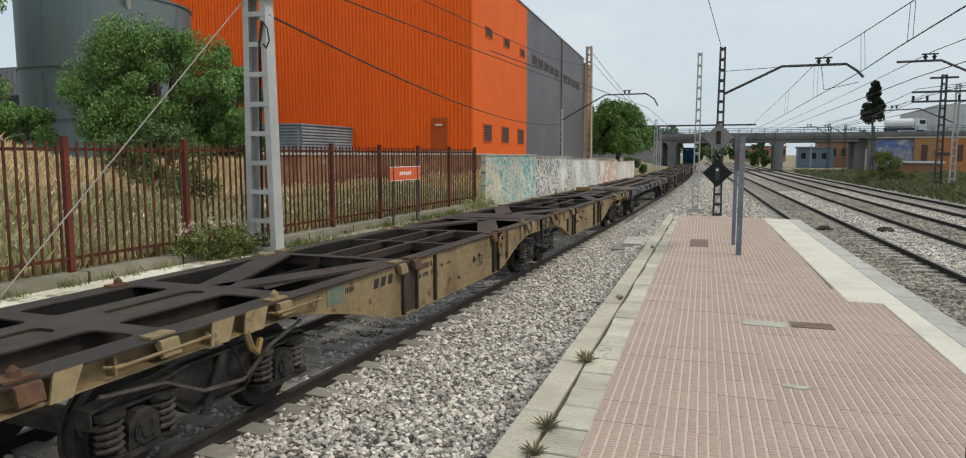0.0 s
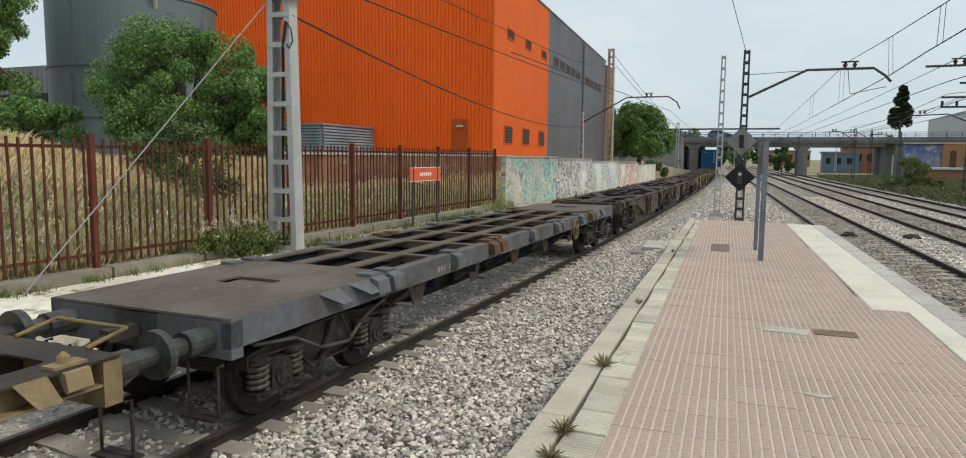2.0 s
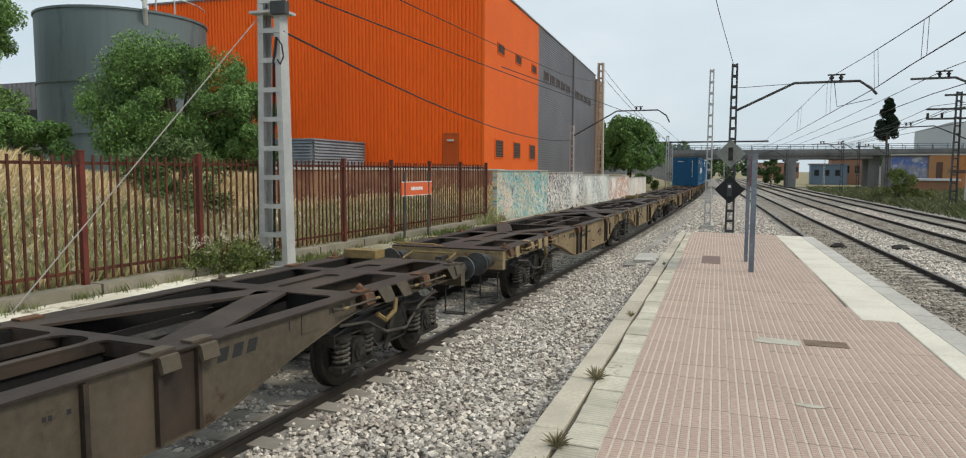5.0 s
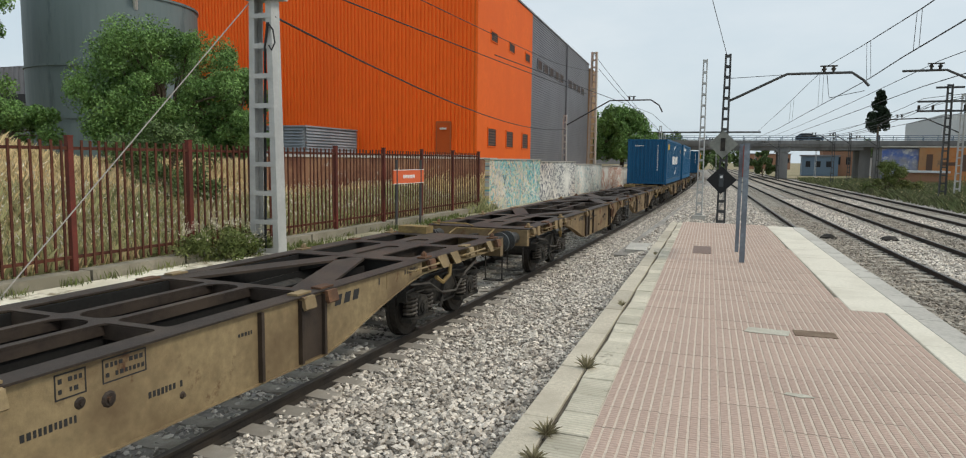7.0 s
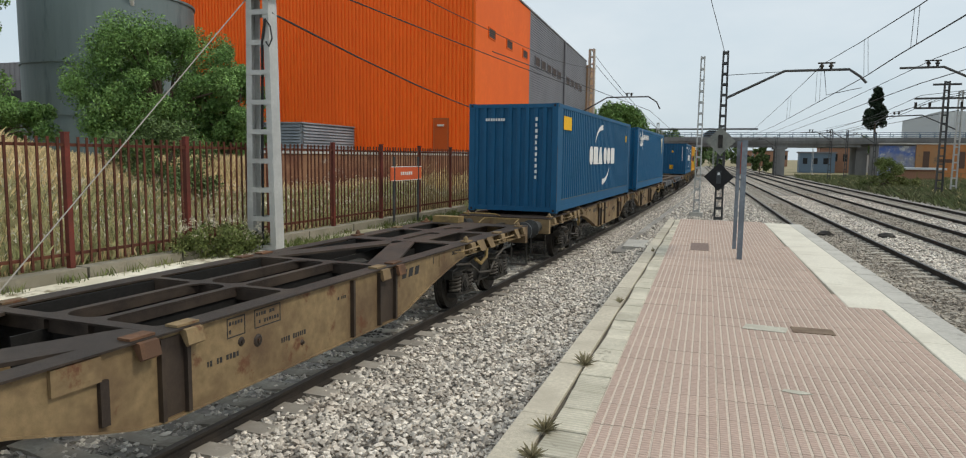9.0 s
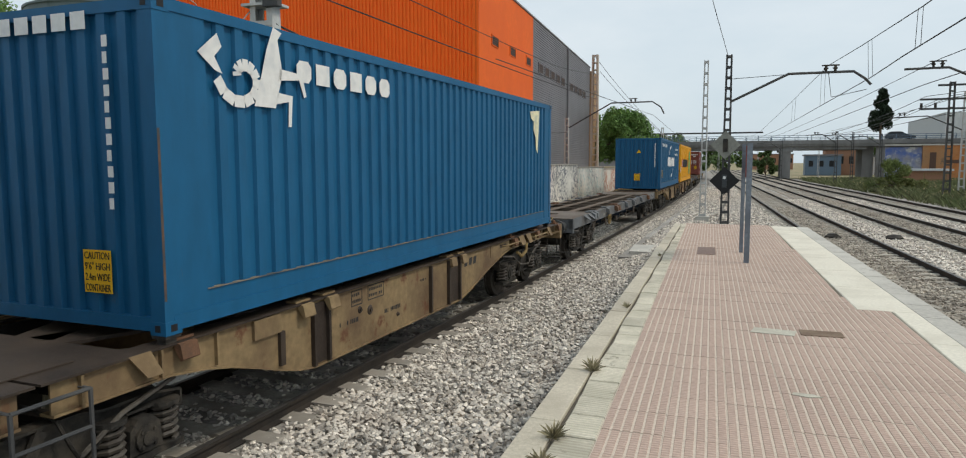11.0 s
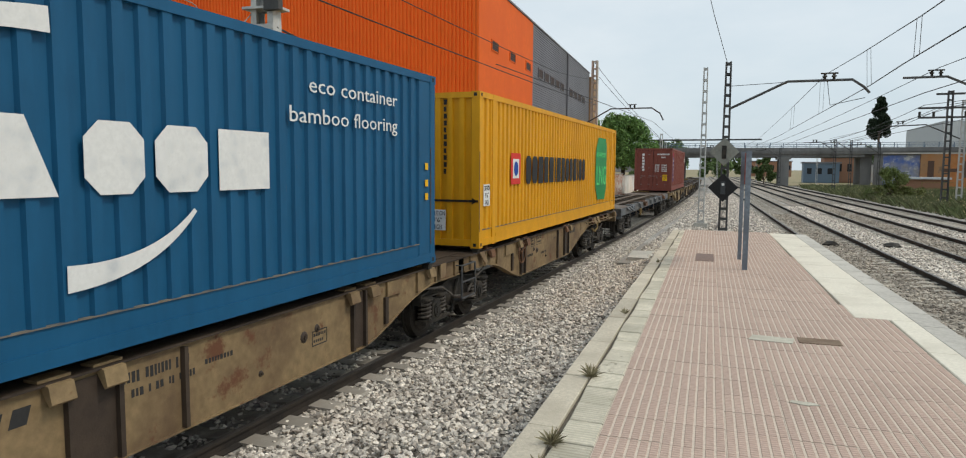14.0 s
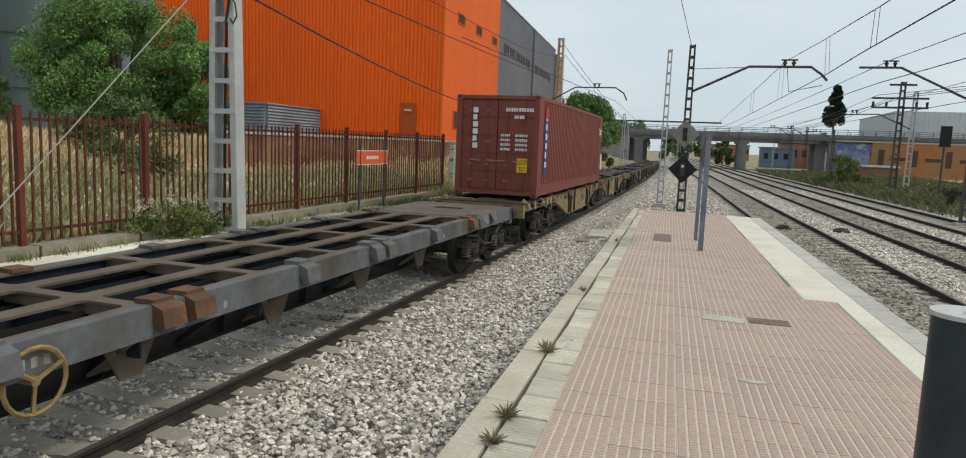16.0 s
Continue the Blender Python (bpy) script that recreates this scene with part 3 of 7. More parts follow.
STENCIL_B = mat("dark_stencil", (0.03, 0.03, 0.03), spread=0.2, bump=0.0)
BUFFER = mat("buffer_steel", (0.10, 0.105, 0.105), (0.06, 0.055, 0.05), 0.5, 3, 20, 0.45, 0.5, bump=0.1, spread=0.2)
# Under-deck webs: shade inside the openings is painted in as near-black, over blue below
WEB = mat("shade_black_web", (0.012, 0.011, 0.010), spread=0.3, rough=0.85, bump=0.2)
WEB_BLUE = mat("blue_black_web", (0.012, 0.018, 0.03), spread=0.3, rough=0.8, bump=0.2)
GREY_END = mat("wagon_worn_end_deck", (0.105, 0.085, 0.068), (0.15, 0.128, 0.105), 0.52, 1.1, 12, 0.75, 0.0, bump=0.3, spread=0.2, soil=(0.34, 0.33, 0.32), soil_scale=1.7, soil_at=0.64, stretch=(1, 0.6, 1))
PANEL_GREEN = mat("green_data_panel", (0.12, 0.17, 0.12), (0.2, 0.2, 0.14), 0.5, 6, 30, 0.7, bump=0.1)
MIX_TAN = mat("wagon_brown_tan_paint", (0.235, 0.165, 0.085), (0.125, 0.08, 0.045), 0.55, 0.9, 10, 0.75, 0.0, bump=0.25, spread=0.2, soil=(0.13, 0.055, 0.028), soil_scale=2.0, soil_at=0.58)
TOP = 1.21
BOX_Z = 1.29


def bogie(parent, y):
    """Two axles in a sprung cast frame, centred at y."""
    bm = bmesh.new()
    box(bm, -0.95, 0.95, y - 0.25, y + 0.25, 0.42, 0.76)
    for d in (-1.32, 1.32):
        box(bm, -0.95, 0.95, y + d - 0.05, y + d + 0.05, 0.52, 0.66)
    box(bm, -0.35, 0.35, y - 0.35, y + 0.35, 0.74, 0.9)
    b = part("bogie", bm, BOGIE, parent, "greasy dark two-axle bogie frame")
    for s in (-1, 1):
        fb = bmesh.new()
        out = [(-1.4, 0.6), (-1.4, 0.74), (-1.05, 0.8), (-0.62, 0.8), (-0.4, 0.84), (0.4, 0.84), (0.62, 0.8), (1.05, 0.8), (1.4, 0.74), (1.4, 0.6), (1.1, 0.69), (0.72, 0.69), (0.5, 0.5), (0.36, 0.38), (-0.36, 0.38), (-0.5, 0.5), (-0.72, 0.69), (-1.1, 0.69)]
        prism(fb, [(y + a, c) for a, c in out], "x", s * 0.99, s * 1.03)
        for (ya, za), (yb, zb) in zip(out, out[1:] + out[:1]):
            bar(fb, (s * 1.02, y + ya, za), (s * 1.02, y + yb, zb), 0.16, 0.022, (0, 0, 1) if abs(yb - ya) > 0.02 else (0, 1, 0))
        part("side_frame", fb, BOGIE, b)
    for d in (-0.95, 0.95):
        wb = bmesh.new()
        for s in (-1, 1):
            rod(wb, (s * 0.80, y + d, 0.46), (s * 0.90, y + d, 0.46), 0.46, 32)
            rod(wb, (s * 0.76, y + d, 0.46), (s * 0.80, y + d, 0.46), 0.49, 32)
            rod(wb, (s * 0.90, y + d, 0.46), (s * 0.915, y + d, 0.46), 0.37, 28, 0.34)
            rod(wb, (s * 0.915, y + d, 0.46), (s * 0.95, y + d, 0.46), 0.16, 14)
        rod(wb, (-1.0, y + d, 0.46), (1.0, y + d, 0.46), 0.08, 10)
        part("wheelset", wb, WHEEL, b)
        for s in (-1, 1):
            ab = bmesh.new()
            x0, x1 = sorted((s * 0.97, s * 1.16))
            prism(ab, [(y + d - 0.17, 0.34), (y + d + 0.17, 0.34), (y + d + 0.15, 0.56), (y + d + 0.07, 0.64), (y + d - 0.07, 0.64), (y + d - 0.15, 0.56)], "x", x0, x1)
            box(ab, x0, x1, y + d - 0.4, y + d + 0.4, 0.27, 0.33)
            for e in (-0.275, 0.275):
                rod(ab, (s * 1.07, y + d + e, 0.33), (s * 1.07, y + d + e, 0.345), 0.135, 14)
                rod(ab, (s * 1.07, y + d + e, 0.66), (s * 1.07, y + d + e, 0.70), 0.135, 14)
            rod(ab, (s * 1.16, y + d, 0.46), (s * 1.185, y + d, 0.46), 0.115, 16)
            rod(ab, (s * 1.185, y + d, 0.46), (s * 1.2, y + d, 0.46), 0.06, 12)
            for k in range(4):
                a = 0.785 + k * math.pi / 2
                rod(ab, (s * 1.185, y + d + 0.09 * math.cos(a), 0.46 + 0.09 * math.sin(a)), (s * 1.2, y + d + 0.09 * math.cos(a), 0.46 + 0.09 * math.sin(a)), 0.015, 6)
            part("axle_box", ab, BOGIE, b)
            for e in (-0.275, 0.275):
                sb = spring(bmesh.new(), (s * 1.07, y + d + e), 0.1, 0.345, 0.66, 5, 0.024)
                part("coil_spring", sb, SPRING, b)
    for s in (-1, 1):
        lb = chain(bmesh.new(), [(s * 1.13, y - 1.35, 0.86), (s * 1.14, y - 0.7, 0.78), (s * 1.15, y - 0.25, 0.56), (s * 1.15, y + 0.3, 0.5), (s * 1.14, y + 0.75, 0.74), (s * 1.13, y + 1.3, 0.88)], 0.022, 6)
        part("brake_pipe", lb, SPRING, b)
        kb = bar(bmesh.new(), (s * 1.09, y - 0.2, 0.3), (s * 1.09, y + 0.1, 0.82), 0.035, 0.09)
        part("brake_lever", kb, BOGIE, b)
        hb = chain(bmesh.new(), [(s * 0.9, y + 0.15, 0.95), (s * 1.12, y + 0.2, 0.86), (s * 1.17, y + 0.28, 0.62), (s * 1.13, y + 0.4, 0.45), (s * 0.98, y + 0.5, 0.42)], 0.016, 6)
        part("hose", hb, WHEEL, b)
        for d in (-0.48, 0.48):
            part("brake_block", boxes((s * 0.85 - 0.06, s * 0.85 + 0.06, y + d - 0.05, y + d + 0.05, 0.3, 0.62)), BOGIE, b)
    return b


def hole_plate(bm, x0, x1, y0, y1, z0, z1, holes):
    """A deck plate with round-ended openings (cx, cy, half width, half length)."""
    n = 10
    cells_x = sorted({x0, x1, *[h[0] - h[2] for h in holes], *[h[0] + h[2] for h in holes]})
    cells_y = sorted({y0, y1, *[h[1] - h[3] for h in holes], *[h[1] + h[3] for h in holes]})
    for xa, xb in zip(cells_x, cells_x[1:]):
        for ya, yb in zip(cells_y, cells_y[1:]):
            cx, cy = (xa + xb) / 2, (ya + yb) / 2
            hit = [h for h in holes if abs(cx - h[0]) < h[2] and abs(cy - h[1]) < h[3]]
            if not hit:
                box(bm, xa, xb, ya, yb, z0, z1)
    for hx, hy, w, l in holes:
        r = min(min(w, l) * 0.75, 0.2 if w < 0.3 and l > 0.9 else 0.08)
        for sx in (-1, 1):
            for sy in (-1, 1):
                cx, cy = hx + sx * (w - r), hy + sy * (l - r)
                arc = [(cx + sx * r * math.cos(i * math.pi / 2 / 4), cy + sy * r * math.sin(i * math.pi / 2 / 4)) for i in range(5)]
                prism(bm, [(hx + sx * w, hy + sy * l)] + arc, "z", z0, z1)
    bmesh.ops.remove_doubles(bm, verts=bm.verts[:], dist=0.0005)


def pair_unit(wagon, j, d, half, paint, wheel_at, marks, panel):
    """One half of an articulated wagon, from its joint at j outwards along d."""
    def at(o):
        return j + d * o

    def span(a, b):
        return sorted((at(a), at(b)))

    low = [(0.12, 0.94), (1.2, 0.935), (1.6, 0.88), (1.95, 0.80), (2.3, 0.69), (2.65, 0.57), (3.0, 0.47), (3.3, 0.42), (7.5, 0.42), (7.95, 0.51), (8.38, 0.63), (8.87, 0.76), (9.36, 0.87), (9.75, 0.95), (10.1, 1.0), (half, 1.005)]
    for s in (-1, 1):
        def side(a, b):
            return sorted((s * a, s * b))
        bm = bmesh.new()
        web = [(at(o), z) for o, z in low[:-1]]
        prism(bm, [(at(0.12), TOP - 0.03)] + web + [(at(10.1), TOP - 0.03)], "x", s * 1.165, s * 1.185)
        ya, yb = span(10.09, half)
        prism(bm, [(ya, TOP - 0.03), (ya, 1.0), (yb, 1.0), (yb, TOP - 0.03)], "x", s * 1.075, s * 1.09)
        for (oa, za), (ob, zb) in zip(low, low[1:]):
            ya, yb = at(oa), at(ob)
            v = [bm.verts.new(p) for p in ((s * 1.06, ya, za - 0.02), (s * 1.21, ya, za - 0.02), (s * 1.21, yb, zb - 0.02), (s * 1.06, yb, zb - 0.02), (s * 1.06, ya, za), (s * 1.21, ya, za), (s * 1.21, yb, zb), (s * 1.06, yb, zb))]
            for q in ((0, 1, 2, 3), (4, 5, 6, 7), (0, 1, 5, 4), (1, 2, 6, 5), (2, 3, 7, 6), (3, 0, 4, 7)):
                bm.faces.new([v[k] for k in q])
        bmesh.ops.recalc_face_normals(bm, faces=bm.faces[:])
        sill = part("side_sill", bm, paint, wagon)
        # deck grime colour here also paints in the shade between paired stiffeners
        for o in (3.27, 3.56, 6.34, 7.02, 7.46):
            part("stiffener", boxes(side(1.186, 1.24) + span(o - 0.022, o + 0.022) + [0.43, TOP - 0.05]), DECK, sill)
        for o in (3.415, 7.24):
            w = 0.125 if o < 5 else 0.2
            part("web_panel", boxes(side(1.187, 1.195) + span(o - w, o + w) + [0.44, TOP - 0.06]), DECK, sill, "grimy dark web between stiffeners, shade painted in")
        part("cover_plate", boxes(side(1.188, 1.222) + span(2.26, 2.68) + [TOP - 0.24, TOP - 0.035]), paint, sill)
        part("stiffener", boxes(side(1.186, 1.225) + span(2.66, 2.74) + [0.6, TOP - 0.24]), DECK, sill)
        for o in [10.3 + 0.52 * k for k in range(6)]:
            part("stiffener", boxes(side(1.09, 1.19) + span(o - 0.012, o + 0.012) + [1.0, TOP - 0.03]), paint, sill)
        for o in (0.35, 1.1, 1.75):
            part("stiffener", boxes(side(1.186, 1.225) + span(o - 0.012, o + 0.012) + [0.93 if o < 1.3 else 0.87, TOP - 0.03]), paint, sill)
        # slanted wing plates that carry the fold-down locks
        for o, w in ((0.75, 0.22), (10.55, 0.34), (11.05, 0.3), (12.7, 0.24)):
            gb = bmesh.new()
            pts = [(o, TOP - 0.004), (o + w, TOP - 0.004), (o + w + 0.08, 1.0), (o + 0.14, 1.0)]
            lo = [gb.verts.new((s * (1.215 if z > 1.1 else 1.265), at(p), z)) for p, z in pts]
            hi = [gb.verts.new((s * (1.235 if z > 1.1 else 1.285), at(p), z)) for p, z in pts]
            for i in range(4):
                gb.faces.new((lo[i], lo[(i + 1) % 4], hi[(i + 1) % 4], hi[i]))
            gb.faces.new(lo)
            gb.faces.new(hi)
            bmesh.ops.recalc_face_normals(gb, faces=gb.faces[:])
            part("wing_plate", gb, paint, sill)
        for o0, o1, m in ((9.6, 10.5, paint), (11.4, 12.5, paint)):
            hb = chain(bmesh.new(), [(s * 1.2, at(o0), TOP - 0.1), (s * 1.29, at(o0 + 0.05), TOP - 0.1), (s * 1.3, at(o1 - 0.05), TOP - 0.1), (s * 1.2, at(o1), TOP - 0.1)], 0.015, 6)
            rail_part = part("hand_rail", hb, m, sill)
            for o in (o0 + 0.08, o1 - 0.1):
                part("grip_band", rod(bmesh.new(), (s * 1.292, at(o), TOP - 0.1), (s * 1.294, at(o + 0.09), TOP - 0.1), 0.02, 8), YELLOW_PAINT, rail_part, "worn yellow grip band")
        sl = chain(bmesh.new(), [(s * 1.28, at(10.95), 1.02), (s * 1.29, at(10.9), 0.86), (s * 1.24, at(10.75), 0.76), (s * 1.18, at(10.62), 0.86)], 0.035, 6)
        part("lock_sling", sl, YELLOW_PAINT, sill, "worn yellow hanging lock strap")
        for o in (1.35, 3.1, 3.6, 7.1, 7.55, 10.3, 11.9, half - 0.4):
            bb = bmesh.new()
            prism(bb, [(1.18, TOP + 0.0), (1.27, TOP - 0.02), (1.30, TOP - 0.15), (1.27, TOP - 0.17), (1.2, TOP - 0.06)], "y", at(o) - 0.1, at(o) + 0.1)
            box(bb, 1.06, 1.2, at(o) - 0.13, at(o) + 0.13, TOP, TOP + 0.022)
            if o in (1.35, 10.3) or o > 13:
                rod(bb, (1.12, at(o), TOP + 0.02), (1.12, at(o), TOP + 0.07), 0.05, 8, 0.045)
                rod(bb, (1.12, at(o), TOP + 0.07), (1.12, at(o), TOP + 0.1), 0.04, 8, 0.015)
            if s < 0:
                bmesh.ops.scale(bb, vec=(-1, 1, 1), verts=bb.verts[:])
                bmesh.ops.reverse_faces(bb, faces=bb.faces[:])
            rusty = RNG.random() < 0.4
            part("twistlock_bracket", bb, RUST if rusty else paint, sill, "rusty fold-down container lock" if rusty else "")
        if s > 0:
            part("data_panel", boxes([1.186, 1.194] + span(9.0, 9.4) + [0.94, TOP - 0.05]), panel, sill)
            vb = bmesh.new()
            for k in range(3):
                ya = at(7.72 + 0.2 * k if d > 0 else 7.72 + 0.2 * (2 - k) + 0.17)
                prism(vb, [(ya, 0.95), (ya + 0.13, 0.95), (ya + 0.17, 1.08), (ya + 0.04, 1.08)], "x", 1.186, 1.188)
            tagged(part("brand_mark", vb, STENCIL_B, sill, "dark slanted brand mark"), kind="stuff")
            for (o, w, z, h, mt) in marks:
                mb = bmesh.new()
                ya = at(o) if d > 0 else at(o) - w
                if h > 0.15:
                    for e in (z, z + h - 0.012):
                        box(mb, 1.186, 1.188, ya, ya + w, e, e + 0.012)
                    for e in (ya, ya + w - 0.012):
                        box(mb, 1.186, 1.188, e, e + 0.012, z, z + h)
                    rows = [(z + h * 0.2, h * 0.2), (z + h * 0.6, h * 0.2)]
                else:
                    rows = [(z, h)]
                for zr, hr in rows:
                    xx = ya + 0.03
                    while xx < ya + w - 0.05:
                        l = RNG.uniform(0.018, 0.035)
                        if RNG.random() < 0.82:
                            box(mb, 1.186, 1.188, xx, xx + l, zr + RNG.uniform(0, 0.15) * hr, zr + hr)
                        xx += l + 0.016
                tagged(part("stencil", mb, mt, sill), kind="stuff")
            for o, z, r in ((4.55, 0.83, 0.07), (4.3, 0.88, 0.05), (5.3, 0.62, 0.035)):
                db = rod(bmesh.new(), (1.185, at(o), z), (1.2, at(o), z), r, 10, r * 0.7)
                rod(db, (1.2, at(o), z), (1.215, at(o), z), r * 0.4, 8)
                part("drain_boss", db, DECK, sill, "rusty drain boss")
    # deck: solid at the joint, open cells amid two splayed braces, slotted end plate
    bm = bmesh.new()
    bars = [at(o) for o in (3.4, 5.3, 7.3)]
    cells = [(x, (a + b) / 2, w, abs(b - a) / 2 - 0.05) for a, b in zip(bars, bars[1:]) for x, w in ((-0.66, 0.33), (0.0, 0.24), (0.66, 0.33))]
    cells += [(0.0, (at(0.9) + at(3.3)) / 2, 1.0, 1.2), (0.0, (at(7.4) + at(9.9)) / 2, 1.0, 1.25)]
    ya, yb = span(0.02, 9.999)
    hole_plate(bm, -1.235, 1.235, ya, yb, TOP - 0.022, TOP - 0.003, cells)
    ya, yb = span(10.0, half - 0.02)
    c1, c2 = (at(10.95), at(12.55))
    hole_plate(bm, -1.235, 1.235, ya, yb, TOP - 0.022, TOP - 0.003, [(-0.66, c1, 0.27, 0.72), (0.66, c1, 0.27, 0.72), (-0.66, c2, 0.27, 0.62), (0.66, c2, 0.27, 0.62), (0.0, at(10.8), 0.13, 0.6), (0.0, at(12.3), 0.15, 0.25)])
    for s in (-1, 1):
        ya, yb = span(3.3, 7.4)
        box(bm, s * 0.285 - 0.04, s * 0.285 + 0.04, ya, yb, TOP - 0.12, TOP - 0.024)
        bar(bm, (s * 0.06, at(0.85), TOP - 0.022), (s * 1.0, at(3.28), TOP - 0.022), 0.44, 0.034)
        bar(bm, (s * 0.08, at(9.88), TOP - 0.022), (s * 1.0, at(7.42), TOP - 0.022), 0.4, 0.034)
    ya, yb = span(10.0, half - 0.1)
    box(bm, -0.3, 0.3, ya, yb, 0.86, TOP - 0.03)
    for yy in bars:
        box(bm, -1.0, 1.0, yy - 0.05, yy + 0.05, TOP - 0.16, TOP - 0.024)
    part("deck_frame", bm, DECK, wagon, "grimy dark open deck frame")
    # near-black webs close the view through the openings, their shade in the colour
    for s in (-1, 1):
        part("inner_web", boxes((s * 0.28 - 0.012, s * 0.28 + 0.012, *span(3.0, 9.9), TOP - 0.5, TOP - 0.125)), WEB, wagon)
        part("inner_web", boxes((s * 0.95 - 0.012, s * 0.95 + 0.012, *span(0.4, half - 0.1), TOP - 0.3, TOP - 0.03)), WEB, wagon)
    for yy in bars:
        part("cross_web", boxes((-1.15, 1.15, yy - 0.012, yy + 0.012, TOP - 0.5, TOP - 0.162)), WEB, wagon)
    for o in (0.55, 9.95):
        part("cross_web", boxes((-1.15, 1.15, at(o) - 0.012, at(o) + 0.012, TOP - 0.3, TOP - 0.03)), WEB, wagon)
    # lower pipe, air tank and brake gear under the deck
    part("air_pipe", rod(bmesh.new(), (0.62, at(3.0), 0.86), (0.62, at(9.8), 0.9), 0.035, 8), BOGIE, wagon)
    part("brake_rod", rod(bmesh.new(), (-0.1, at(2.0), 0.62), (0.1, at(9.4), 0.66), 0.022, 6), BOGIE, wagon)
    part("air_tank", rod(bmesh.new(), (-0.2, at(7.6), 0.86), (-0.2, at(8.9), 0.86), 0.16, 14), BOGIE, wagon)
    part("brake_cylinder", boxes((-0.7, -0.3, *span(4.4, 5.0), 0.55, 0.9)), BOGIE, wagon)
    if wheel_at is not None:
        wy = at(wheel_at)
        hb = ring(bmesh.new(), (1.27, wy, 0.93), (1, 0, 0), 0.22, 0.017, 28)
        for k in range(3):
            a = 0.5 + k * math.tau / 3
            rod(hb, (1.26, wy, 0.93), (1.27, wy + 0.22 * math.cos(a), 0.93 + 0.22 * math.sin(a)), 0.013, 5)
        rod(hb, (1.17, wy, 0.93), (1.28, wy, 0.93), 0.035, 8)
        part("brake_hand_wheel", hb, YELLOW_PAINT if paint is TAN else RUST, wagon, "worn brake hand wheel")


def wagon_end(wagon, y, d, paint):
    """Headstock, buffers, hook, hose and steps; d points outwards."""
    bm = bmesh.new()
    box(bm, -1.22, 1.22, min(y, y - d * 0.16), max(y, y - d * 0.16), 0.82, TOP - 0.03)
    hs = part("headstock", bm, paint, wagon)
    for s in (-1, 1):
        bb = bmesh.new()
        rod(bb, (s * 0.92, y, 1.0), (s * 0.92, y + d * 0.3, 1.0), 0.13, 14)
        rod(bb, (s * 0.92, y + d * 0.28, 1.0), (s * 0.92, y + d * 0.58, 1.0), 0.09, 14)
        rod(bb, (s * 0.92, y + d * 0.58, 1.0), (s * 0.92, y + d * 0.63, 1.0), 0.22, 18)
        part("buffer", bb, BUFFER, hs)
    cb = bmesh.new()
    box(cb, -0.06, 0.06, min(y, y + d * 0.35), max(y, y + d * 0.35), 0.94, 1.06)
    rod(cb, (0, y + d * 0.3, 1.0), (0, y + d * 0.64, 0.92), 0.035, 6)
    chain(cb, [(0.35, y, 0.95), (0.36, y + d * 0.2, 0.72), (0.34, y + d * 0.45, 0.6), (0.3, y + d * 0.62, 0.75)], 0.025, 6)
    part("coupling", cb, BOGIE, hs)
    for s in (-1, 1):
        gb = bmesh.new()
        chain(gb, [(s * 1.16, y + d * 0.05, 0.78), (s * 1.16, y + d * 0.12, 0.78), (s * 1.16, y + d * 0.12, 0.3), (s * 0.8, y + d * 0.12, 0.3), (s * 0.8, y + d * 0.12, 0.78)], 0.016, 6)
        box(gb, s * 0.98 - 0.2, s * 0.98 + 0.2, y + d * 0.12 - 0.09, y + d * 0.12 + 0.09, 0.28, 0.3)
        part("shunter_step", gb, BOGIE, hs)


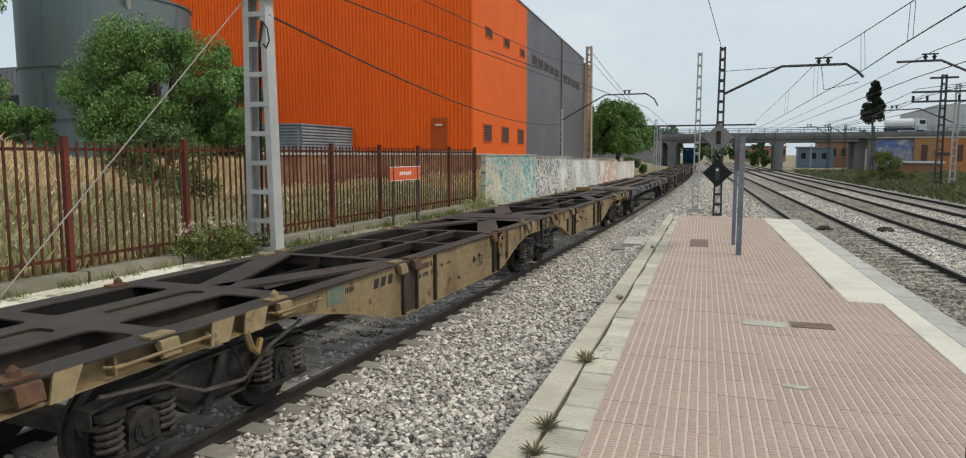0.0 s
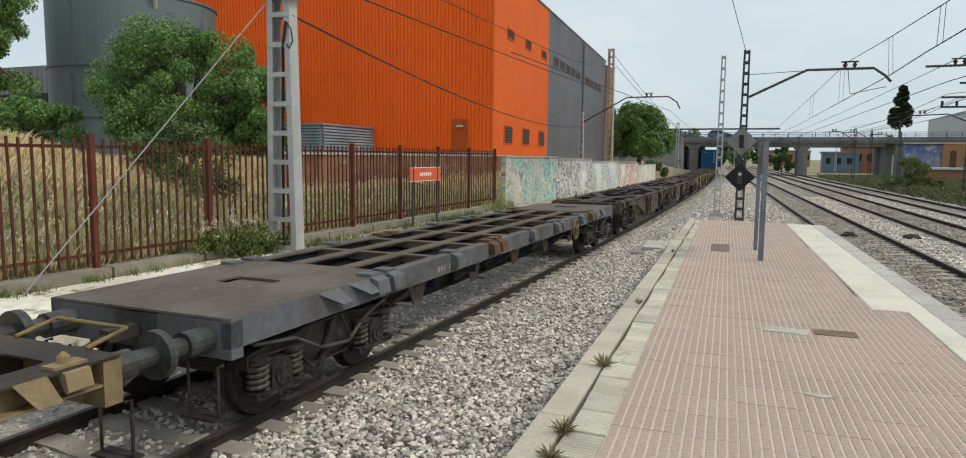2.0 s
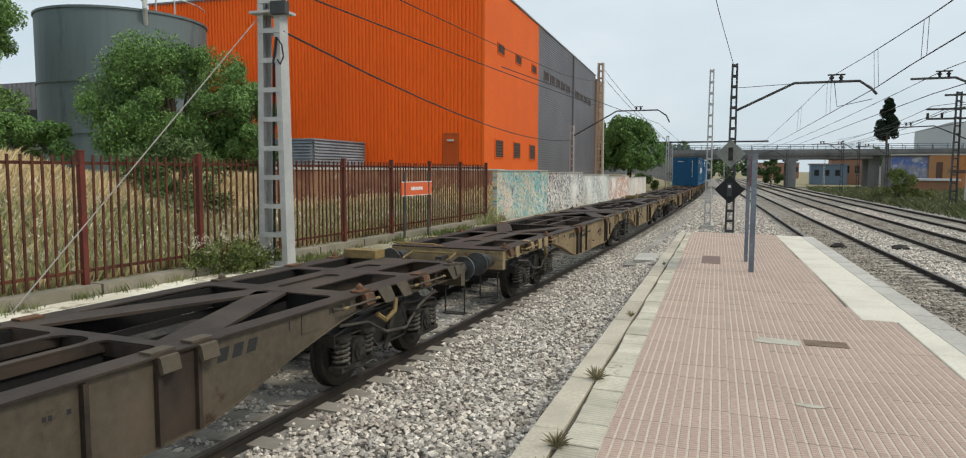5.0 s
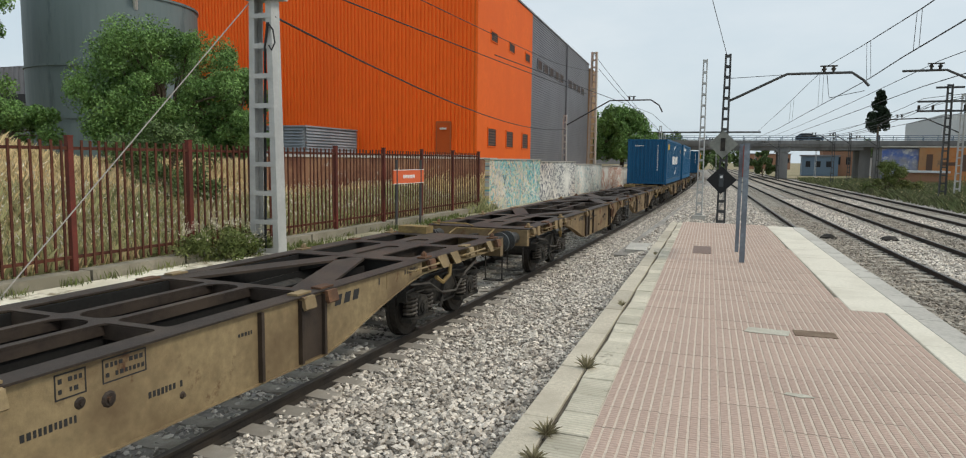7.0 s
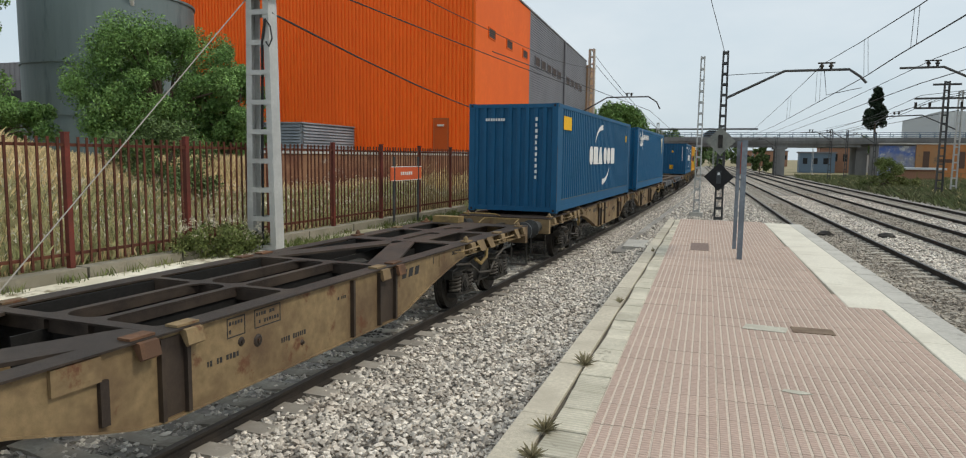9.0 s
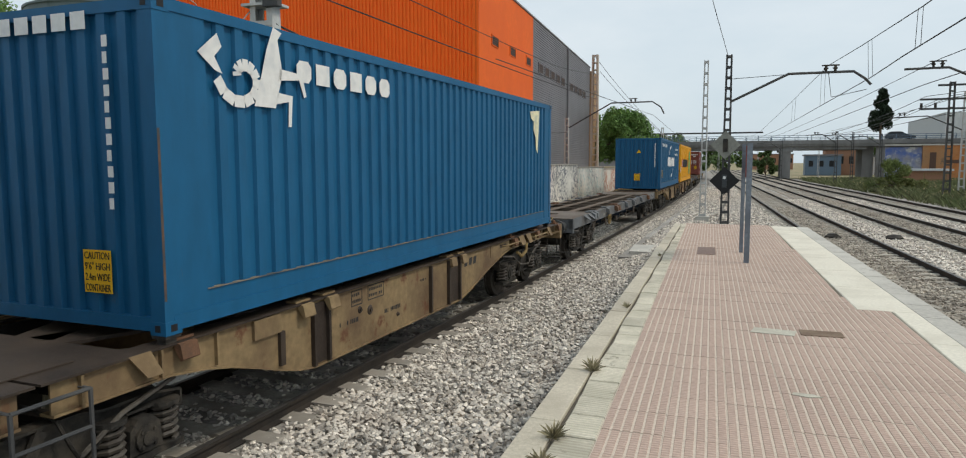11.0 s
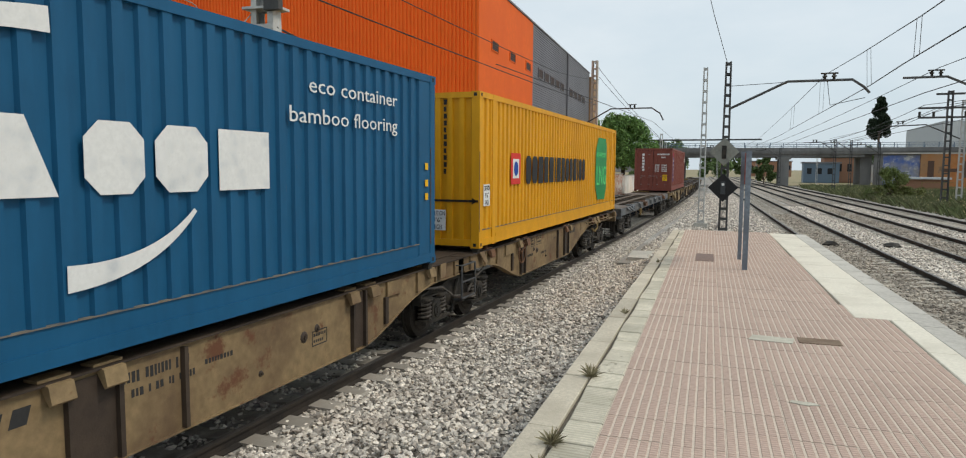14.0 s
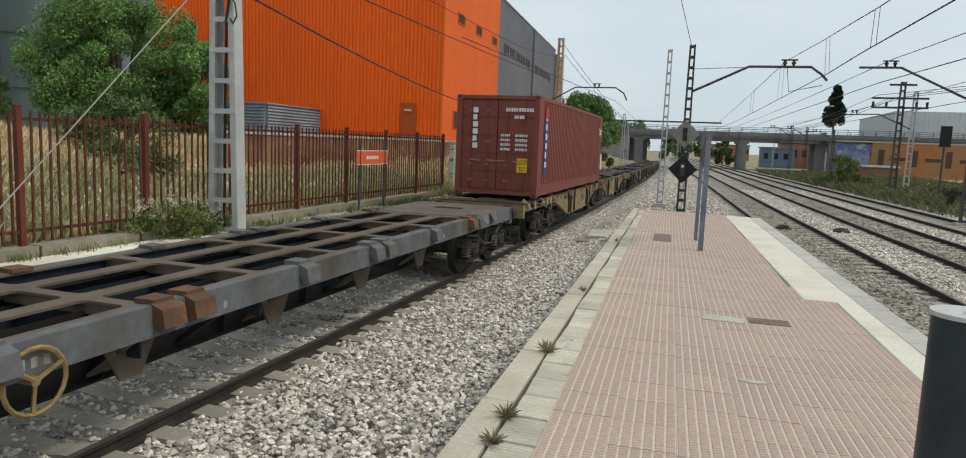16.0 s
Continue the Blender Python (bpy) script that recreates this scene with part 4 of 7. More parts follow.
def pair_wagon(q, length, paint, label, wheel=None, panel=None):
    """Two units on a shared bogie; wheel: the unit (-1 or 1) with the hand wheel."""
    w = thing("container_wagon", on_track(q, length, 0), label, "freight wagon", "wagons of the train")
    j = length / 2
    m1 = [(6.2, 1.1, 0.98, 0.1, STENCIL_B), (6.15, 0.9, 0.86, 0.07, STENCIL_B), (8.7, 0.6, 1.02, 0.07, STENCIL_B), (5.6, 0.5, 0.92, 0.05, STENCIL_B), (4.1, 0.3, 0.68, 0.18, STENCIL_B)]
    m2 = [(4.1, 0.26, 0.95, 0.2, STENCIL_B), (4.5, 0.42, 0.96, 0.2, STENCIL_B), (3.8, 0.5, 0.74, 0.06, STENCIL_B), (4.9, 0.5, 0.7, 0.06, STENCIL_B), (6.0, 0.28, 0.96, 0.04, STENCIL_B), (8.75, 0.1, 1.03, 0.1, STENCIL_B), (9.5, 0.5, 1.06, 0.07, STENCIL_B)]
    pair_unit(w, j, -1, j, paint, 3.18 if wheel == -1 else None, m1, panel or paint)
    pair_unit(w, j, 1, j, paint, 3.18 if wheel == 1 else None, m2, paint)
    for y in (j - 11.16, j, j + 11.16):
        bogie(w, y)
    wagon_end(w, 0.0, -1, paint)
    wagon_end(w, length, 1, paint)
    part("tool_box", boxes((-1.0, -0.35, length - 0.3, length + 0.02, TOP, TOP + 0.14)), YELLOW_PAINT, w, "worn yellow box at the wagon end")
    bm = chain(bmesh.new(), [(0.05, length - 0.05, TOP + 0.01), (0.05, length + 0.32, TOP + 0.09), (0.9, length + 0.32, TOP + 0.09), (0.9, length - 0.05, TOP + 0.01)], 0.018, 6)
    part("end_rail_bar", bm, YELLOW_PAINT, w)
    bm = chain(bmesh.new(), [(-0.95, 0.05, TOP + 0.01), (-0.95, -0.32, TOP + 0.09), (-0.1, -0.32, TOP + 0.09), (-0.1, 0.05, TOP + 0.01)], 0.018, 6)
    part("end_rail_bar", bm, YELLOW_PAINT, w)
    # joint: overlap plate and the caged steps beside it
    bm = bmesh.new()
    hole_plate(bm, -0.95, 0.95, j - 0.5, j + 0.5, TOP + 0.001, TOP + 0.012, [])
    part("joint_plate", bm, DECK, w)
    for s in (-1, 1):
        for a in (-0.25, 0.35):
            cg = chain(bmesh.new(), [(s * 1.15, j + a, TOP - 0.12), (s * 1.3, j + a, TOP - 0.12), (s * 1.3, j + a, 0.52), (s * 1.15, j + a, 0.5)], 0.018, 6)
            part("step_cage", cg, STEEL_DARK, w)
        for z in (0.52, 0.8, TOP - 0.12):
            part("step_rung", rod(bmesh.new(), (s * 1.3, j - 0.25, z), (s * 1.3, j + 0.35, z), 0.016, 6), STEEL_DARK, w)
        part("step_tread", boxes((s * 1.22 - 0.09, s * 1.22 + 0.09, j - 0.23, j + 0.33, 0.5, 0.53)), DECK, w)
    TRAIN.append((w, q, length, 0.0))
    return w


def flat_wagon(q, length, label, wheel_y=None):
    w = thing("flat_wagon", on_track(q, length, 0), label, "freight wagon", "wagons of the train")
    for s in (-1, 1):
        bm = bmesh.new()
        box(bm, *sorted((s * 1.10, s * 1.22)), 0, length, 0.92, TOP)
        sill = part("side_sill", bm, GREY, w)
        k = 0
        for yy in (2.6, 3.0, 5.0, 6.6, 7.0, 8.9, 10.7, 11.1, 13.0, length - 3.1, length - 2.7):
            bb = bmesh.new()
            prism(bb, [(1.20, TOP + 0.02), (1.33, TOP - 0.03), (1.36, TOP - 0.2), (1.3, TOP - 0.22), (1.2, TOP - 0.12)], "y", yy - 0.14, yy + 0.14)
            box(bb, 1.0, 1.22, yy - 0.12, yy + 0.12, TOP, TOP + 0.045)
            if s < 0:
                bmesh.ops.scale(bb, vec=(-1, 1, 1), verts=bb.verts[:])
                bmesh.ops.reverse_faces(bb, faces=bb.faces[:])
            part("twistlock_bracket", bb, RUST if k in (3, 4, 9) else GREY, sill, "rusty fold-down container lock" if k in (3, 4, 9) else "")
            k += 1
        for o, e in ((1.35, 1), (length - 1.35, -1)):
            gb = bmesh.new()
            for a in (0.0, 0.62):
                pts = [(o + e * a, TOP + 0.004), (o + e * (a + 0.42), TOP + 0.004), (o + e * (a + 0.52), TOP - 0.16), (o + e * (a + 0.3), TOP - 0.16)]
                lo = [gb.verts.new((s * (1.2 if z > TOP else 1.34), y, z)) for y, z in pts]
                hi = [gb.verts.new((s * (1.215 if z > TOP else 1.36), y, z)) for y, z in pts]
                for i in range(4):
                    gb.faces.new((lo[i], lo[(i + 1) % 4], hi[(i + 1) % 4], hi[i]))
                gb.faces.new(lo)
                gb.faces.new(hi)
            bmesh.ops.recalc_face_normals(gb, faces=gb.faces[:])
            part("wing_plate", gb, GREY, sill)
        for yy in (4.3, 6.5, 8.7, 10.9, 13.1):
            if yy < length - 3.6:
                vb = bmesh.new()
                prism(vb, [(yy - 0.35, 0.93), (yy + 0.35, 0.93), (yy + 0.12, 0.5), (yy - 0.12, 0.5)], "x", s * 0.9, s * 0.93)
                bar(vb, (s * 1.15, yy, 0.95), (s * 0.56, yy, 0.5), 0.3, 0.03, (0, 0, 1))
                part("hanger_plate", vb, GREY_DECK, sill)
        if s > 0:
            for ya, wd, z, h in ((6.6, 0.9, 0.98, 0.1), (4.4, 1.1, 0.99, 0.1), (13.0, 0.6, 0.99, 0.08)):
                mb = bmesh.new()
                n = int(wd / 0.1)
                for i in range(n):
                    if i % 4 != 3:
                        box(mb, 1.221, 1.223, ya + wd * i / n, ya + wd * (i + 0.55) / n, z, z + h * 0.8)
                tagged(part("stencil", mb, STENCIL_W, sill), kind="stuff")
    bm = bmesh.new()
    n = 7
    bars_y = [3.0 + (length - 6.0) * i / n for i in range(n + 1)]
    cells = [(x, (a + b) / 2, hw, (b - a) / 2 - 0.08) for a, b in zip(bars_y, bars_y[1:]) for x, hw in ((-0.77, 0.25), (0.0, 0.31), (0.77, 0.25))]
    hole_plate(bm, -1.1, 1.1, 2.9, length - 2.9, TOP - 0.03, TOP - 0.004, cells)
    for yy in bars_y:
        box(bm, -1.1, 1.1, yy - 0.06, yy + 0.06, TOP - 0.14, TOP - 0.032)
    part("deck_frame", bm, GREY_DECK, w, "grey open deck frame")
    # blue webs below the deck, darkened to paint in the shade there
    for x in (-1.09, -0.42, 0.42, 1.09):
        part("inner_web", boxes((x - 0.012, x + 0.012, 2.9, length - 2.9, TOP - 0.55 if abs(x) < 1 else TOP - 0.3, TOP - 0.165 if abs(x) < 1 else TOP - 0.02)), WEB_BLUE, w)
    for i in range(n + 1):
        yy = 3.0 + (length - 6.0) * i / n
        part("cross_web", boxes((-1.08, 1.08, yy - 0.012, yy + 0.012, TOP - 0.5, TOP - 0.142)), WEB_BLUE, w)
    for ya, yb in ((0.0, 2.9), (length - 2.9, length)):
        bm = bmesh.new()
        yc = (ya + yb) / 2
        hole_plate(bm, -1.21, 1.21, ya + 0.01, yb, TOP - 0.02, TOP + 0.006, [(0.0, yc + 0.2, 0.36, 0.2)])
        box(bm, -0.3, 0.3, ya, yb, 0.82, TOP - 0.03)
        part("end_plate", bm, GREY_END, w, "worn grey end deck plate")
    # centre girders and struts, coloured near-black for the shade under the deck
    for x in (-0.5, 0.5):
        bm = bmesh.new()
        out = [(2.9, 1.1), (2.9, 0.86), (4.6, 0.44), (length - 4.6, 0.44), (length - 2.9, 0.86), (length - 2.9, 1.1)]
        prism(bm, out, "x", x - 0.012, x + 0.012)
        for (ya, za), (yb, zb) in zip(out[1:-1], out[2:]):
            bar(bm, (x, ya, za), (x, yb, zb), 0.2, 0.025)
        for i in range(6):
            yy = 4.8 + (length - 9.6) * i / 5
            box(bm, x - 0.1, x + 0.1, yy - 0.015, yy + 0.015, 0.45, 1.1)
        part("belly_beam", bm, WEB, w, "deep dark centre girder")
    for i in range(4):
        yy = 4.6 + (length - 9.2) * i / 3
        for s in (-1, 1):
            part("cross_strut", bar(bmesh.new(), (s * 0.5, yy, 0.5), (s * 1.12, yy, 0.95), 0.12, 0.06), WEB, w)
    if wheel_y is not None:
        bm = ring(bmesh.new(), (1.26, wheel_y, 0.9), (1, 0, 0), 0.25, 0.02)
        for k in range(3):
            a = 0.4 + k * math.tau / 3
            rod(bm, (1.26, wheel_y, 0.9), (1.26, wheel_y + 0.26 * math.cos(a), 0.9 + 0.26 * math.sin(a)), 0.018, 5)
        rod(bm, (1.1, wheel_y, 0.9), (1.27, wheel_y, 0.9), 0.04, 8)
        part("brake_hand_wheel", bm, YELLOW_PAINT, w, "worn yellow brake hand wheel")
    for y in (1.75, length - 1.75):
        bogie(w, y)
    wagon_end(w, 0.0, -1, GREY)
    wagon_end(w, length, 1, GREY)
    TRAIN.append((w, q, length, 0.0))
    return w


pair_wagon(2.73, 27.1, TAN, "tan articulated container wagon, empty and grimy", -1, PANEL_GREEN)
flat_wagon(31.0, 17.2, "blue-grey flat container wagon, empty, with rusty locks", 12.45)
pair_wagon(49.55, 26.9, BROWN, "dark brown articulated container wagon, empty", -1)
pair_wagon(78.3, 27.4, TAN, "tan articulated container wagon, empty, rust streaked")
pair_wagon(107.3, 27.4, MIX_TAN, "rusty brown articulated container wagon, empty", -1)
pair_wagon(136.5, 28.2, MIX_TAN, "brown-tan articulated container wagon loaded with blue containers")
flat_wagon(165.9, 18.4, "grey flat container wagon, empty, between loaded wagons", 5.3)
pair_wagon(185.6, 29.1, MIX_TAN, "brown-tan articulated wagon loaded with blue and yellow containers", 1)
flat_wagon(215.8, 18.1, "blue-grey flat container wagon, empty, with dark deck", 5.3)
pair_wagon(235.0, 28.2, TAN, "tan articulated wagon with one red-brown container")
pair_wagon(264.5, 27.5, BROWN, "brown articulated container wagon, empty")
pair_wagon(293.3, 27.5, TAN, "tan articulated container wagon, empty")

# ---- containers ----


def paint(name, base, worn, soil=(0.16, 0.08, 0.045)):
    return mat(name, base, worn, 0.6, 0.7, 6, 0.55, 0.0, bump=0.08, bump_scale=12, spread=0.09, stretch=(1, 1, 0.35), soil=soil, soil_scale=2.6, soil_at=0.66)


BLUE_BOX = paint("container_blue", (0.006, 0.095, 0.21), (0.008, 0.108, 0.235), (0.1, 0.09, 0.09))
NAVY_BOX = paint("container_navy", (0.006, 0.082, 0.18), (0.009, 0.095, 0.205), (0.08, 0.08, 0.09))
YELLOW_BOX = paint("container_yellow", (0.66, 0.315, 0.006), (0.58, 0.27, 0.006), (0.35, 0.2, 0.05))
RED_BOX = paint("container_red_brown", (0.20, 0.055, 0.038), (0.24, 0.075, 0.05), (0.11, 0.05, 0.04))
WHITE_INK = mat("white_lettering", (0.72, 0.72, 0.7), (0.55, 0.57, 0.58), 0.62, 5, 20, 0.6, bump=0.0, spread=0.06)
BLACK_INK = mat("black_lettering", (0.015, 0.015, 0.016), bump=0.0, rough=0.5)
GREEN_INK = mat("green_sticker", (0.02, 0.26, 0.075), (0.015, 0.2, 0.06), 0.5, 1, 5, 0.5, bump=0.0, spread=0.08)
RED_INK = mat("red_sticker", (0.6, 0.04, 0.03), bump=0.0, spread=0.05)
BLUE_INK = mat("blue_sticker", (0.01, 0.06, 0.3), bump=0.0, spread=0.05)
LABEL_Y = mat("yellow_label", (0.75, 0.42, 0.015), bump=0.0, spread=0.08)
EDGE_RUST = mat("scuffed_edge_rust", (0.12, 0.075, 0.05), (0.06, 0.06, 0.065), 0.5, 5, 20, 0.85, bump=0.2, spread=0.35)
LEDGE = mat("dusty_ledge", (0.20, 0.17, 0.13), (0.08, 0.09, 0.1), 0.5, 2.5, 20, 0.9, bump=0.1, spread=0.3)
STEEL = mat("door_bar_steel", (0.3, 0.26, 0.24), (0.2, 0.12, 0.09), 0.5, 4, 20, 0.5, 0.4, bump=0.1)


def corrugated(length, h, pitch, depth):
    """Outline of a corrugated wall, as (along, out) pairs."""
    n = max(3, round(length / pitch))
    p = length / n
    pts = [(0.0, 0.0)]
    for i in range(n):
        a = i * p
        pts += [(a + 0.36 * p, 0.0), (a + 0.43 * p, -depth), (a + 0.88 * p, -depth), (a + 0.95 * p, 0.0)]
    return pts


def wave_wall(pts, z0, z1, place):
    bm = bmesh.new()
    lo = [bm.verts.new(place(a, o, z0)) for a, o in pts]
    hi = [bm.verts.new(place(a, o, z1)) for a, o in pts]
    for i in range(len(pts) - 1):
        bm.faces.new((lo[i], lo[i + 1], hi[i + 1], hi[i]))
    return bm


def container(q, length, height, material, label, doors=False, width=2.44, posts=0.12, inset=0.0):
    """A shipping box: corrugated walls, rails, posts and corner castings; its front stands at local y = 0."""
    c = thing("shipping_container", on_track(q, length, BOX_Z), label, "shipping container", "containers on the train")
    hw = width / 2
    for s in (-1, 1):
        flat = 0.0 if inset else 0.36
        pts = corrugated(length - 0.28 - 2 * flat, height, 0.245, 0.036)
        bm = wave_wall(pts, 0.33, height - 0.1, lambda a, o, z: (s * (hw - 0.012 + o), 0.14 + flat + a, z))
        part("side_wall", bm, material, c)
        for ya in ((0.15, length - 0.15 - flat) if flat else ()):
            part("flat_panel", boxes(sorted((s * (hw - 0.03), s * (hw - 0.011))) + [ya, ya + flat, 0.16, height - 0.1]), material, c)
        part("lower_panel", boxes(sorted((s * (hw - 0.045), s * (hw - 0.02))) + [0.15 + flat, length - 0.15 - flat, 0.155, 0.325]), material, c)
        part("dusty_ledge", boxes(sorted((s * (hw - 0.05), s * (hw - 0.006))) + [0.15 + flat, length - 0.15 - flat, 0.322, 0.334]), LEDGE, c, "dusty rust-edged ledge")
        part("side_rail", boxes(sorted((s * (hw - 0.05), s * hw)) + [0.1, length - 0.1, 0.03, 0.16]), material, c)
        part("side_rail", boxes(sorted((s * (hw - 0.06), s * hw)) + [0.1, length - 0.1, height - 0.1, height]), material, c)
        for y0 in (0.0, length - 0.16):
            part("edge_rust", boxes(sorted((s * (hw - 0.004), s * (hw + 0.0005))) + [y0 + 0.004, y0 + 0.03, 0.3, height * 0.62]), EDGE_RUST, c, "rust-scuffed post edge")
            part("corner_post", boxes(sorted((s * (hw - 0.16), s * (hw - 0.002))) + [y0 + 0.002, y0 + 0.158, 0.1, height - 0.1]), material, c)
            for z0 in (0.0, height - 0.118):
                cb = boxes(sorted((s * (hw - 0.17), s * (hw + 0.003))) + [y0 - 0.003, y0 + 0.178, z0, z0 + 0.118])
                part("corner_casting", cb, material, c)
                part("casting_slot", boxes(sorted((s * (hw + 0.003), s * (hw + 0.005))) + [y0 + 0.055, y0 + 0.125, z0 + 0.03, z0 + 0.09]), DARK, c)
                ye = y0 - 0.005 if y0 < 1 else y0 + 0.179
                part("casting_slot", boxes(sorted((s * (hw - 0.115), s * (hw - 0.055))) + [ye, ye + 0.002, z0 + 0.03, z0 + 0.09]), DARK, c)
        if inset:
            for yy in (inset, length - inset):
                part("inner_post", boxes(sorted((s * (hw - 0.04), s * (hw + 0.004))) + [yy - 0.085, yy + 0.085, 0.02, height - 0.02]), material, c)
    for y0, sg in ((0.0, -1), (length, 1)):
        for za, zb in ((0.03, 0.15), (height - 0.11, height - 0.01)):
            part("end_rail", boxes((-hw + 0.16, hw - 0.16, y0 + (0.01 if sg < 0 else -0.11), y0 + (0.11 if sg < 0 else -0.01), za, zb)), material, c)
        if doors and sg < 0:
            for s in (-1, 1):
                x0, x1 = sorted((s * 0.01, s * (hw - 0.16)))
                dr = part("door", boxes((x0, x1, 0.075, 0.10, 0.13, height - 0.12)), material, c)
                n = 5
                for i in range(n):
                    za, zb = 0.16 + (height - 0.28) * i / n, 0.16 + (height - 0.28) * (i + 1) / n
                    part("door_panel", boxes((x0 + 0.002, x1 - 0.002, 0.05, 0.076, za + 0.03, zb - 0.03)), material, dr)
                for xx in (x0 + 0.26 * (x1 - x0), x0 + 0.74 * (x1 - x0)):
                    part("lock_bar", rod(bmesh.new(), (xx, 0.025, 0.12), (xx, 0.025, height - 0.12), 0.018, 8), material, dr)
                    hb = bmesh.new()
                    bar(hb, (xx, 0.02, 1.0), (xx + 0.3 * (1 if s < 0 else -1), 0.02, 0.98), 0.03, 0.04)
                    for zz in (0.4, 0.85, 1.5, height - 0.45):
                        box(hb, xx - 0.05, xx + 0.05, 0.015, 0.055, zz, zz + 0.06)
                    part("door_handle", hb, STEEL, dr)
        else:
            pts = corrugated(width - 0.32, height, 0.245, 0.045)
            bm = wave_wall(pts, 0.15, height - 0.11, lambda a, o, z: (-hw + 0.16 + a, y0 + sg * (-0.02 + o), z))
            part("end_wall", bm, material, c)
    rp = corrugated(length - 0.3, 0, 0.42, 0.02)
    bm = wave_wall(rp, -hw + 0.05, hw - 0.05, lambda a, o, z: (z, 0.15 + a, height - 0.012 + o))
    part("roof", bm, material, c)
    part("floor_frame", boxes((-hw + 0.06, hw - 0.06, 0.12, length - 0.12, 0.06, 0.14)), DARK, c)
    TRAIN.append((c, q, length, BOX_Z))
    for s in (-1, 1):
        for yy in (0.09, length - 0.09):
            fb = boxes((s * (hw - 0.09) - 0.05, s * (hw - 0.09) + 0.05, yy - 0.06, yy + 0.06, TOP - BOX_Z - 0.02, -0.03), (s * (hw - 0.09) - 0.08, s * (hw - 0.09) + 0.08, yy - 0.085, yy + 0.085, -0.03, 0.0))
            part("lock_foot", fb, BOGIE, c)
    c["hw"] = hw
    return c


def side_m(c, y, z):
    """Frame on the near side: text runs along +y, up is +z."""
    hw = c["hw"]
    return Matrix(((0, 0, 1, hw + 0.003), (1, 0, 0, y), (0, 1, 0, z + 0.08), (0, 0, 0, 1)))


def end_m(c, x, z):
    """Frame on the front end: text runs along +x, up is +z."""
    return Matrix(((1, 0, 0, x), (0, 0, -1, -0.004), (0, 1, 0, z + 0.08), (0, 0, 0, 1)))


def flat_shape(name, outline, material, parent, m, label="", thick=0.004):
    bm = prism(bmesh.new(), outline, "z", 0, thick)
    bm.transform(m)
    bmesh.ops.recalc_face_normals(bm, faces=bm.faces[:])
    return part(name, bm, material, parent, label)


def rect(x, y, w, h):
    return [(x, y), (x + w, y), (x + w, y + h), (x, y + h)]


def glyph_row(name, parent, m, n, w, h, gap, material, label="", vertical=False):
    """A code or word as plain bars, one a sign."""
    for i in range(n):
        x, y = (0, -i * (h + gap)) if vertical else (i * (w + gap), 0)
        flat_shape(name, rect(x, y, w * (0.8 if i % 3 == 1 else 1.0), h), material, parent, m, label)


def swoosh(parent, p0, p1, p2, w0, w1):
    """A tapering curved stroke on the near side, from p0 by p1 to p2."""
    a, b = [], []
    for i in range(13):
        u = i / 12
        p = [(1 - u) ** 2 * p0[k] + 2 * u * (1 - u) * p1[k] + u * u * p2[k] for k in (0, 1)]
        d = Vector([2 * (1 - u) * (p1[k] - p0[k]) + 2 * u * (p2[k] - p1[k]) for k in (0, 1)]).normalized()
        w = w0 + (w1 - w0) * u
        a.append((p[0] - d.y * w, p[1] + d.x * w))
        b.append((p[0] + d.y * w, p[1] - d.x * w))
    return flat_shape("logo", a + b[::-1], WHITE_INK, parent, side_m(parent, 0, -0.08), "white curved logo stroke")


def brand_blocks(parent, rows, z, h, ink, label):
    """A brand word as plain shapes, one a sign: start, width, and form."""
    for y, w, form in rows:
        k = min(w, h) * 0.24
        if form == "round":
            out = [(k, 0), (w - k, 0), (w, k), (w, h - k), (w - k, h), (k, h), (0, h - k), (0, k)]
        elif form == "peak":
            out = [(0, 0), (w, 0), (w * 0.68, h), (w * 0.32, h)]
        else:
            out = rect(0, 0, w, h)
        flat_shape("brand_sign", out, ink, parent, side_m(parent, y, z - 0.08), label)


def caution_label(parent, m, text, w=0.42, h=0.55, back=None):
    flat_shape("caution_label", rect(0, 0, w, h), back or LABEL_Y, parent, m, "height caution label")
    rows = text.split("\n")
    for i, r in enumerate(rows):
        wide = w * 0.9 * min(1.0, len(r) / 6.5)
        words("label_text", r, 0.1, BLACK_INK, parent, m @ Matrix.Translation((w * 0.05 + (w * 0.9 - wide) / 2, h * (1 - (i + 0.86) / len(rows)), 0.005)), "", (wide, 0.68 * h / len(rows)))


H = 2.83
# first blue box
SIX_SIGNS = ((4.0, 0.5, "round"), (4.62, 0.7, "square"), (5.42, 0.7, "peak"), (6.33, 0.54, "round"), (6.98, 0.58, "round"), (7.7, 0.7, "square"))
c = container(137.18, 12.19, H, NAVY_BOX, "navy blue shipping container on an articulated wagon")
brand_blocks(c, SIX_SIGNS, 1.24, 0.56, WHITE_INK, "white brand sign")
swoosh(c, (4.89, 1.95), (5.15, 2.42), (6.11, 2.46), 0.02, 0.09)
swoosh(c, (6.16, 0.64), (6.95, 0.63), (7.4, 1.08), 0.1, 0.02)
flat_shape("placard", rect(0, 0, 0.9, 0.36), LABEL_Y, c, side_m(c, 0.6, 2.1), "yellow placard")
flat_shape("placard", rect(0, 0, 0.25, 0.25), LABEL_Y, c, side_m(c, 10.9, 2.0), "yellow placard")
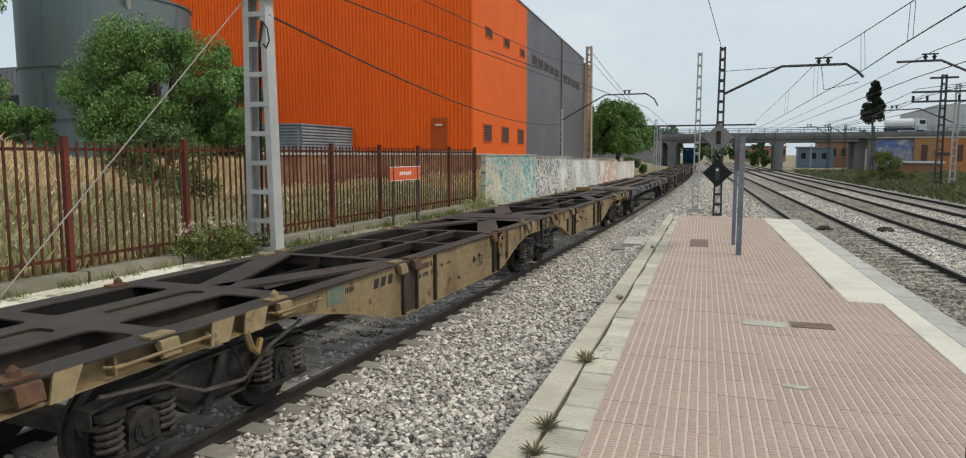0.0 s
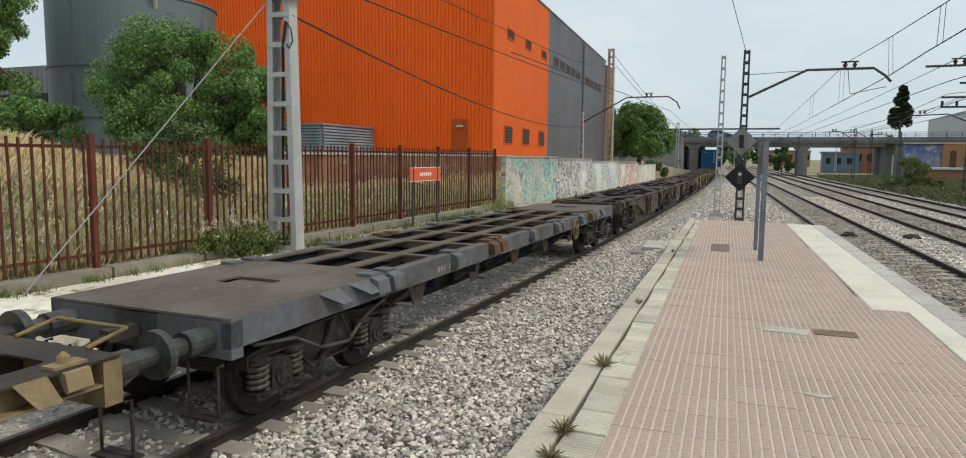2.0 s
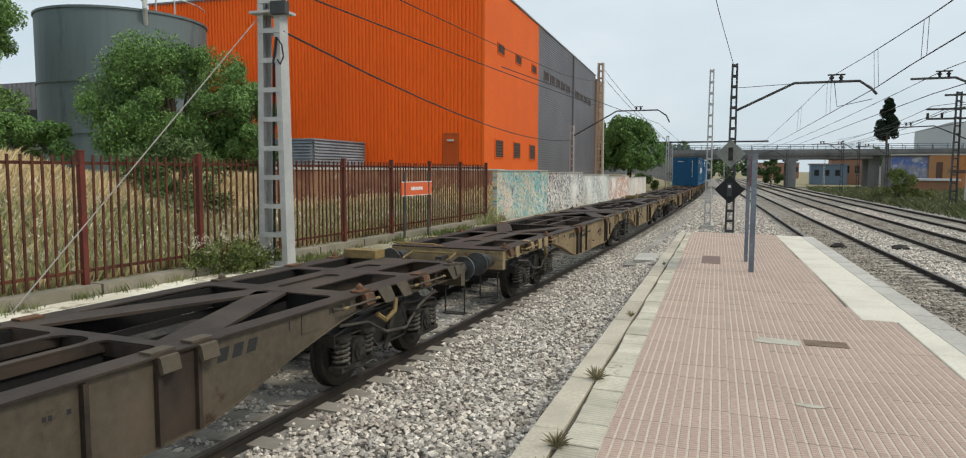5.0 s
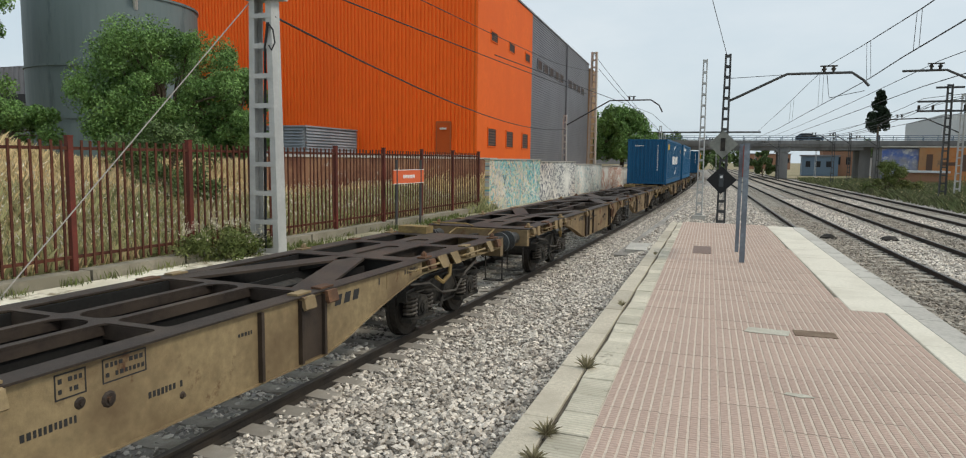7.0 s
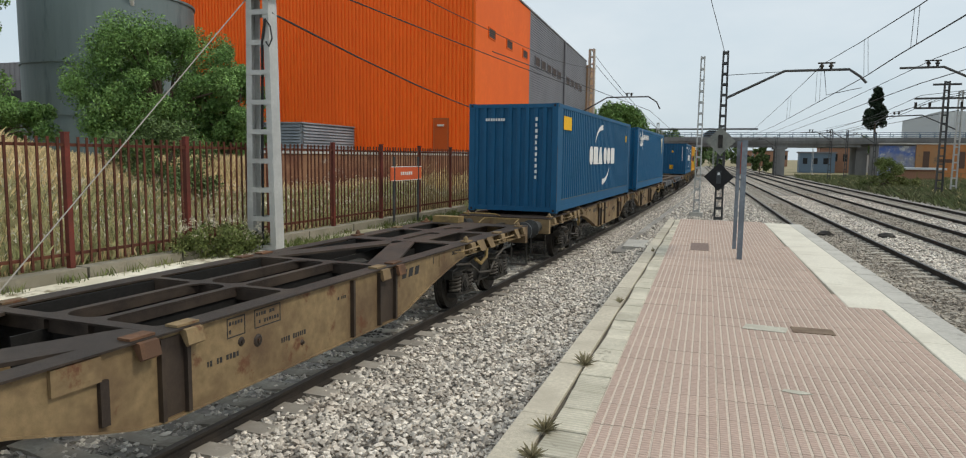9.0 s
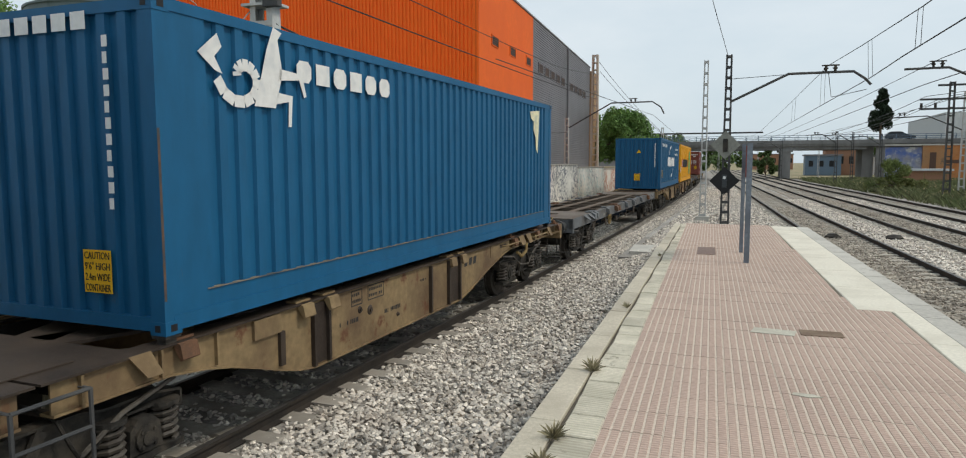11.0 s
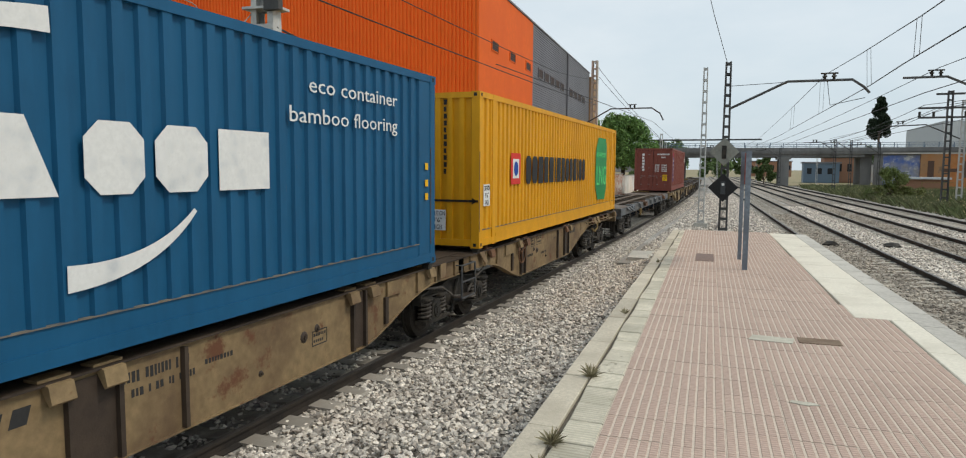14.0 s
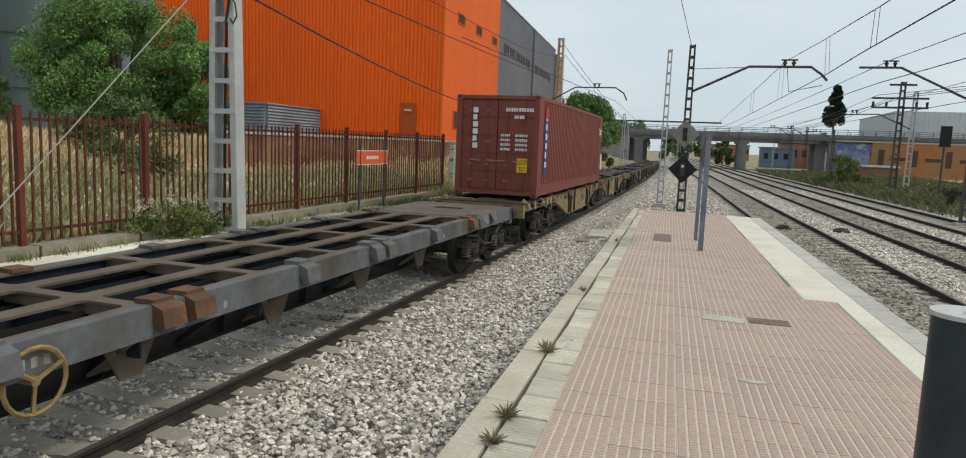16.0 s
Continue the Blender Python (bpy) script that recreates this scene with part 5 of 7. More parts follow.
glyph_row("code", c, end_m(c, 0.62, 2.3), 11, 0.06, 0.09, 0.06, WHITE_INK, vertical=True)
glyph_row("code", c, end_m(c, -0.75, 2.3), 8, 0.05, 0.07, 0.02, WHITE_INK)
# second blue box, with the animal emblem
c = container(151.71, 11.9, H, BLUE_BOX, "bright blue shipping container, scuffed, with white emblem")
brand_blocks(c, [(1.9 + 0.352 * k, 0.26, f) for k, f in enumerate(("round", "square", "round", "square", "round", "round"))], 2.33, 0.23, WHITE_INK, "white brand sign")


def emblem(parent, m, k=1.0, ink=None):
    """A plain curled emblem: a coil, a neck, and two forelegs."""
    ink = ink or WHITE_INK
    bm = bmesh.new()
    coil = [(0.75 + (0.42 - 0.028 * i) * math.cos(0.5 * i + 3.3), 0.42 + (0.36 - 0.024 * i) * math.sin(0.5 * i + 3.3)) for i in range(13)]
    for (xa, ya), (xb, yb) in zip(coil, coil[1:]):
        d = Vector((xb - xa, yb - ya)).normalized()
        p = Vector((-d.y, d.x)) * 0.07
        prism(bm, [(xa - p.x, ya - p.y), (xb - p.x, yb - p.y), (xb + p.x, yb + p.y), (xa + p.x, ya + p.y)], "z", 0, 0.004)
    for out in ([(0.05, 0.62), (0.35, 0.86), (0.42, 0.72), (0.3, 0.6), (0.42, 0.42), (0.3, 0.45)], [(0.95, 0.1), (1.35, 0.1), (1.5, 0.55), (1.42, 0.95), (1.5, 1.05), (1.34, 1.1), (1.2, 0.8), (1.1, 0.5)],
                [(1.4, 0.45), (1.85, 0.5), (1.95, 0.28), (2.0, 0.3), (1.92, 0.58), (1.45, 0.6)], [(1.35, 0.15), (1.62, 0.2), (1.6, -0.12), (1.66, -0.12), (1.7, 0.28), (1.4, 0.3)]):
        prism(bm, out, "z", 0.0005, 0.0045)
    bm.transform(m @ Matrix.Scale(k, 4))
    bmesh.ops.recalc_face_normals(bm, faces=bm.faces[:])
    part("emblem", bm, ink, parent, "white curled emblem")


emblem(c, side_m(c, 0.44, 1.86), 0.81)
CREAM_INK = mat("faded_cream_sticker", (0.72, 0.68, 0.45), (0.5, 0.5, 0.4), 0.55, 6, 20, 0.6, bump=0.0)
flat_shape("placard", [(0.05, 0.9), (0.75, 0.96), (0.62, 0.0), (0.5, 0.1), (0.46, 0.35), (0.3, 0.5), (0.32, 0.7), (0.12, 0.75)], CREAM_INK, c, side_m(c, 10.15, 1.6), "torn pale sticker")
glyph_row("code", c, end_m(c, 0.66, 2.36), 11, 0.06, 0.095, 0.042, WHITE_INK, vertical=True)
for k in range(6):
    flat_shape("brand_sign", rect(0, 0, 0.17, 0.15), WHITE_INK, c, end_m(c, -0.85 + 0.232 * k, 2.52), "white brand sign")
caution_label(c, end_m(c, 0.31, 0.25), "CAUTION\n9'6\" HIGH\n2.4m WIDE\nCONTAINER", 0.33, 0.38)
# third blue box
c = container(186.52, 12.3, H, NAVY_BOX, "dark blue pallet-wide shipping container with white lettering", width=2.5)
words("lettering", "Palletwide Antilles", 0.3, WHITE_INK, c, side_m(c, 0.78, 2.29), "white lettering", (2.62, 0.21))
words("lettering", "eco container", 0.2, WHITE_INK, c, side_m(c, 9.1, 2.2), "white lettering", (2.0, 0.17))
words("lettering", "bamboo flooring", 0.2, WHITE_INK, c, side_m(c, 8.75, 1.86), "white lettering", (2.35, 0.17))
brand_blocks(c, SIX_SIGNS, 1.24, 0.56, WHITE_INK, "white brand sign")
swoosh(c, (4.89, 1.95), (5.15, 2.42), (6.11, 2.46), 0.02, 0.09)
swoosh(c, (6.16, 0.64), (6.95, 0.63), (7.4, 1.08), 0.1, 0.02)
caution_label(c, side_m(c, 0.62, 0.56), "CAUTION\n9'6\" HIGH\n2.4m WIDE\nCONTAINER", 0.34, 0.4)
caution_label(c, end_m(c, -0.2, 0.4), "CAUTION\n9'6\" HIGH\n2.4m WIDE\nCONTAINER", 0.33, 0.38)
flat_shape("warning_triangle", [(0, 0), (0.24, 0), (0.13, 0.2)], LABEL_Y, c, end_m(c, -0.08, 1.93), "yellow warning triangle")
glyph_row("code", c, end_m(c, 0.9, 2.35), 11, 0.06, 0.085, 0.035, WHITE_INK, vertical=True)
for y in (1.35, 1.1, 0.9):
    flat_shape("placard", rect(0, 0, 0.1, 0.1), LABEL_Y, c, side_m(c, 11.95, y), "small yellow placard")
# yellow box
c = container(200.75, 13.6, H, YELLOW_BOX, "yellow long shipping container with black lettering", inset=0.76)
y = 2.79
for w, form in zip((0.4, 0.43, 0.42, 0.38, 0.43, 0.16, 0.42, 0.35, 0.38, 0.36, 0.4, 0.16, 0.36, 0.36), "rrssssssrrssrr"):
    brand_blocks(c, [(y, w - 0.045, "round" if form == "r" else "square")], 1.12, 0.61, BLACK_INK, "black brand sign")
    y += w + 0.062
LOGO_M = side_m(c, 1.76, 1.05)
flat_shape("logo", rect(0, 0, 0.62, 0.64), RED_INK, c, LOGO_M, "red square logo")
flat_shape("logo", rect(0.11, 0.12, 0.40, 0.40), WHITE_INK, c, LOGO_M @ Matrix.Translation((0, 0, 0.004)))
flat_shape("logo", [(0.31 + 0.14 * math.cos(i * math.tau / 14), 0.32 + 0.15 * math.sin(i * math.tau / 14)) for i in range(14)], BLUE_INK, c, LOGO_M @ Matrix.Translation((0, 0, 0.008)))
flat_shape("sticker", [(0.35, 0.02), (1.5, 0.0), (1.76, 0.4), (1.76, 1.75), (1.55, 2.0), (0.4, 2.0), (0.12, 1.7), (0, 1.4), (0, 0.45)], GREEN_INK, c, side_m(c, 10.1, 0.37), "large green sticker")
LIGHT_GREEN = mat("pale_green_lettering", (0.12, 0.6, 0.2), bump=0.0, spread=0.1)
words("lettering", "POWERED BY", 0.2, LIGHT_GREEN, c, side_m(c, 10.3, 1.75) @ Matrix.Translation((0, 0, 0.005)), "", (1.4, 0.15))
words("lettering", "LNG", 0.7, LIGHT_GREEN, c, side_m(c, 10.27, 0.85) @ Matrix.Translation((0, 0, 0.005)), "", (1.5, 0.62))
caution_label(c, side_m(c, 0.2, 0.68), "CAUTION\n9'6\"\nHIGH", 0.33, 0.4, WHITE_INK)
caution_label(c, end_m(c, 0.23, 0.23), "CAUTION\n9'6\"\nHIGH", 0.33, 0.38, WHITE_INK)
caution_label(c, end_m(c, -1.15, 0.23), "CAUTION\n9'6\"\nHIGH", 0.33, 0.38, WHITE_INK)
part("strap", boxes((-1.2, 1.2, -0.008, -0.004, 0.84, 0.88)), BLACK_INK, c, "black strap line")
flat_shape("strap_end", [(0, -0.06), (0.1, 0), (0, 0.06)], BLACK_INK, c, end_m(c, 1.08, 0.78))
flat_shape("sticker", rect(0, 0, 0.38, 0.15), WHITE_INK, c, end_m(c, -0.44, 0.7) @ Matrix.Translation((0, 0, 0.006)), "worn pale sticker")
glyph_row("code", c, end_m(c, 0.52, 2.52), 11, 0.06, 0.09, 0.035, BLACK_INK, vertical=True)
flat_shape("warning_triangle", [(0, 0), (0.26, 0), (0.13, 0.24)], BLACK_INK, c, end_m(c, -0.24, 2.28))
flat_shape("warning_triangle", [(0.04, 0.02), (0.22, 0.02), (0.13, 0.19)], LABEL_Y, c, end_m(c, -0.24, 2.28) @ Matrix.Translation((0, 0, 0.004)))
part("fork_guard", boxes((1.221, 1.226, 0.86, 12.7, 0.16, 0.22)), YELLOW_BOX, c)
# red-brown box, doors to the front
c = container(236.34, 12.19, H, RED_BOX, "red-brown shipping container with closed doors", doors=True)
glyph_row("brand_word", c, end_m(c, -0.72, 2.25), 6, 0.15, 0.15, 0.05, WHITE_INK, "white brand lettering", vertical=True)
glyph_row("code", c, end_m(c, 0.25, 2.3), 11, 0.055, 0.1, 0.02, WHITE_INK)
glyph_row("code", c, end_m(c, 0.5, 2.1), 4, 0.055, 0.09, 0.02, WHITE_INK)
for k in range(4):
    glyph_row("code", c, end_m(c, 0.12, 1.6 - 0.13 * k), 5, 0.04, 0.07, 0.02, WHITE_INK)
    glyph_row("code", c, end_m(c, 0.55, 1.6 - 0.13 * k), 6, 0.04, 0.07, 0.02, WHITE_INK)
caution_label(c, end_m(c, 0.62, 0.6), "CAUTION\n9'6\"", 0.3, 0.4)
flat_shape("brand_strip", rect(0, 0, 0.34, 1.9), BLUE_INK, c, side_m(c, 0.75, 0.55), "blue strip with white signs")
glyph_row("brand_word", c, side_m(c, 0.83, 2.1) @ Matrix.Translation((0, 0, 0.005)), 6, 0.2, 0.17, 0.1, WHITE_INK, vertical=True)
flat_shape("sticker", rect(0, 0, 0.3, 0.32), RED_INK, c, side_m(c, 0.77, 2.15) @ Matrix.Translation((0, 0, 0.006)))
emblem(c, side_m(c, 11.3, 1.9), 0.42)

# ---- fence on a low kerb wall, beside the far platform ----
FENCE_X = -10.12
FENCE_Z = -0.12
far_plat = bmesh.new()
prism(far_plat, [(-7.95, -12), (-9.9, -12), (-9.9, 10.6), (-9.4, 11.3), (-8.9, 10.4), (-7.95, 11.0)][::-1], "z", -1.4, -0.29)
tagged(part("far_platform", far_plat, mat("far_platform_screed", (0.80, 0.755, 0.63), (0.60, 0.55, 0.43), 0.58, 0.45, 8, 0.95, bump=0.6, bump_scale=14, spread=0.15, soil=(0.26, 0.22, 0.14), soil_scale=1.5, soil_at=0.56)), "crumbling pale concrete strip with weeds", "platform", kind="structure")
far_strip = bmesh.new()
prism(far_strip, [(-7.95, 9.8), (-9.9, 9.8), (-9.9, 70), (-9.2, 70), (-7.95, 30)][::-1], "z", -1.4, -0.305)
tagged(part("far_platform", far_strip, mat("far_platform_worn", (0.42, 0.375, 0.28), (0.27, 0.25, 0.16), 0.5, 0.6, 8, 0.95, bump=0.8, bump_scale=14, spread=0.25, soil=(0.60, 0.56, 0.46), soil_scale=0.8, soil_at=0.58)), "worn grey platform strip with earth and weeds", "platform", kind="structure")
kerb_wall = bmesh.new()
yy = -12.0
while yy < 27:
    box(kerb_wall, FENCE_X - 0.14, FENCE_X + 0.2, yy, min(27, yy + 1.95), -0.6, FENCE_Z)
    yy += 2.0
tagged(part("low_wall", kerb_wall, mat("footing_concrete", (0.30, 0.27, 0.21), (0.22, 0.2, 0.15), 0.5, 0.9, 14, 0.95, bump=0.5, spread=0.2, soil=(0.14, 0.14, 0.08), soil_scale=1.5, soil_at=0.62)), "low concrete footing wall under the fence", "wall", kind="structure")

POST_Y = [7.83 - 2.495 * 7 + 2.495 * i for i in range(15)]
POST_Y = [y for y in POST_Y if y < 27.3]
fence = thing("fence", None, "rust-red steel railing fence on a low wall", "fence")
for i, y in enumerate(POST_Y):
    bm = boxes((FENCE_X - 0.045, FENCE_X + 0.045, y - 0.045, y + 0.045, FENCE_Z, FENCE_Z + 2.15))
    box(bm, FENCE_X - 0.052, FENCE_X + 0.052, y - 0.052, y + 0.052, FENCE_Z + 2.15, FENCE_Z + 2.17)
    part("post", bm, POST_RED, fence)
    if i + 1 < len(POST_Y):
        for z in (0.20, 1.94):
            part("rail", boxes((FENCE_X - 0.02, FENCE_X + 0.02, y + 0.045, POST_Y[i + 1] - 0.045, FENCE_Z + z, FENCE_Z + z + 0.05)), RUST_FENCE, fence)
pale_me = bpy.data.meshes.new("pale")
bm = boxes((-0.012, 0.012, -0.018, 0.018, 0.06, 2.09))
bm.to_mesh(pale_me)
bm.free()
pale_me.materials.append(RUST_FENCE)
for y0, y1 in zip(POST_Y, POST_Y[1:]):
    n = 15
    for k in range(1, n):
        ob = new("pale", pale_me)
        ob.parent = fence
        ob.matrix_basis = pose(FENCE_X + 0.035, y0 + (y1 - y0) * k / n + RNG.uniform(-0.01, 0.01), FENCE_Z + RNG.uniform(-0.01, 0.01), RNG.uniform(-0.5, 0.5), RNG.uniform(-0.4, 0.4), 0)

# ---- painted boundary wall ----


def graffiti_material(name, layers):
    """Whitewash with sprayed strokes: layers of scale, half width, colour, amount."""
    m = bpy.data.materials.new(name)
    m.use_nodes = True
    nt = m.node_tree
    bsdf = nt.nodes["Principled BSDF"]
    co = nt.nodes.new("ShaderNodeTexCoord")
    vec = co.outputs["Object"]
    base = link_ramp(nt, link_noise(nt, vec, 0.6, 6), [(0.35, (0.58, 0.565, 0.52)), (0.65, (0.80, 0.78, 0.73))])
    warm = link_ramp(nt, link_noise(nt, vec, 0.09, 2), [(0.5, (1, 1, 1)), (0.62, (0.9, 0.72, 0.62))])
    col = link_mix(nt, 1.0, base, warm, "MULTIPLY")
    mp = nt.nodes.new("ShaderNodeMapping")
    mp.inputs["Scale"].default_value = (0.0, 1.0, 1.0)
    nt.links.new(vec, mp.inputs["Vector"])
    for scale, lo, colour, amt in layers:
        n = nt.nodes.new("ShaderNodeTexNoise")
        n.inputs["Scale"].default_value, n.inputs["Detail"].default_value, n.inputs["Distortion"].default_value = scale, 1.0, 2.2
        sh = nt.nodes.new("ShaderNodeVectorMath")
        sh.inputs[1].default_value = (0, scale * 17, scale * 5)
        nt.links.new(mp.outputs["Vector"], sh.inputs[0])
        nt.links.new(sh.outputs[0], n.inputs["Vector"])
        line = link_ramp(nt, n.outputs["Fac"], [(0.5 - lo, (0, 0, 0)), (0.5 - lo * 0.4, (1, 1, 1)), (0.5 + lo * 0.4, (1, 1, 1)), (0.5 + lo, (0, 0, 0))])
        where = link_ramp(nt, link_noise(nt, vec, 0.14 + 0.03 * scale, 1), [(0.36, (0, 0, 0)), (0.43, (amt, amt, amt))])
        col = link_mix(nt, link_mix(nt, 1.0, line, where, "MULTIPLY"), col, colour)
    nt.links.new(col, bsdf.inputs["Base Color"])
    bsdf.inputs["Roughness"].default_value = 0.9
    return m


CYAN, INK, REDDISH = (0.12, 0.42, 0.47), (0.05, 0.065, 0.1), (0.48, 0.2, 0.12)
GRAFFITI = [graffiti_material("wall_with_cyan_spray_paint", ((0.9, 0.06, CYAN, 0.95), (1.5, 0.07, CYAN, 0.9), (2.1, 0.03, INK, 0.8), (2.3, 0.03, (0.7, 0.6, 0.2), 0.7))), graffiti_material("wall_with_black_spray_paint", ((1.3, 0.05, INK, 0.9), (2.2, 0.03, INK, 0.85))), graffiti_material("wall_with_grey_spray_paint", ((1.6, 0.05, INK, 0.7), (1.2, 0.05, CYAN, 0.4))), graffiti_material("wall_with_red_spray_paint", ((1.2, 0.09, REDDISH, 0.8),)), graffiti_material("wall_with_faded_spray_paint", ((1.2, 0.06, REDDISH, 0.3),))]
COPING = mat("wall_coping", (0.4, 0.38, 0.34), spread=0.2, rough=0.9)
wall = thing("boundary_wall", None, "whitewashed boundary wall covered in spray paint", "wall", kind="structure")
for k, (y0, y1, top) in enumerate(((27.1, 34.5, 1.72), (34.5, 42.0, 1.62), (42.0, 50.0, 1.45), (50.0, 58.0, 1.3), (58.0, 67.0, 1.15))):
    part("wall_panel", boxes((-10.55, -10.35, y0 + 0.02, y1 - 0.02, -1.0, top)), GRAFFITI[k], wall)
    part("coping", boxes((-10.6, -10.31, y0, y1, top, top + 0.06)), COPING, wall)

# station name sign on two posts
sign = thing("station_sign", pose(-9.75, 18.7, -0.3, 0, 0, 0), "orange station name board on two posts", "sign")
SIGN_ORANGE = mat("sign_orange", (0.72, 0.14, 0.05), spread=0.05, bump=0.0, rough=0.4)
for y in (-0.78, 0.78):
    part("post", rod(bmesh.new(), (0, y, 0), (0, y, 2.0), 0.04, 10), STEEL_DARK, sign)
part("board", boxes((-0.02, 0.02, -0.98, 0.98, 1.3, 1.70)), SIGN_ORANGE, sign, "orange board")
part("board_edge", boxes((0.02, 0.024, -0.98, 0.98, 1.69, 1.71), (0.02, 0.024, -0.98, 0.98, 1.29, 1.305)), mat("sign_white", (0.8, 0.8, 0.78), bump=0.0), sign)
bm = bmesh.new()
for k in range(6):
    box(bm, 0.021, 0.024, -0.4 + 0.13 * k, -0.31 + 0.13 * k, 1.45, 1.55)
part("name_bar", bm, mat("sign_lettering", (0.85, 0.82, 0.78), bump=0.0), sign)

# ---- orange and grey hall ----
HALL = pose(-16.55, 41.0, 0, 0, 0, math.degrees(math.atan(0.078)))
hall = thing("industrial_hall", HALL, "large orange and grey corrugated industrial hall", "building")
TOPZ = 13.75


def ribs(length, pitch, depth):
    n = round(length / pitch)
    p = length / n
    pts = [(0, 0)]
    for i in range(n):
        pts += [(i * p + p * 0.5, 0), (i * p + p * 0.6, -depth), (i * p + p * 0.9, -depth), ((i + 1) * p, 0)]
    return pts


part("front_wall", wave_wall(ribs(26, 0.26, 0.07), 0.5, TOPZ, lambda a, o, z: (-a, -0.0 - o, z)), ORANGE_CLAD, hall, "orange ribbed front wall")
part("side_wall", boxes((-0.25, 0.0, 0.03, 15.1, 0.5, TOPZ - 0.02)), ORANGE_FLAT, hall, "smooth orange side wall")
bm = bmesh.new()
z, n = 0.5, 66
prof = []
for i in range(n):
    za, p = 0.5 + (TOPZ - 0.5) * i / n, (TOPZ - 0.5) / n
    prof += [(0.0, za), (0.0, za + p * 0.55), (-0.05, za + p * 0.65), (-0.05, za + p * 0.95)]
lo = [bm.verts.new((o, 15.1, zz)) for o, zz in prof]
hi = [bm.verts.new((o, 47.0, zz)) for o, zz in prof]
for i in range(len(prof) - 1):
    bm.faces.new((lo[i], hi[i], hi[i + 1], lo[i + 1]))
part("grey_side_wall", bm, GREY_CLAD, hall, "dark grey ribbed side wall")
part("roof", boxes((-26, -0.02, 0.05, 47, TOPZ - 0.12, TOPZ)), GREY_CLAD, hall)
part("roof_edge", boxes((-26.0, 0.06, -0.08, 0.06, TOPZ, TOPZ + 0.12), (-0.06, 0.08, 0.06, 47.0, TOPZ, TOPZ + 0.12)), GREY_CLAD, hall)
part("back_wall", boxes((-26, 0, 46.8, 47, 0.5, TOPZ - 0.13), (-26, -25.8, 0.1, 46.8, 0.5, TOPZ - 0.13)), GREY_CLAD, hall)
part("end_tower", boxes((-3.0, 0.35, 47.05, 50.5, 0.5, TOPZ - 0.4)), mat("tan_panel", (0.3, 0.19, 0.1), spread=0.15), hall, "tan end bay")
part("wall_base", boxes((-30.0, -0.02, -0.16, -0.09, 0.6, 2.0)), CONCRETE, hall, "pale concrete plinth")
SHUTTER = mat("vent_slat", (0.1, 0.06, 0.045), spread=0.2, bump=0.0)


def vent(parent, y, z, w, h, n, x=0.0, frame_mat=ORANGE_FLAT, slat=SHUTTER):
    v = part("vent", boxes((x - 0.2, x + 0.012, y, y + w, z, z + h)), DARK, parent, "dark louvred vent")
    part("vent_frame", boxes((x, x + 0.06, y - 0.07, y, z - 0.07, z + h + 0.07), (x, x + 0.06, y + w, y + w + 0.07, z - 0.07, z + h + 0.07), (x, x + 0.06, y, y + w, z + h, z + h + 0.07), (x, x + 0.06, y, y + w, z - 0.07, z)), frame_mat, v)
    for i in range(n):
        zz = z + h * (i + 0.25) / n
        bm = bmesh.new()
        prism(bm, [(x + 0.012, zz + h / n * 0.6), (x + 0.05, zz), (x + 0.055, zz + 0.02), (x + 0.02, zz + h / n * 0.62)], "y", y + 0.01, y + w - 0.01)
        part("slat", bm, slat, v)


for y in (2.9, 7.6, 12.6):
    vent(hall, y, 9.65, 1.55, 0.6, 4)
for y in (2.4, 7.1, 12.0):
    vent(hall, y, 2.65, 1.9, 1.15, 6)
for i in range(5):
    vent(hall, 17.2 + 2.6 * i, 9.6, 1.7, 0.75, 4, 0.0, GREY_CLAD)
for i in range(4):
    vent(hall, 32.6 + 2.9 * i, 9.6, 1.9, 0.75, 4, 0.0, GREY_CLAD)
part("downpipe", rod(bmesh.new(), (0.1, 31.0, 0.6), (0.1, 31.0, TOPZ), 0.09, 8), GREY_CLAD, hall)
door = part("door", boxes((-2.66, -1.78, -0.1, -0.065, 1.95, 4.05)), mat("door_paint", (0.50, 0.085, 0.012), spread=0.08, bump=0.05), hall, "orange steel door")
part("door_frame", boxes((-2.74, -2.66, -0.12, -0.04, 1.95, 4.13), (-1.78, -1.70, -0.12, -0.04, 1.95, 4.13), (-2.66, -1.78, -0.12, -0.04, 4.05, 4.13)), mat("door_frame_dark", (0.4, 0.1, 0.03), spread=0.1), door)
part("door_lamp", boxes((-2.4, -2.0, -0.3, -0.12, 3.6, 3.72)), mat("lamp_shell", (0.6, 0.56, 0.5), bump=0.0), door)
part("roof_vent", rod(bmesh.new(), (-1.5, 30.5, TOPZ), (-1.5, 30.5, TOPZ + 0.9), 0.25, 10), STEEL_DARK, hall)

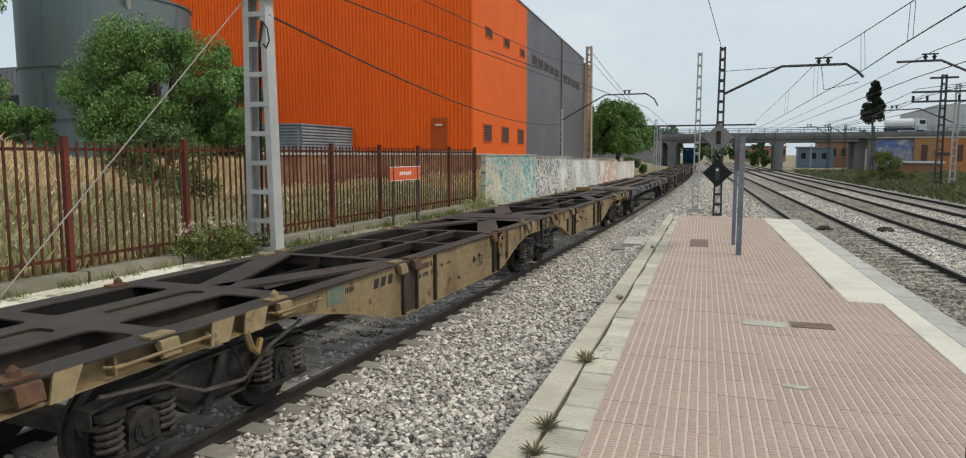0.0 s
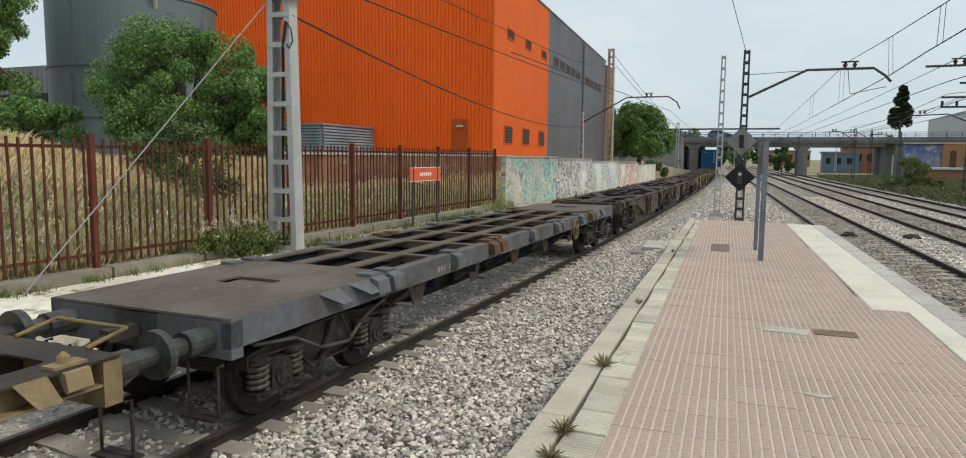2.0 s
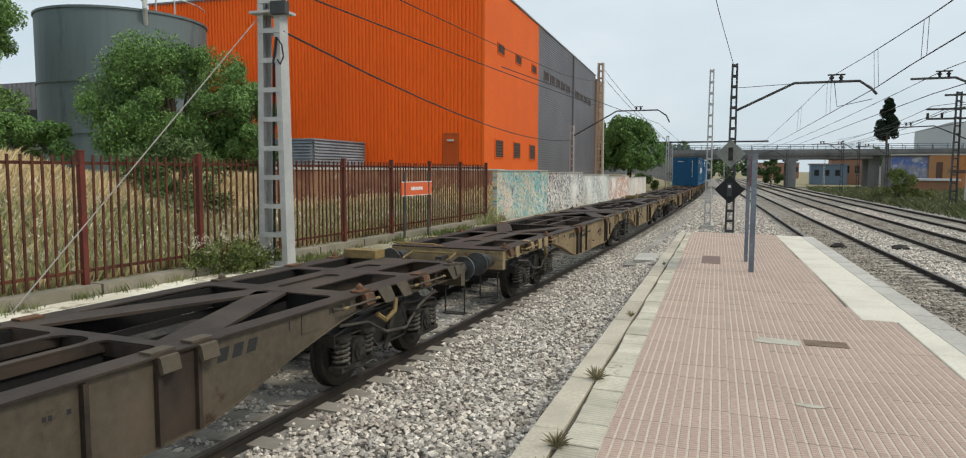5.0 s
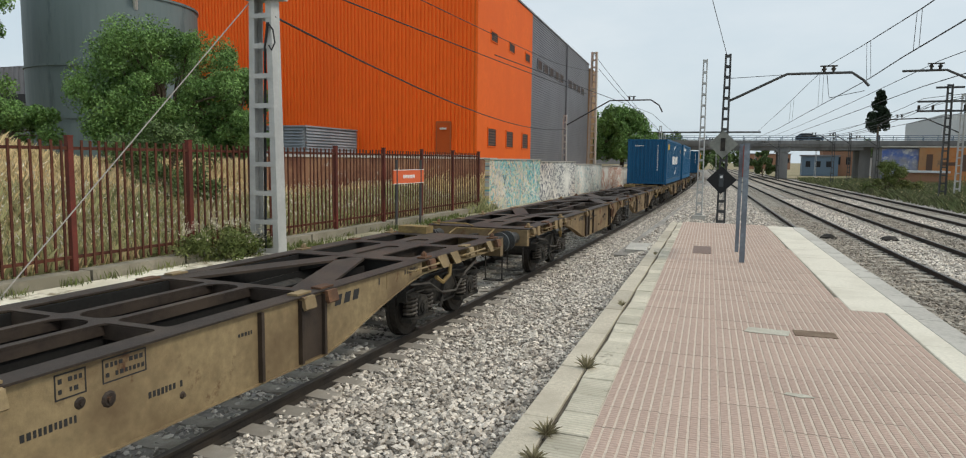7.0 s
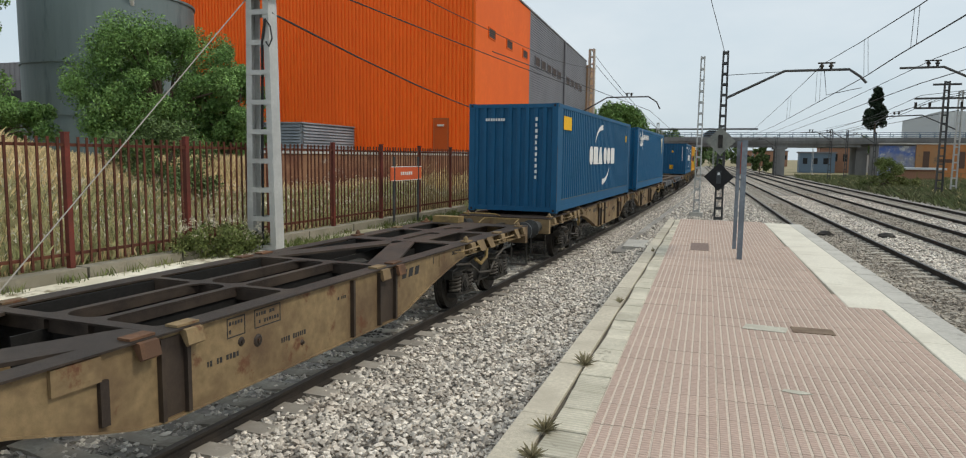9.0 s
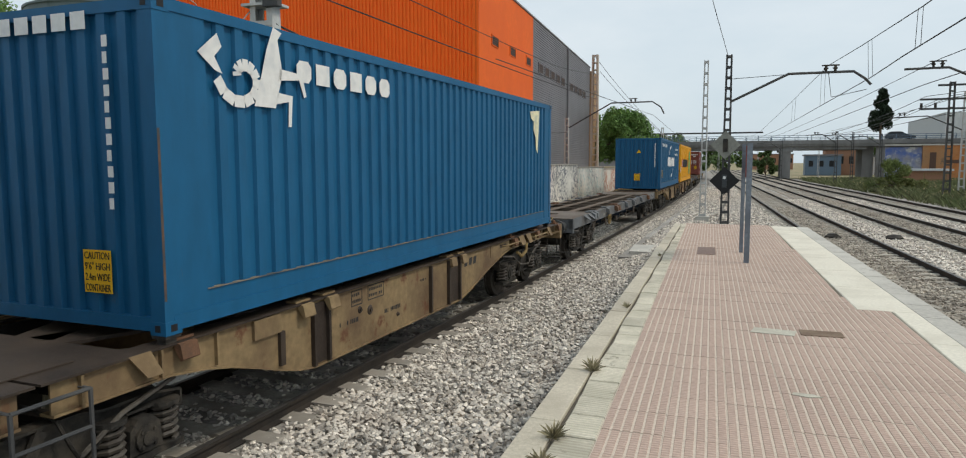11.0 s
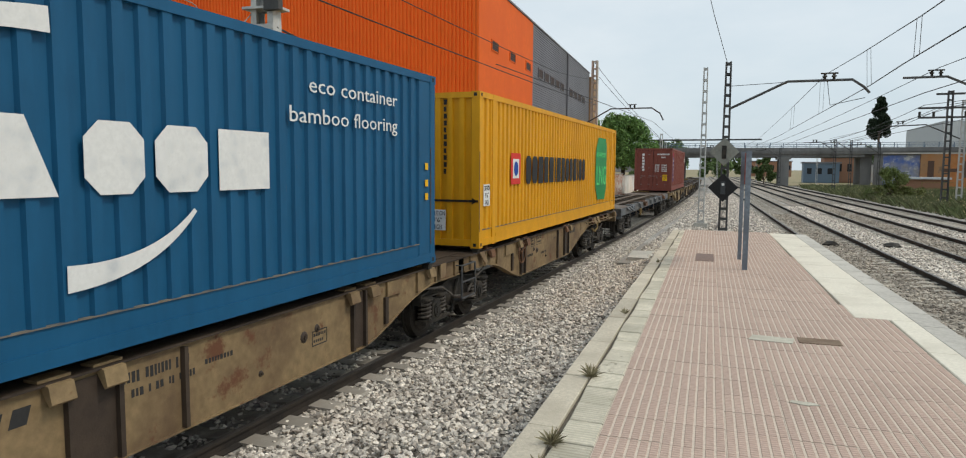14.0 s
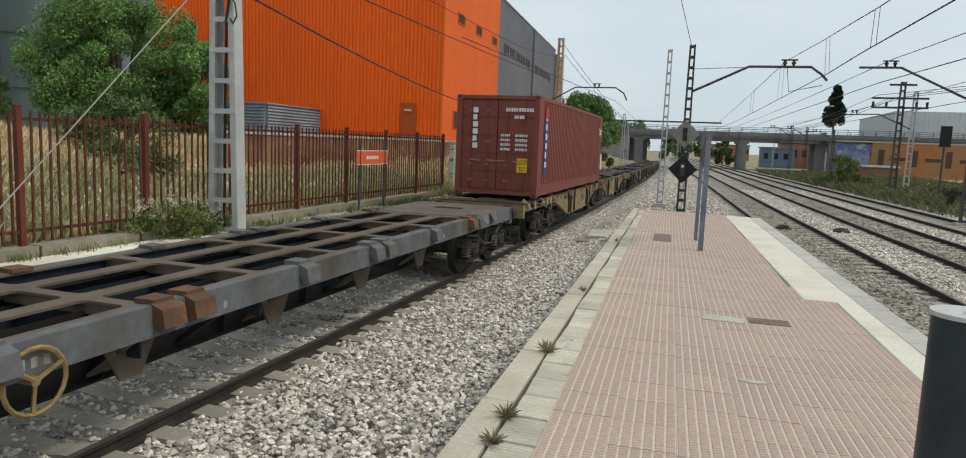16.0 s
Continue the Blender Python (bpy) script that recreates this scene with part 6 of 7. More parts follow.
# louvred plant box beside the hall
plant = thing("plant_enclosure", pose(-24.55, 34.0, 1.4, 0, 0, 4), "grey louvred metal plant enclosure", "plant enclosure")
part("casing", boxes((-4.0, -0.05, 0.05, 8.6, 0.0, 2.1)), LOUVRE, plant)
for i in range(11):
    z = 0.1 + i * 0.18
    bm = bmesh.new()
    prism(bm, [(-0.05, z + 0.16), (0.07, z), (0.07, z + 0.025), (-0.03, z + 0.17)], "y", 0.1, 8.5)
    part("slat", bm, LOUVRE, plant)
    bm = bmesh.new()
    prism(bm, [(0.05, z + 0.16), (-0.07, z), (-0.07, z + 0.025), (0.03, z + 0.17)], "x", -3.95, -0.08)
    part("slat", bm, LOUVRE, plant)
part("lid", boxes((-4.1, 0.1, -0.1, 8.7, 2.1, 2.18)), LOUVRE, plant)

# round tank behind the trees
tank = thing("storage_tank", pose(-34.75, 30.1, 1.2), "tall grey-green cylindrical storage tank", "tank")
part("shell", rod(bmesh.new(), (0, 0, 0), (0, 0, 9.0), 4.46, 72), TANK, tank)
for z in (5.1, 2.4, 8.88):
    part("hoop", rod(bmesh.new(), (0, 0, z), (0, 0, z + 0.12), 4.53, 72), TANK, tank)
for k, ang in enumerate((-20, -6)):
    a = radians(ang)
    part("rim_post", rod(bmesh.new(), (4.4 * math.cos(a), 4.4 * math.sin(a), 9.0), (4.4 * math.cos(a), 4.4 * math.sin(a), 9.9), 0.04, 6), GALV, tank)
part("rim_rail", chain(bmesh.new(), [(4.4 * math.cos(radians(d)), 4.4 * math.sin(radians(d)), 9.9) for d in range(-34, 40, 8)], 0.035, 6), GALV, tank)
part("pipe", rod(bmesh.new(), (-4.55, -0.9, 0), (-4.55, -0.9, 9.4), 0.07, 8), GALV, tank)
for z in range(1, 9):
    part("pipe_clip", boxes((-4.63, -4.42, -0.98, -0.82, z, z + 0.08)), GALV, tank)
part("vent_pipe", chain(bmesh.new(), [(3.9, -2.0, 8.2), (4.2, -2.3, 9.0), (4.1, -2.2, 9.5), (3.6, -1.9, 9.6)], 0.12, 8), GALV, tank, "pale bent vent pipe")

# low painted wall on the bank behind the fence
bank_wall = thing("bank_wall", None, "low dark wall with spray paint behind the fence", "wall", kind="structure")
BANK = mat("dark_red_spray_paint_wall", (0.17, 0.075, 0.045), (0.30, 0.16, 0.09), 0.52, 0.7, 4, 0.9, bump=0.2, spread=0.25, soil=(0.45, 0.42, 0.36), soil_scale=1.1, soil_at=0.62)
part("wall_panel", boxes((-15.2, -14.95, 18.5, 40.4, -0.6, 1.75)), BANK, bank_wall)
part("coping", boxes((-15.25, -14.9, 18.5, 40.4, 1.75, 1.83)), CONCRETE, bank_wall)

# far grey shed on the left
shed = thing("grey_shed", pose(-78, 52, 1.5), "far grey ribbed shed behind the tank", "building")
part("wall", wave_wall(ribs(50, 0.8, 0.1), 0, 9.5, lambda a, o, z: (a - 25, -o, z)), GREY_CLAD, shed)
part("roof", boxes((-25, 25, 0.1, 20, 9.4, 9.6)), GREY_CLAD, shed)
part("window_band", boxes((-6, 8, -0.1, 0.0, 5.6, 6.6)), DARK, shed)

# ---- masts and wires ----


def lattice_mast(x, y, z0, z1, w0, w1, step, material, label, depth=0.26, turn=0.0, leg=0.1):
    """Two channel legs joined by flat battens."""
    m = thing("catenary_mast", pose(x, y, z0, 0, 0, turn), label, "mast", "catenary masts")
    h = z1 - z0
    for s in (-1, 1):
        bm, d = bmesh.new(), depth / 2
        prof = [(0, -d), (0, d), (-leg, d), (-leg, d - 0.016), (-0.016, d - 0.016), (-0.016, 0.016 - d), (-leg, 0.016 - d), (-leg, -d)]
        lo = [bm.verts.new((s * (w0 / 2 + a), b, 0)) for a, b in prof]
        hi = [bm.verts.new((s * (w1 / 2 + a), b, h)) for a, b in prof]
        for i in range(8):
            bm.faces.new((lo[i], lo[(i + 1) % 8], hi[(i + 1) % 8], hi[i]))
        bm.faces.new(hi)
        bmesh.ops.recalc_face_normals(bm, faces=bm.faces[:])
        part("leg", bm, material, m)
    part("foot", boxes((-w0 / 2 - 0.15, w0 / 2 + 0.15, -depth / 2 - 0.12, depth / 2 + 0.12, -0.6, 0.02)), CONCRETE, m)
    n = int(h / step)
    for i in range(n + 1):
        z = 0.08 + (h - 0.16) * i / n
        w = w0 + (w1 - w0) * z / h
        for e in (-1, 1):
            part("batten", boxes((-w / 2 + 0.01, w / 2 - 0.01, e * (depth / 2 + 0.008) - 0.006, e * (depth / 2 + 0.008) + 0.006, z - 0.05, z + 0.05)), material, m)
    return m


mast = lattice_mast(-9.55, 11.9, -0.3, 8.3, 0.70, 0.40, 0.58, GALV, "pale galvanised lattice mast beside the fence", 0.3, 4, 0.13)
part("conduit", chain(bmesh.new(), [(-0.08, 0.0, 0.05), (-0.06, 0.02, 1.4), (-0.02, -0.02, 2.6), (0.0, 0.0, 3.7), (0.12, -0.16, 4.3), (0.22, -0.2, 4.75)], 0.028, 6), CABLE, mast, "black cable conduit")
part("loop_cable", chain(bmesh.new(), [(0.22, -0.2, 4.75), (0.34, -0.2, 4.6), (0.38, -0.2, 4.35), (0.3, -0.2, 4.2), (0.22, -0.18, 4.3)], 0.016, 6), CABLE, mast)
part("cap_plate", boxes((-0.4, 0.4, -0.25, 0.25, 5.25, 5.3)), GALV, mast)
part("insulator_bracket", boxes((0.15, 0.5, -0.3, -0.15, 5.2, 5.45)), STEEL_DARK, mast)
GUY_FOOT = (-9.7, 6.31, -0.3)
wire = bmesh.new()
rod(wire, (-9.8, 11.88, 5.0), GUY_FOOT, 0.011, 6)
tagged(part("guy_wire", wire, ROPE), "taut pale guy wire from the mast to the ground", "wire")

mid = lattice_mast(-1.2, 29.8, -0.76, 6.05, 0.36, 0.24, 0.42, STEEL_DARK, "dark lattice mast beyond the platform end", 0.2, 0, 0.07)


def cantilever(parent, pts, ins_at, material=STEEL_DARK):
    a = part("arm", chain(bmesh.new(), pts, 0.05, 8), material, parent, "bent steel cantilever arm")
    bm = bmesh.new()
    x, y, z = ins_at
    for s in (-0.16, 0.16):
        rod(bm, (x + s, y, z), (x + s, y, z + 0.2), 0.05, 8)
        rod(bm, (x + s, y, z + 0.08), (x + s, y, z + 0.14), 0.085, 8)
    box(bm, x - 0.3, x + 0.3, y - 0.04, y + 0.04, z + 0.2, z + 0.25)
    part("insulator", bm, BOGIE, a)
    return a


cantilever(mid, [(0.1, 0, 4.95), (2.2, 0, 5.95), (4.45, 0, 5.94), (4.85, 0, 5.65), (5.05, 0, 5.42)], (3.66, 0, 5.98))
bm = bmesh.new()
rod(bm, (0.1, 0, 5.85), (3.6, 0, 5.98), 0.012, 5)
chain(bm, [(3.6, 0, 5.9), (3.72, 0, 5.0), (4.9, 0, 5.25)], 0.014, 5)
part("stay_wire", bm, CABLE, mid)
lattice_mast(-2.33, 33.6, -0.76, 6.4, 0.30, 0.2, 0.5, GALV, "slim pale lattice mast beyond the platform end", 0.16, 0, 0.05)

# warning diamonds on the dark mast
DIAMOND_G = mat("faded_grey_board", (0.20, 0.205, 0.18), (0.26, 0.26, 0.23), 0.5, 3, 20, 0.7, bump=0.05)
for z, material, label in ((2.46, DIAMOND_G, "faded grey diamond signal board on the mast"), (1.02, BLACK_INK, "black diamond signal board on the mast")):
    d = thing("signal_board", pose(-1.24, 29.62, z), label, "sign")
    bm = bmesh.new()
    prism(bm, [(-0.58, 0), (0, -0.57), (0.58, 0), (0, 0.57)], "y", -0.02, 0.02)
    part("board", bm, material, d)
    part("lamp_box", boxes((-0.09, 0.09, -0.06, -0.02, -0.27, 0.25)), BOGIE if material is DIAMOND_G else mat("lamp_panel", (0.06, 0.065, 0.07), bump=0.0), d)
    if material is not DIAMOND_G:
        part("lens", boxes((-0.05, 0.05, -0.07, -0.06, 0.08, 0.18)), WHITE_INK, d)

# twin thin posts at the end of the platform
posts = thing("twin_post", pose(-0.2, 13.7, 0), "pair of slim grey steel posts on the platform", "post")
POST_GREY = mat("post_grey_paint", (0.2, 0.235, 0.27), (0.15, 0.17, 0.2), 0.5, 2, 20, 0.5, 0.1, bump=0.05)
part("post", boxes((0.02, 0.11, -0.88, -0.79, 0, 2.08)), POST_GREY, posts)
part("post", boxes((-0.09, -0.02, 0.6, 0.67, 0, 2.1)), POST_GREY, posts)
part("sign_plate", boxes((0.0, 0.02, -0.85, 0.65, 1.5, 2.04)), mat("sign_edge", (0.3, 0.1, 0.08), bump=0.0), posts, "name board seen edge-on")

bollard = thing("bollard", pose(0.80, 2.56, 0), "dark blue-grey round steel post with a flat cap", "post")
BOLLARD = mat("bollard_paint", (0.022, 0.032, 0.038), (0.03, 0.042, 0.05), 0.5, 3, 20, 0.45, bump=0.05)
part("tube", rod(bmesh.new(), (0, 0, 0), (0, 0, 1.26), 0.105, 36), BOLLARD, bollard)
part("cap", rod(bmesh.new(), (0, 0, 1.26), (0, 0, 1.275), 0.112, 36), GALV, bollard)
part("knob", rod(bmesh.new(), (0, -0.02, 1.275), (0, -0.02, 1.295), 0.02, 12, 0.016), WHITE_INK, bollard)

# left-hand gantry arm and tall mast far along the wall
far_l = lattice_mast(-13.0, 58.5, -0.6, 10.8, 0.75, 0.5, 0.6, mat("concrete_mast", (0.42, 0.38, 0.32), spread=0.15), "tall pale lattice mast behind the wall", 0.4, 0, 0.14)
far_arm = lattice_mast(-13.7, 52.0, -0.9, 5.2, 0.42, 0.3, 0.5, GALV, "grey lattice mast with a bent arm", 0.2, 0, 0.07)
cantilever(far_arm, [(0.1, 0, 5.3), (3.4, 0, 7.1), (6.4, 0, 7.1), (7.0, 0, 6.7), (7.25, 0, 6.2)], (5.0, 0, 7.15))
for x, y, h in ((-9.8, 78, 5.6), (-11.5, 96, 5.4)):
    lattice_mast(x, y, -0.9, h, 0.4, 0.28, 0.6, GALV, "grey lattice mast beside the train", 0.2, 0, 0.07)

# ---- overhead wires ----


def cable(name, pts, r, label, sag=0.0, material=CABLE):
    bm = bmesh.new()
    for a, b in zip(pts, pts[1:]):
        n = 10 if sag else 1
        seq = [tuple(a[k] + (b[k] - a[k]) * i / n - (sag * 4 * (i / n) * (1 - i / n) if k == 2 else 0) for k in range(3)) for i in range(n + 1)]
        chain(bm, seq, r, 5)
    return tagged(part(name, bm, material), label, "wire")


cable("contact_wire", [(5.0, -12, 4.75), (3.94, 16.9, 4.75), (3.75, 23.0, 4.77), (3.84, 29.8, 4.93), (1.74, 67.5, 4.75), (-2.5, 118, 4.5), (-6, 180, 4.4)], 0.018, "overhead contact wire above the siding")
MESSENGER = [(4.95, -12, 6.0), (3.94, 15.2, 5.52), (3.82, 21.2, 5.76), (3.73, 31.8, 6.42), (3.23, 40.7, 6.77), (1.9, 66, 6.3), (0.09, 97, 5.7), (-2.0, 118, 5.4)]
CONTACT = [(3.94, 16.9, 4.75), (3.75, 23.0, 4.77), (3.84, 29.8, 4.93), (1.74, 67.5, 4.75)]
cable("messenger_wire", MESSENGER, 0.016, "overhead messenger wire above the siding")


def along(pts, y):
    """The point of a wire at y."""
    for a, b in zip(pts, pts[1:]):
        if a[1] <= y <= b[1]:
            u = (y - a[1]) / (b[1] - a[1])
            return tuple(a[k] + (b[k] - a[k]) * u for k in range(3))


for y in (21.1, 21.7, 29.4, 30.3, 41.5, 43.0, 56.0, 58.0):
    cable("dropper", [along(MESSENGER, y), along(CONTACT, y)], 0.008, "thin vertical dropper wire")
cable("overhead_wire", [(-1.25, 29.8, 6.0), (-1.59, 26, 7.15), (-2.1, 20, 9.2)], 0.012, "thin wire rising from the mast")
cable("feeder_cable", [(-9.3, 11.9, 4.6), (-13.7, 52, 4.1)], 0.022, "black cable strung along the fence", 0.75)
cable("feeder_cable", [(-9.4, 3.0, 5.6), (-9.6, 40, 5.7), (-13.0, 58.5, 7.4)], 0.018, "black cable strung along the line", 0.1)
cable("feeder_cable", [(-9.4, 3.0, 6.5), (-9.6, 34, 6.6), (-12.6, 58.5, 9.2)], 0.014, "thin cable strung along the line", 0.1)
cable("feeder_cable", [(-13.0, 58.5, 10.6), (-10.2, 78, 5.4), (-11.5, 96, 5.2), (-14, 126, 5.4)], 0.02, "cable dropping along the masts", 0.3)
cable("feeder_cable", [(-12.6, 58.5, 9.4), (-9.9, 78, 5.0), (-11.2, 96, 4.8)], 0.02, "cable dropping along the masts", 0.3)
cable("contact_wire", [(-7.5, 20, 4.9), (-7.6, 55, 5.4), (-9.5, 100, 4.6), (-14, 170, 4.6)], 0.016, "contact wire above the freight track")

# ---- road bridge ----
bridge = thing("road_bridge", None, "grey concrete road bridge over the tracks with blue railings", "bridge")
BY = 125.0
part("deck", boxes((-230, 260, BY, BY + 10, 4.35, 5.25)), BRIDGE, bridge, "stained concrete deck")
for i in range(10):
    part("girder", boxes((-14.5, 16.0, BY + 0.25 + i * 1.0, BY + 0.75 + i * 1.0, 3.85, 4.35)), BRIDGE, bridge)
part("edge_beam", boxes((-230, 260, BY - 0.25, BY - 0.002, 4.75, 5.4)), BRIDGE, bridge)
part("shadow_ledge", boxes((-230, 260, BY - 0.12, BY - 0.003, 4.4, 4.74)), BRIDGE, bridge)
for yb in (BY + 0.1, BY + 9.8):
    for i in range(51):
        x = -30 + 2.0 * i
        part("railing_post", boxes((x - 0.05, x + 0.05, yb - 0.05, yb + 0.05, 5.25, 6.2)), BLUE_RAIL, bridge)
    for z in (5.55, 5.85, 6.14):
        part("railing_bar", boxes((-30, 70, yb - 0.03, yb + 0.03, z, z + 0.07)), BLUE_RAIL, bridge)
for x0, x1 in ((-13.6, -12.2), (3.4, 5.0)):
    for yy in (BY + 0.6, BY + 4.6, BY + 8.4):
        part("pier", boxes((x0, x1, yy - 0.5, yy + 0.5, -1.2, 3.55)), BRIDGE, bridge)
    part("cap_beam", boxes((x0 - 0.3, x1 + 0.3, BY, BY + 9.6, 3.5, 3.85)), BRIDGE, bridge)
BRIDGE_TAG = mat("abutment_with_spray_paint", (0.26, 0.255, 0.245), (0.34, 0.33, 0.32), 0.5, 0.3, 3, 0.9, bump=0.2, spread=0.15, soil=(0.06, 0.06, 0.07), soil_scale=0.55, soil_at=0.56)
part("abutment", boxes((-230, -14.6, BY + 0.3, BY + 9.5, -1.2, 4.35)), BRIDGE_TAG, bridge, "abutment with dark spray paint")
part("abutment", boxes((15.6, 17.2, BY + 1.5, BY + 9.5, -1.2, 4.35)), BRIDGE, bridge)
part("wing_wall", boxes((17.4, 260, BY + 0.5, BY + 1.0, -1.2, 4.35)), BRIDGE, bridge)

TAGS_BLUE = mat("blue_spray_paint_wall", (0.30, 0.30, 0.33), (0.10, 0.16, 0.42), 0.5, 0.45, 2, 0.9, bump=0.1, spread=0.25, soil=(0.5, 0.5, 0.5), soil_scale=0.8, soil_at=0.55)
BRICK_WALL = mat("orange_painted_wall", (0.42, 0.17, 0.06), (0.36, 0.2, 0.1), 0.52, 0.25, 2, 0.9, bump=0.1, spread=0.15, soil=(0.12, 0.1, 0.08), soil_scale=0.5, soil_at=0.6)
mural = thing("painted_retaining_wall", None, "orange and blue spray-painted retaining wall", "wall", kind="structure")
part("blue_panel", boxes((17.6, 22.3, 118.0, 118.4, -1.2, 4.0)), TAGS_BLUE, mural)
part("orange_panel", boxes((22.3, 64, 117.6, 118.4, -1.2, 4.2)), BRICK_WALL, mural)
for i in range(9):
    part("dark_arch", boxes((23.2 + 4.4 * i, 24.0 + 4.4 * i, 117.55, 117.6, 0.8, 3.2)), SHUTTER, mural)
    part("painted_bar", boxes((25.0 + 4.4 * i, 27.0 + 4.4 * i, 117.56, 117.6, 1.6, 2.1)), SHUTTER, mural)
part("coping", boxes((17.5, 64, 117.5, 118.5, 4.2, 4.4)), CONCRETE, mural)

FAR_WHITE = mat("far_white_cladding", (0.55, 0.57, 0.58), (0.48, 0.5, 0.52), 0.5, 0.1, 1, 0.6, bump=0.0, spread=0.06)
far_hall = thing("white_warehouse", pose(46.5, 220, -1), "far pale grey warehouse beyond the bridge", "building")
part("wall", wave_wall(ribs(70, 1.2, 0.1), 0, 16.0, lambda a, o, z: (a, -o, z)), FAR_WHITE, far_hall)
part("side", boxes((0.0, 0.2, 0.1, 50, 0, 16.0)), mat("far_grey_cladding", (0.42, 0.44, 0.46), spread=0.05, bump=0.0), far_hall)
part("roof", boxes((0, 70, 0.1, 50, 15.9, 16.2)), FAR_WHITE, far_hall)

FAR_BRICK = mat("far_brick", (0.30, 0.16, 0.1), spread=0.2, bump=0.0)
for x, y, w, d, h, material, lab in ((9.5, 165, 7, 6, 4.2, BLUE_RAIL, "far blue shed beyond the bridge"), (14.0, 172, 9, 8, 5.5, FAR_BRICK, "far brown brick house"), (24, 178, 10, 8, 4.0, FAR_WHITE, "far pale low house"), (-3, 300, 16, 10, 6.0, FAR_BRICK, "far brick block at the end of the tracks")):
    b = thing("far_house", pose(x, y, -1), lab, "building", "houses beyond the bridge")
    part("wall", boxes((0, w, 0, d, 0, h)), material, b)
    part("roof", boxes((-0.3, w + 0.3, -0.3, d + 0.3, h, h + 0.3)), GREY_CLAD, b)
    for i in range(int(w / 2)):
        part("window", boxes((0.7 + 2 * i, 1.6 + 2 * i, -0.04, 0.02, h * 0.45, h * 0.75)), DARK, b)

# small hut with a pale roof beside the mural
hut = thing("low_hut", pose(17.0, 100, -1.0), "low hut with a pale sheet roof", "hut")
part("wall", boxes((0, 5, 0, 3, 0, 1.7)), FAR_BRICK, hut)
part("roof", boxes((-0.3, 5.3, -0.4, 3.4, 1.7, 1.95)), FAR_WHITE, hut)

# ---- right-hand masts, arms and wires ----
rm = lattice_mast(13.0, 60, -0.9, 7.6, 0.5, 0.36, 0.6, STEEL_DARK, "tall lattice mast with cross arms", 0.3, 0, 0.08)
for z in (7.2, 6.5, 8.2):
    part("cross_arm", boxes((-2.0 if z < 8 else -0.9, 1.8 if z < 8 else 0.9, -0.06, 0.06, z, z + 0.14)), STEEL_DARK, rm)
for x in (-1.9, -1.0, 1.0, 1.7):
    part("insulator", rod(bmesh.new(), (x, 0, 6.65), (x, 0, 7.0), 0.09, 8), BOGIE, rm)
rm2 = lattice_mast(15.3, 66, -0.9, 7.4, 0.45, 0.34, 0.6, GALV, "grey lattice mast among the sidings", 0.25, 0, 0.08)
cantilever(rm2, [(-0.1, 0, 5.2), (-2.6, 0, 6.4), (-5.2, 0, 6.3), (-6.0, 0, 5.8)], (-4.4, 0, 6.45))
rm3 = lattice_mast(10.2, 34.0, -0.8, 6.9, 0.4, 0.3, 0.5, STEEL_DARK, "dark lattice mast at the outer siding", 0.22, 0, 0.08)
cantilever(rm3, [(-0.1, 0, 5.0), (-3.0, 0, 6.45), (-4.6, 0, 6.45)], (-3.4, 0, 6.5))
for x, y, h in ((8.6, 92, 5.4), (11.2, 100, 5.6), (3.2, 112, 5.0), (-3.8, 104, 5.2), (13.8, 96, 5.2)):
    m = lattice_mast(x, y, -0.9, h, 0.35, 0.26, 0.7, STEEL_DARK, "distant lattice mast before the bridge", 0.2, 0, 0.07)
    cantilever(m, [(-0.1, 0, h - 0.4), (-1.6, 0, h + 0.6), (-3.4, 0, h + 0.5)], (-2.2, 0, h + 0.62))
for x, y in ((0, 150), (6, 155), (-8, 160), (11, 150), (2.5, 175)):
    lattice_mast(x, y, -1, 5.2, 0.35, 0.26, 0.8, GALV, "distant lattice mast behind the bridge", 0.2, 0, 0.07)
part("gantry_beam", boxes((-16.0, 0.5, 96.9, 97.1, 5.55, 5.75)), STEEL_DARK, thing("gantry", None, "thin steel gantry beam across the tracks", "gantry"))
sig = thing("railway_signal", pose(15.6, 58, 2.4), "black signal head on a slim post", "signal")
part("head", boxes((-0.35, 0.35, -0.1, 0.1, 0.4, 1.9)), BLACK_INK, sig)
part("post", rod(bmesh.new(), (0, 0.1, -3.4), (0, 0.1, 0.6), 0.07, 8), STEEL_DARK, sig)
for k in range(3):
    cable("feeder_cable", [(13.0 + 0.8 * (k - 2), 60, 6.6 - 0.25 * (k % 2)), (24 + 3 * k, 26, 7.8 + 0.5 * k)], 0.02, "sagging black feeder cable", 0.5)
    cable("feeder_cable", [(13.0 + 0.8 * (k - 2), 60, 6.6 - 0.25 * (k % 2)), (7 + 1.5 * k, 110, 5.6)], 0.022, "sagging black feeder cable", 0.6)
cable("contact_wire", [(9.6, -5, 4.8), (6.2, 33, 4.9), (1.0, 118, 4.4)], 0.018, "overhead contact wire above the second siding")
cable("messenger_wire", [(9.8, -5, 6.6), (6.7, 33, 5.9), (0.4, 118, 5.2)], 0.016, "overhead messenger wire above the second siding", 0.3)
cable("contact_wire", [(13.4, 10, 4.8), (8.0, 92, 4.6)], 0.018, "overhead contact wire above the outer siding")
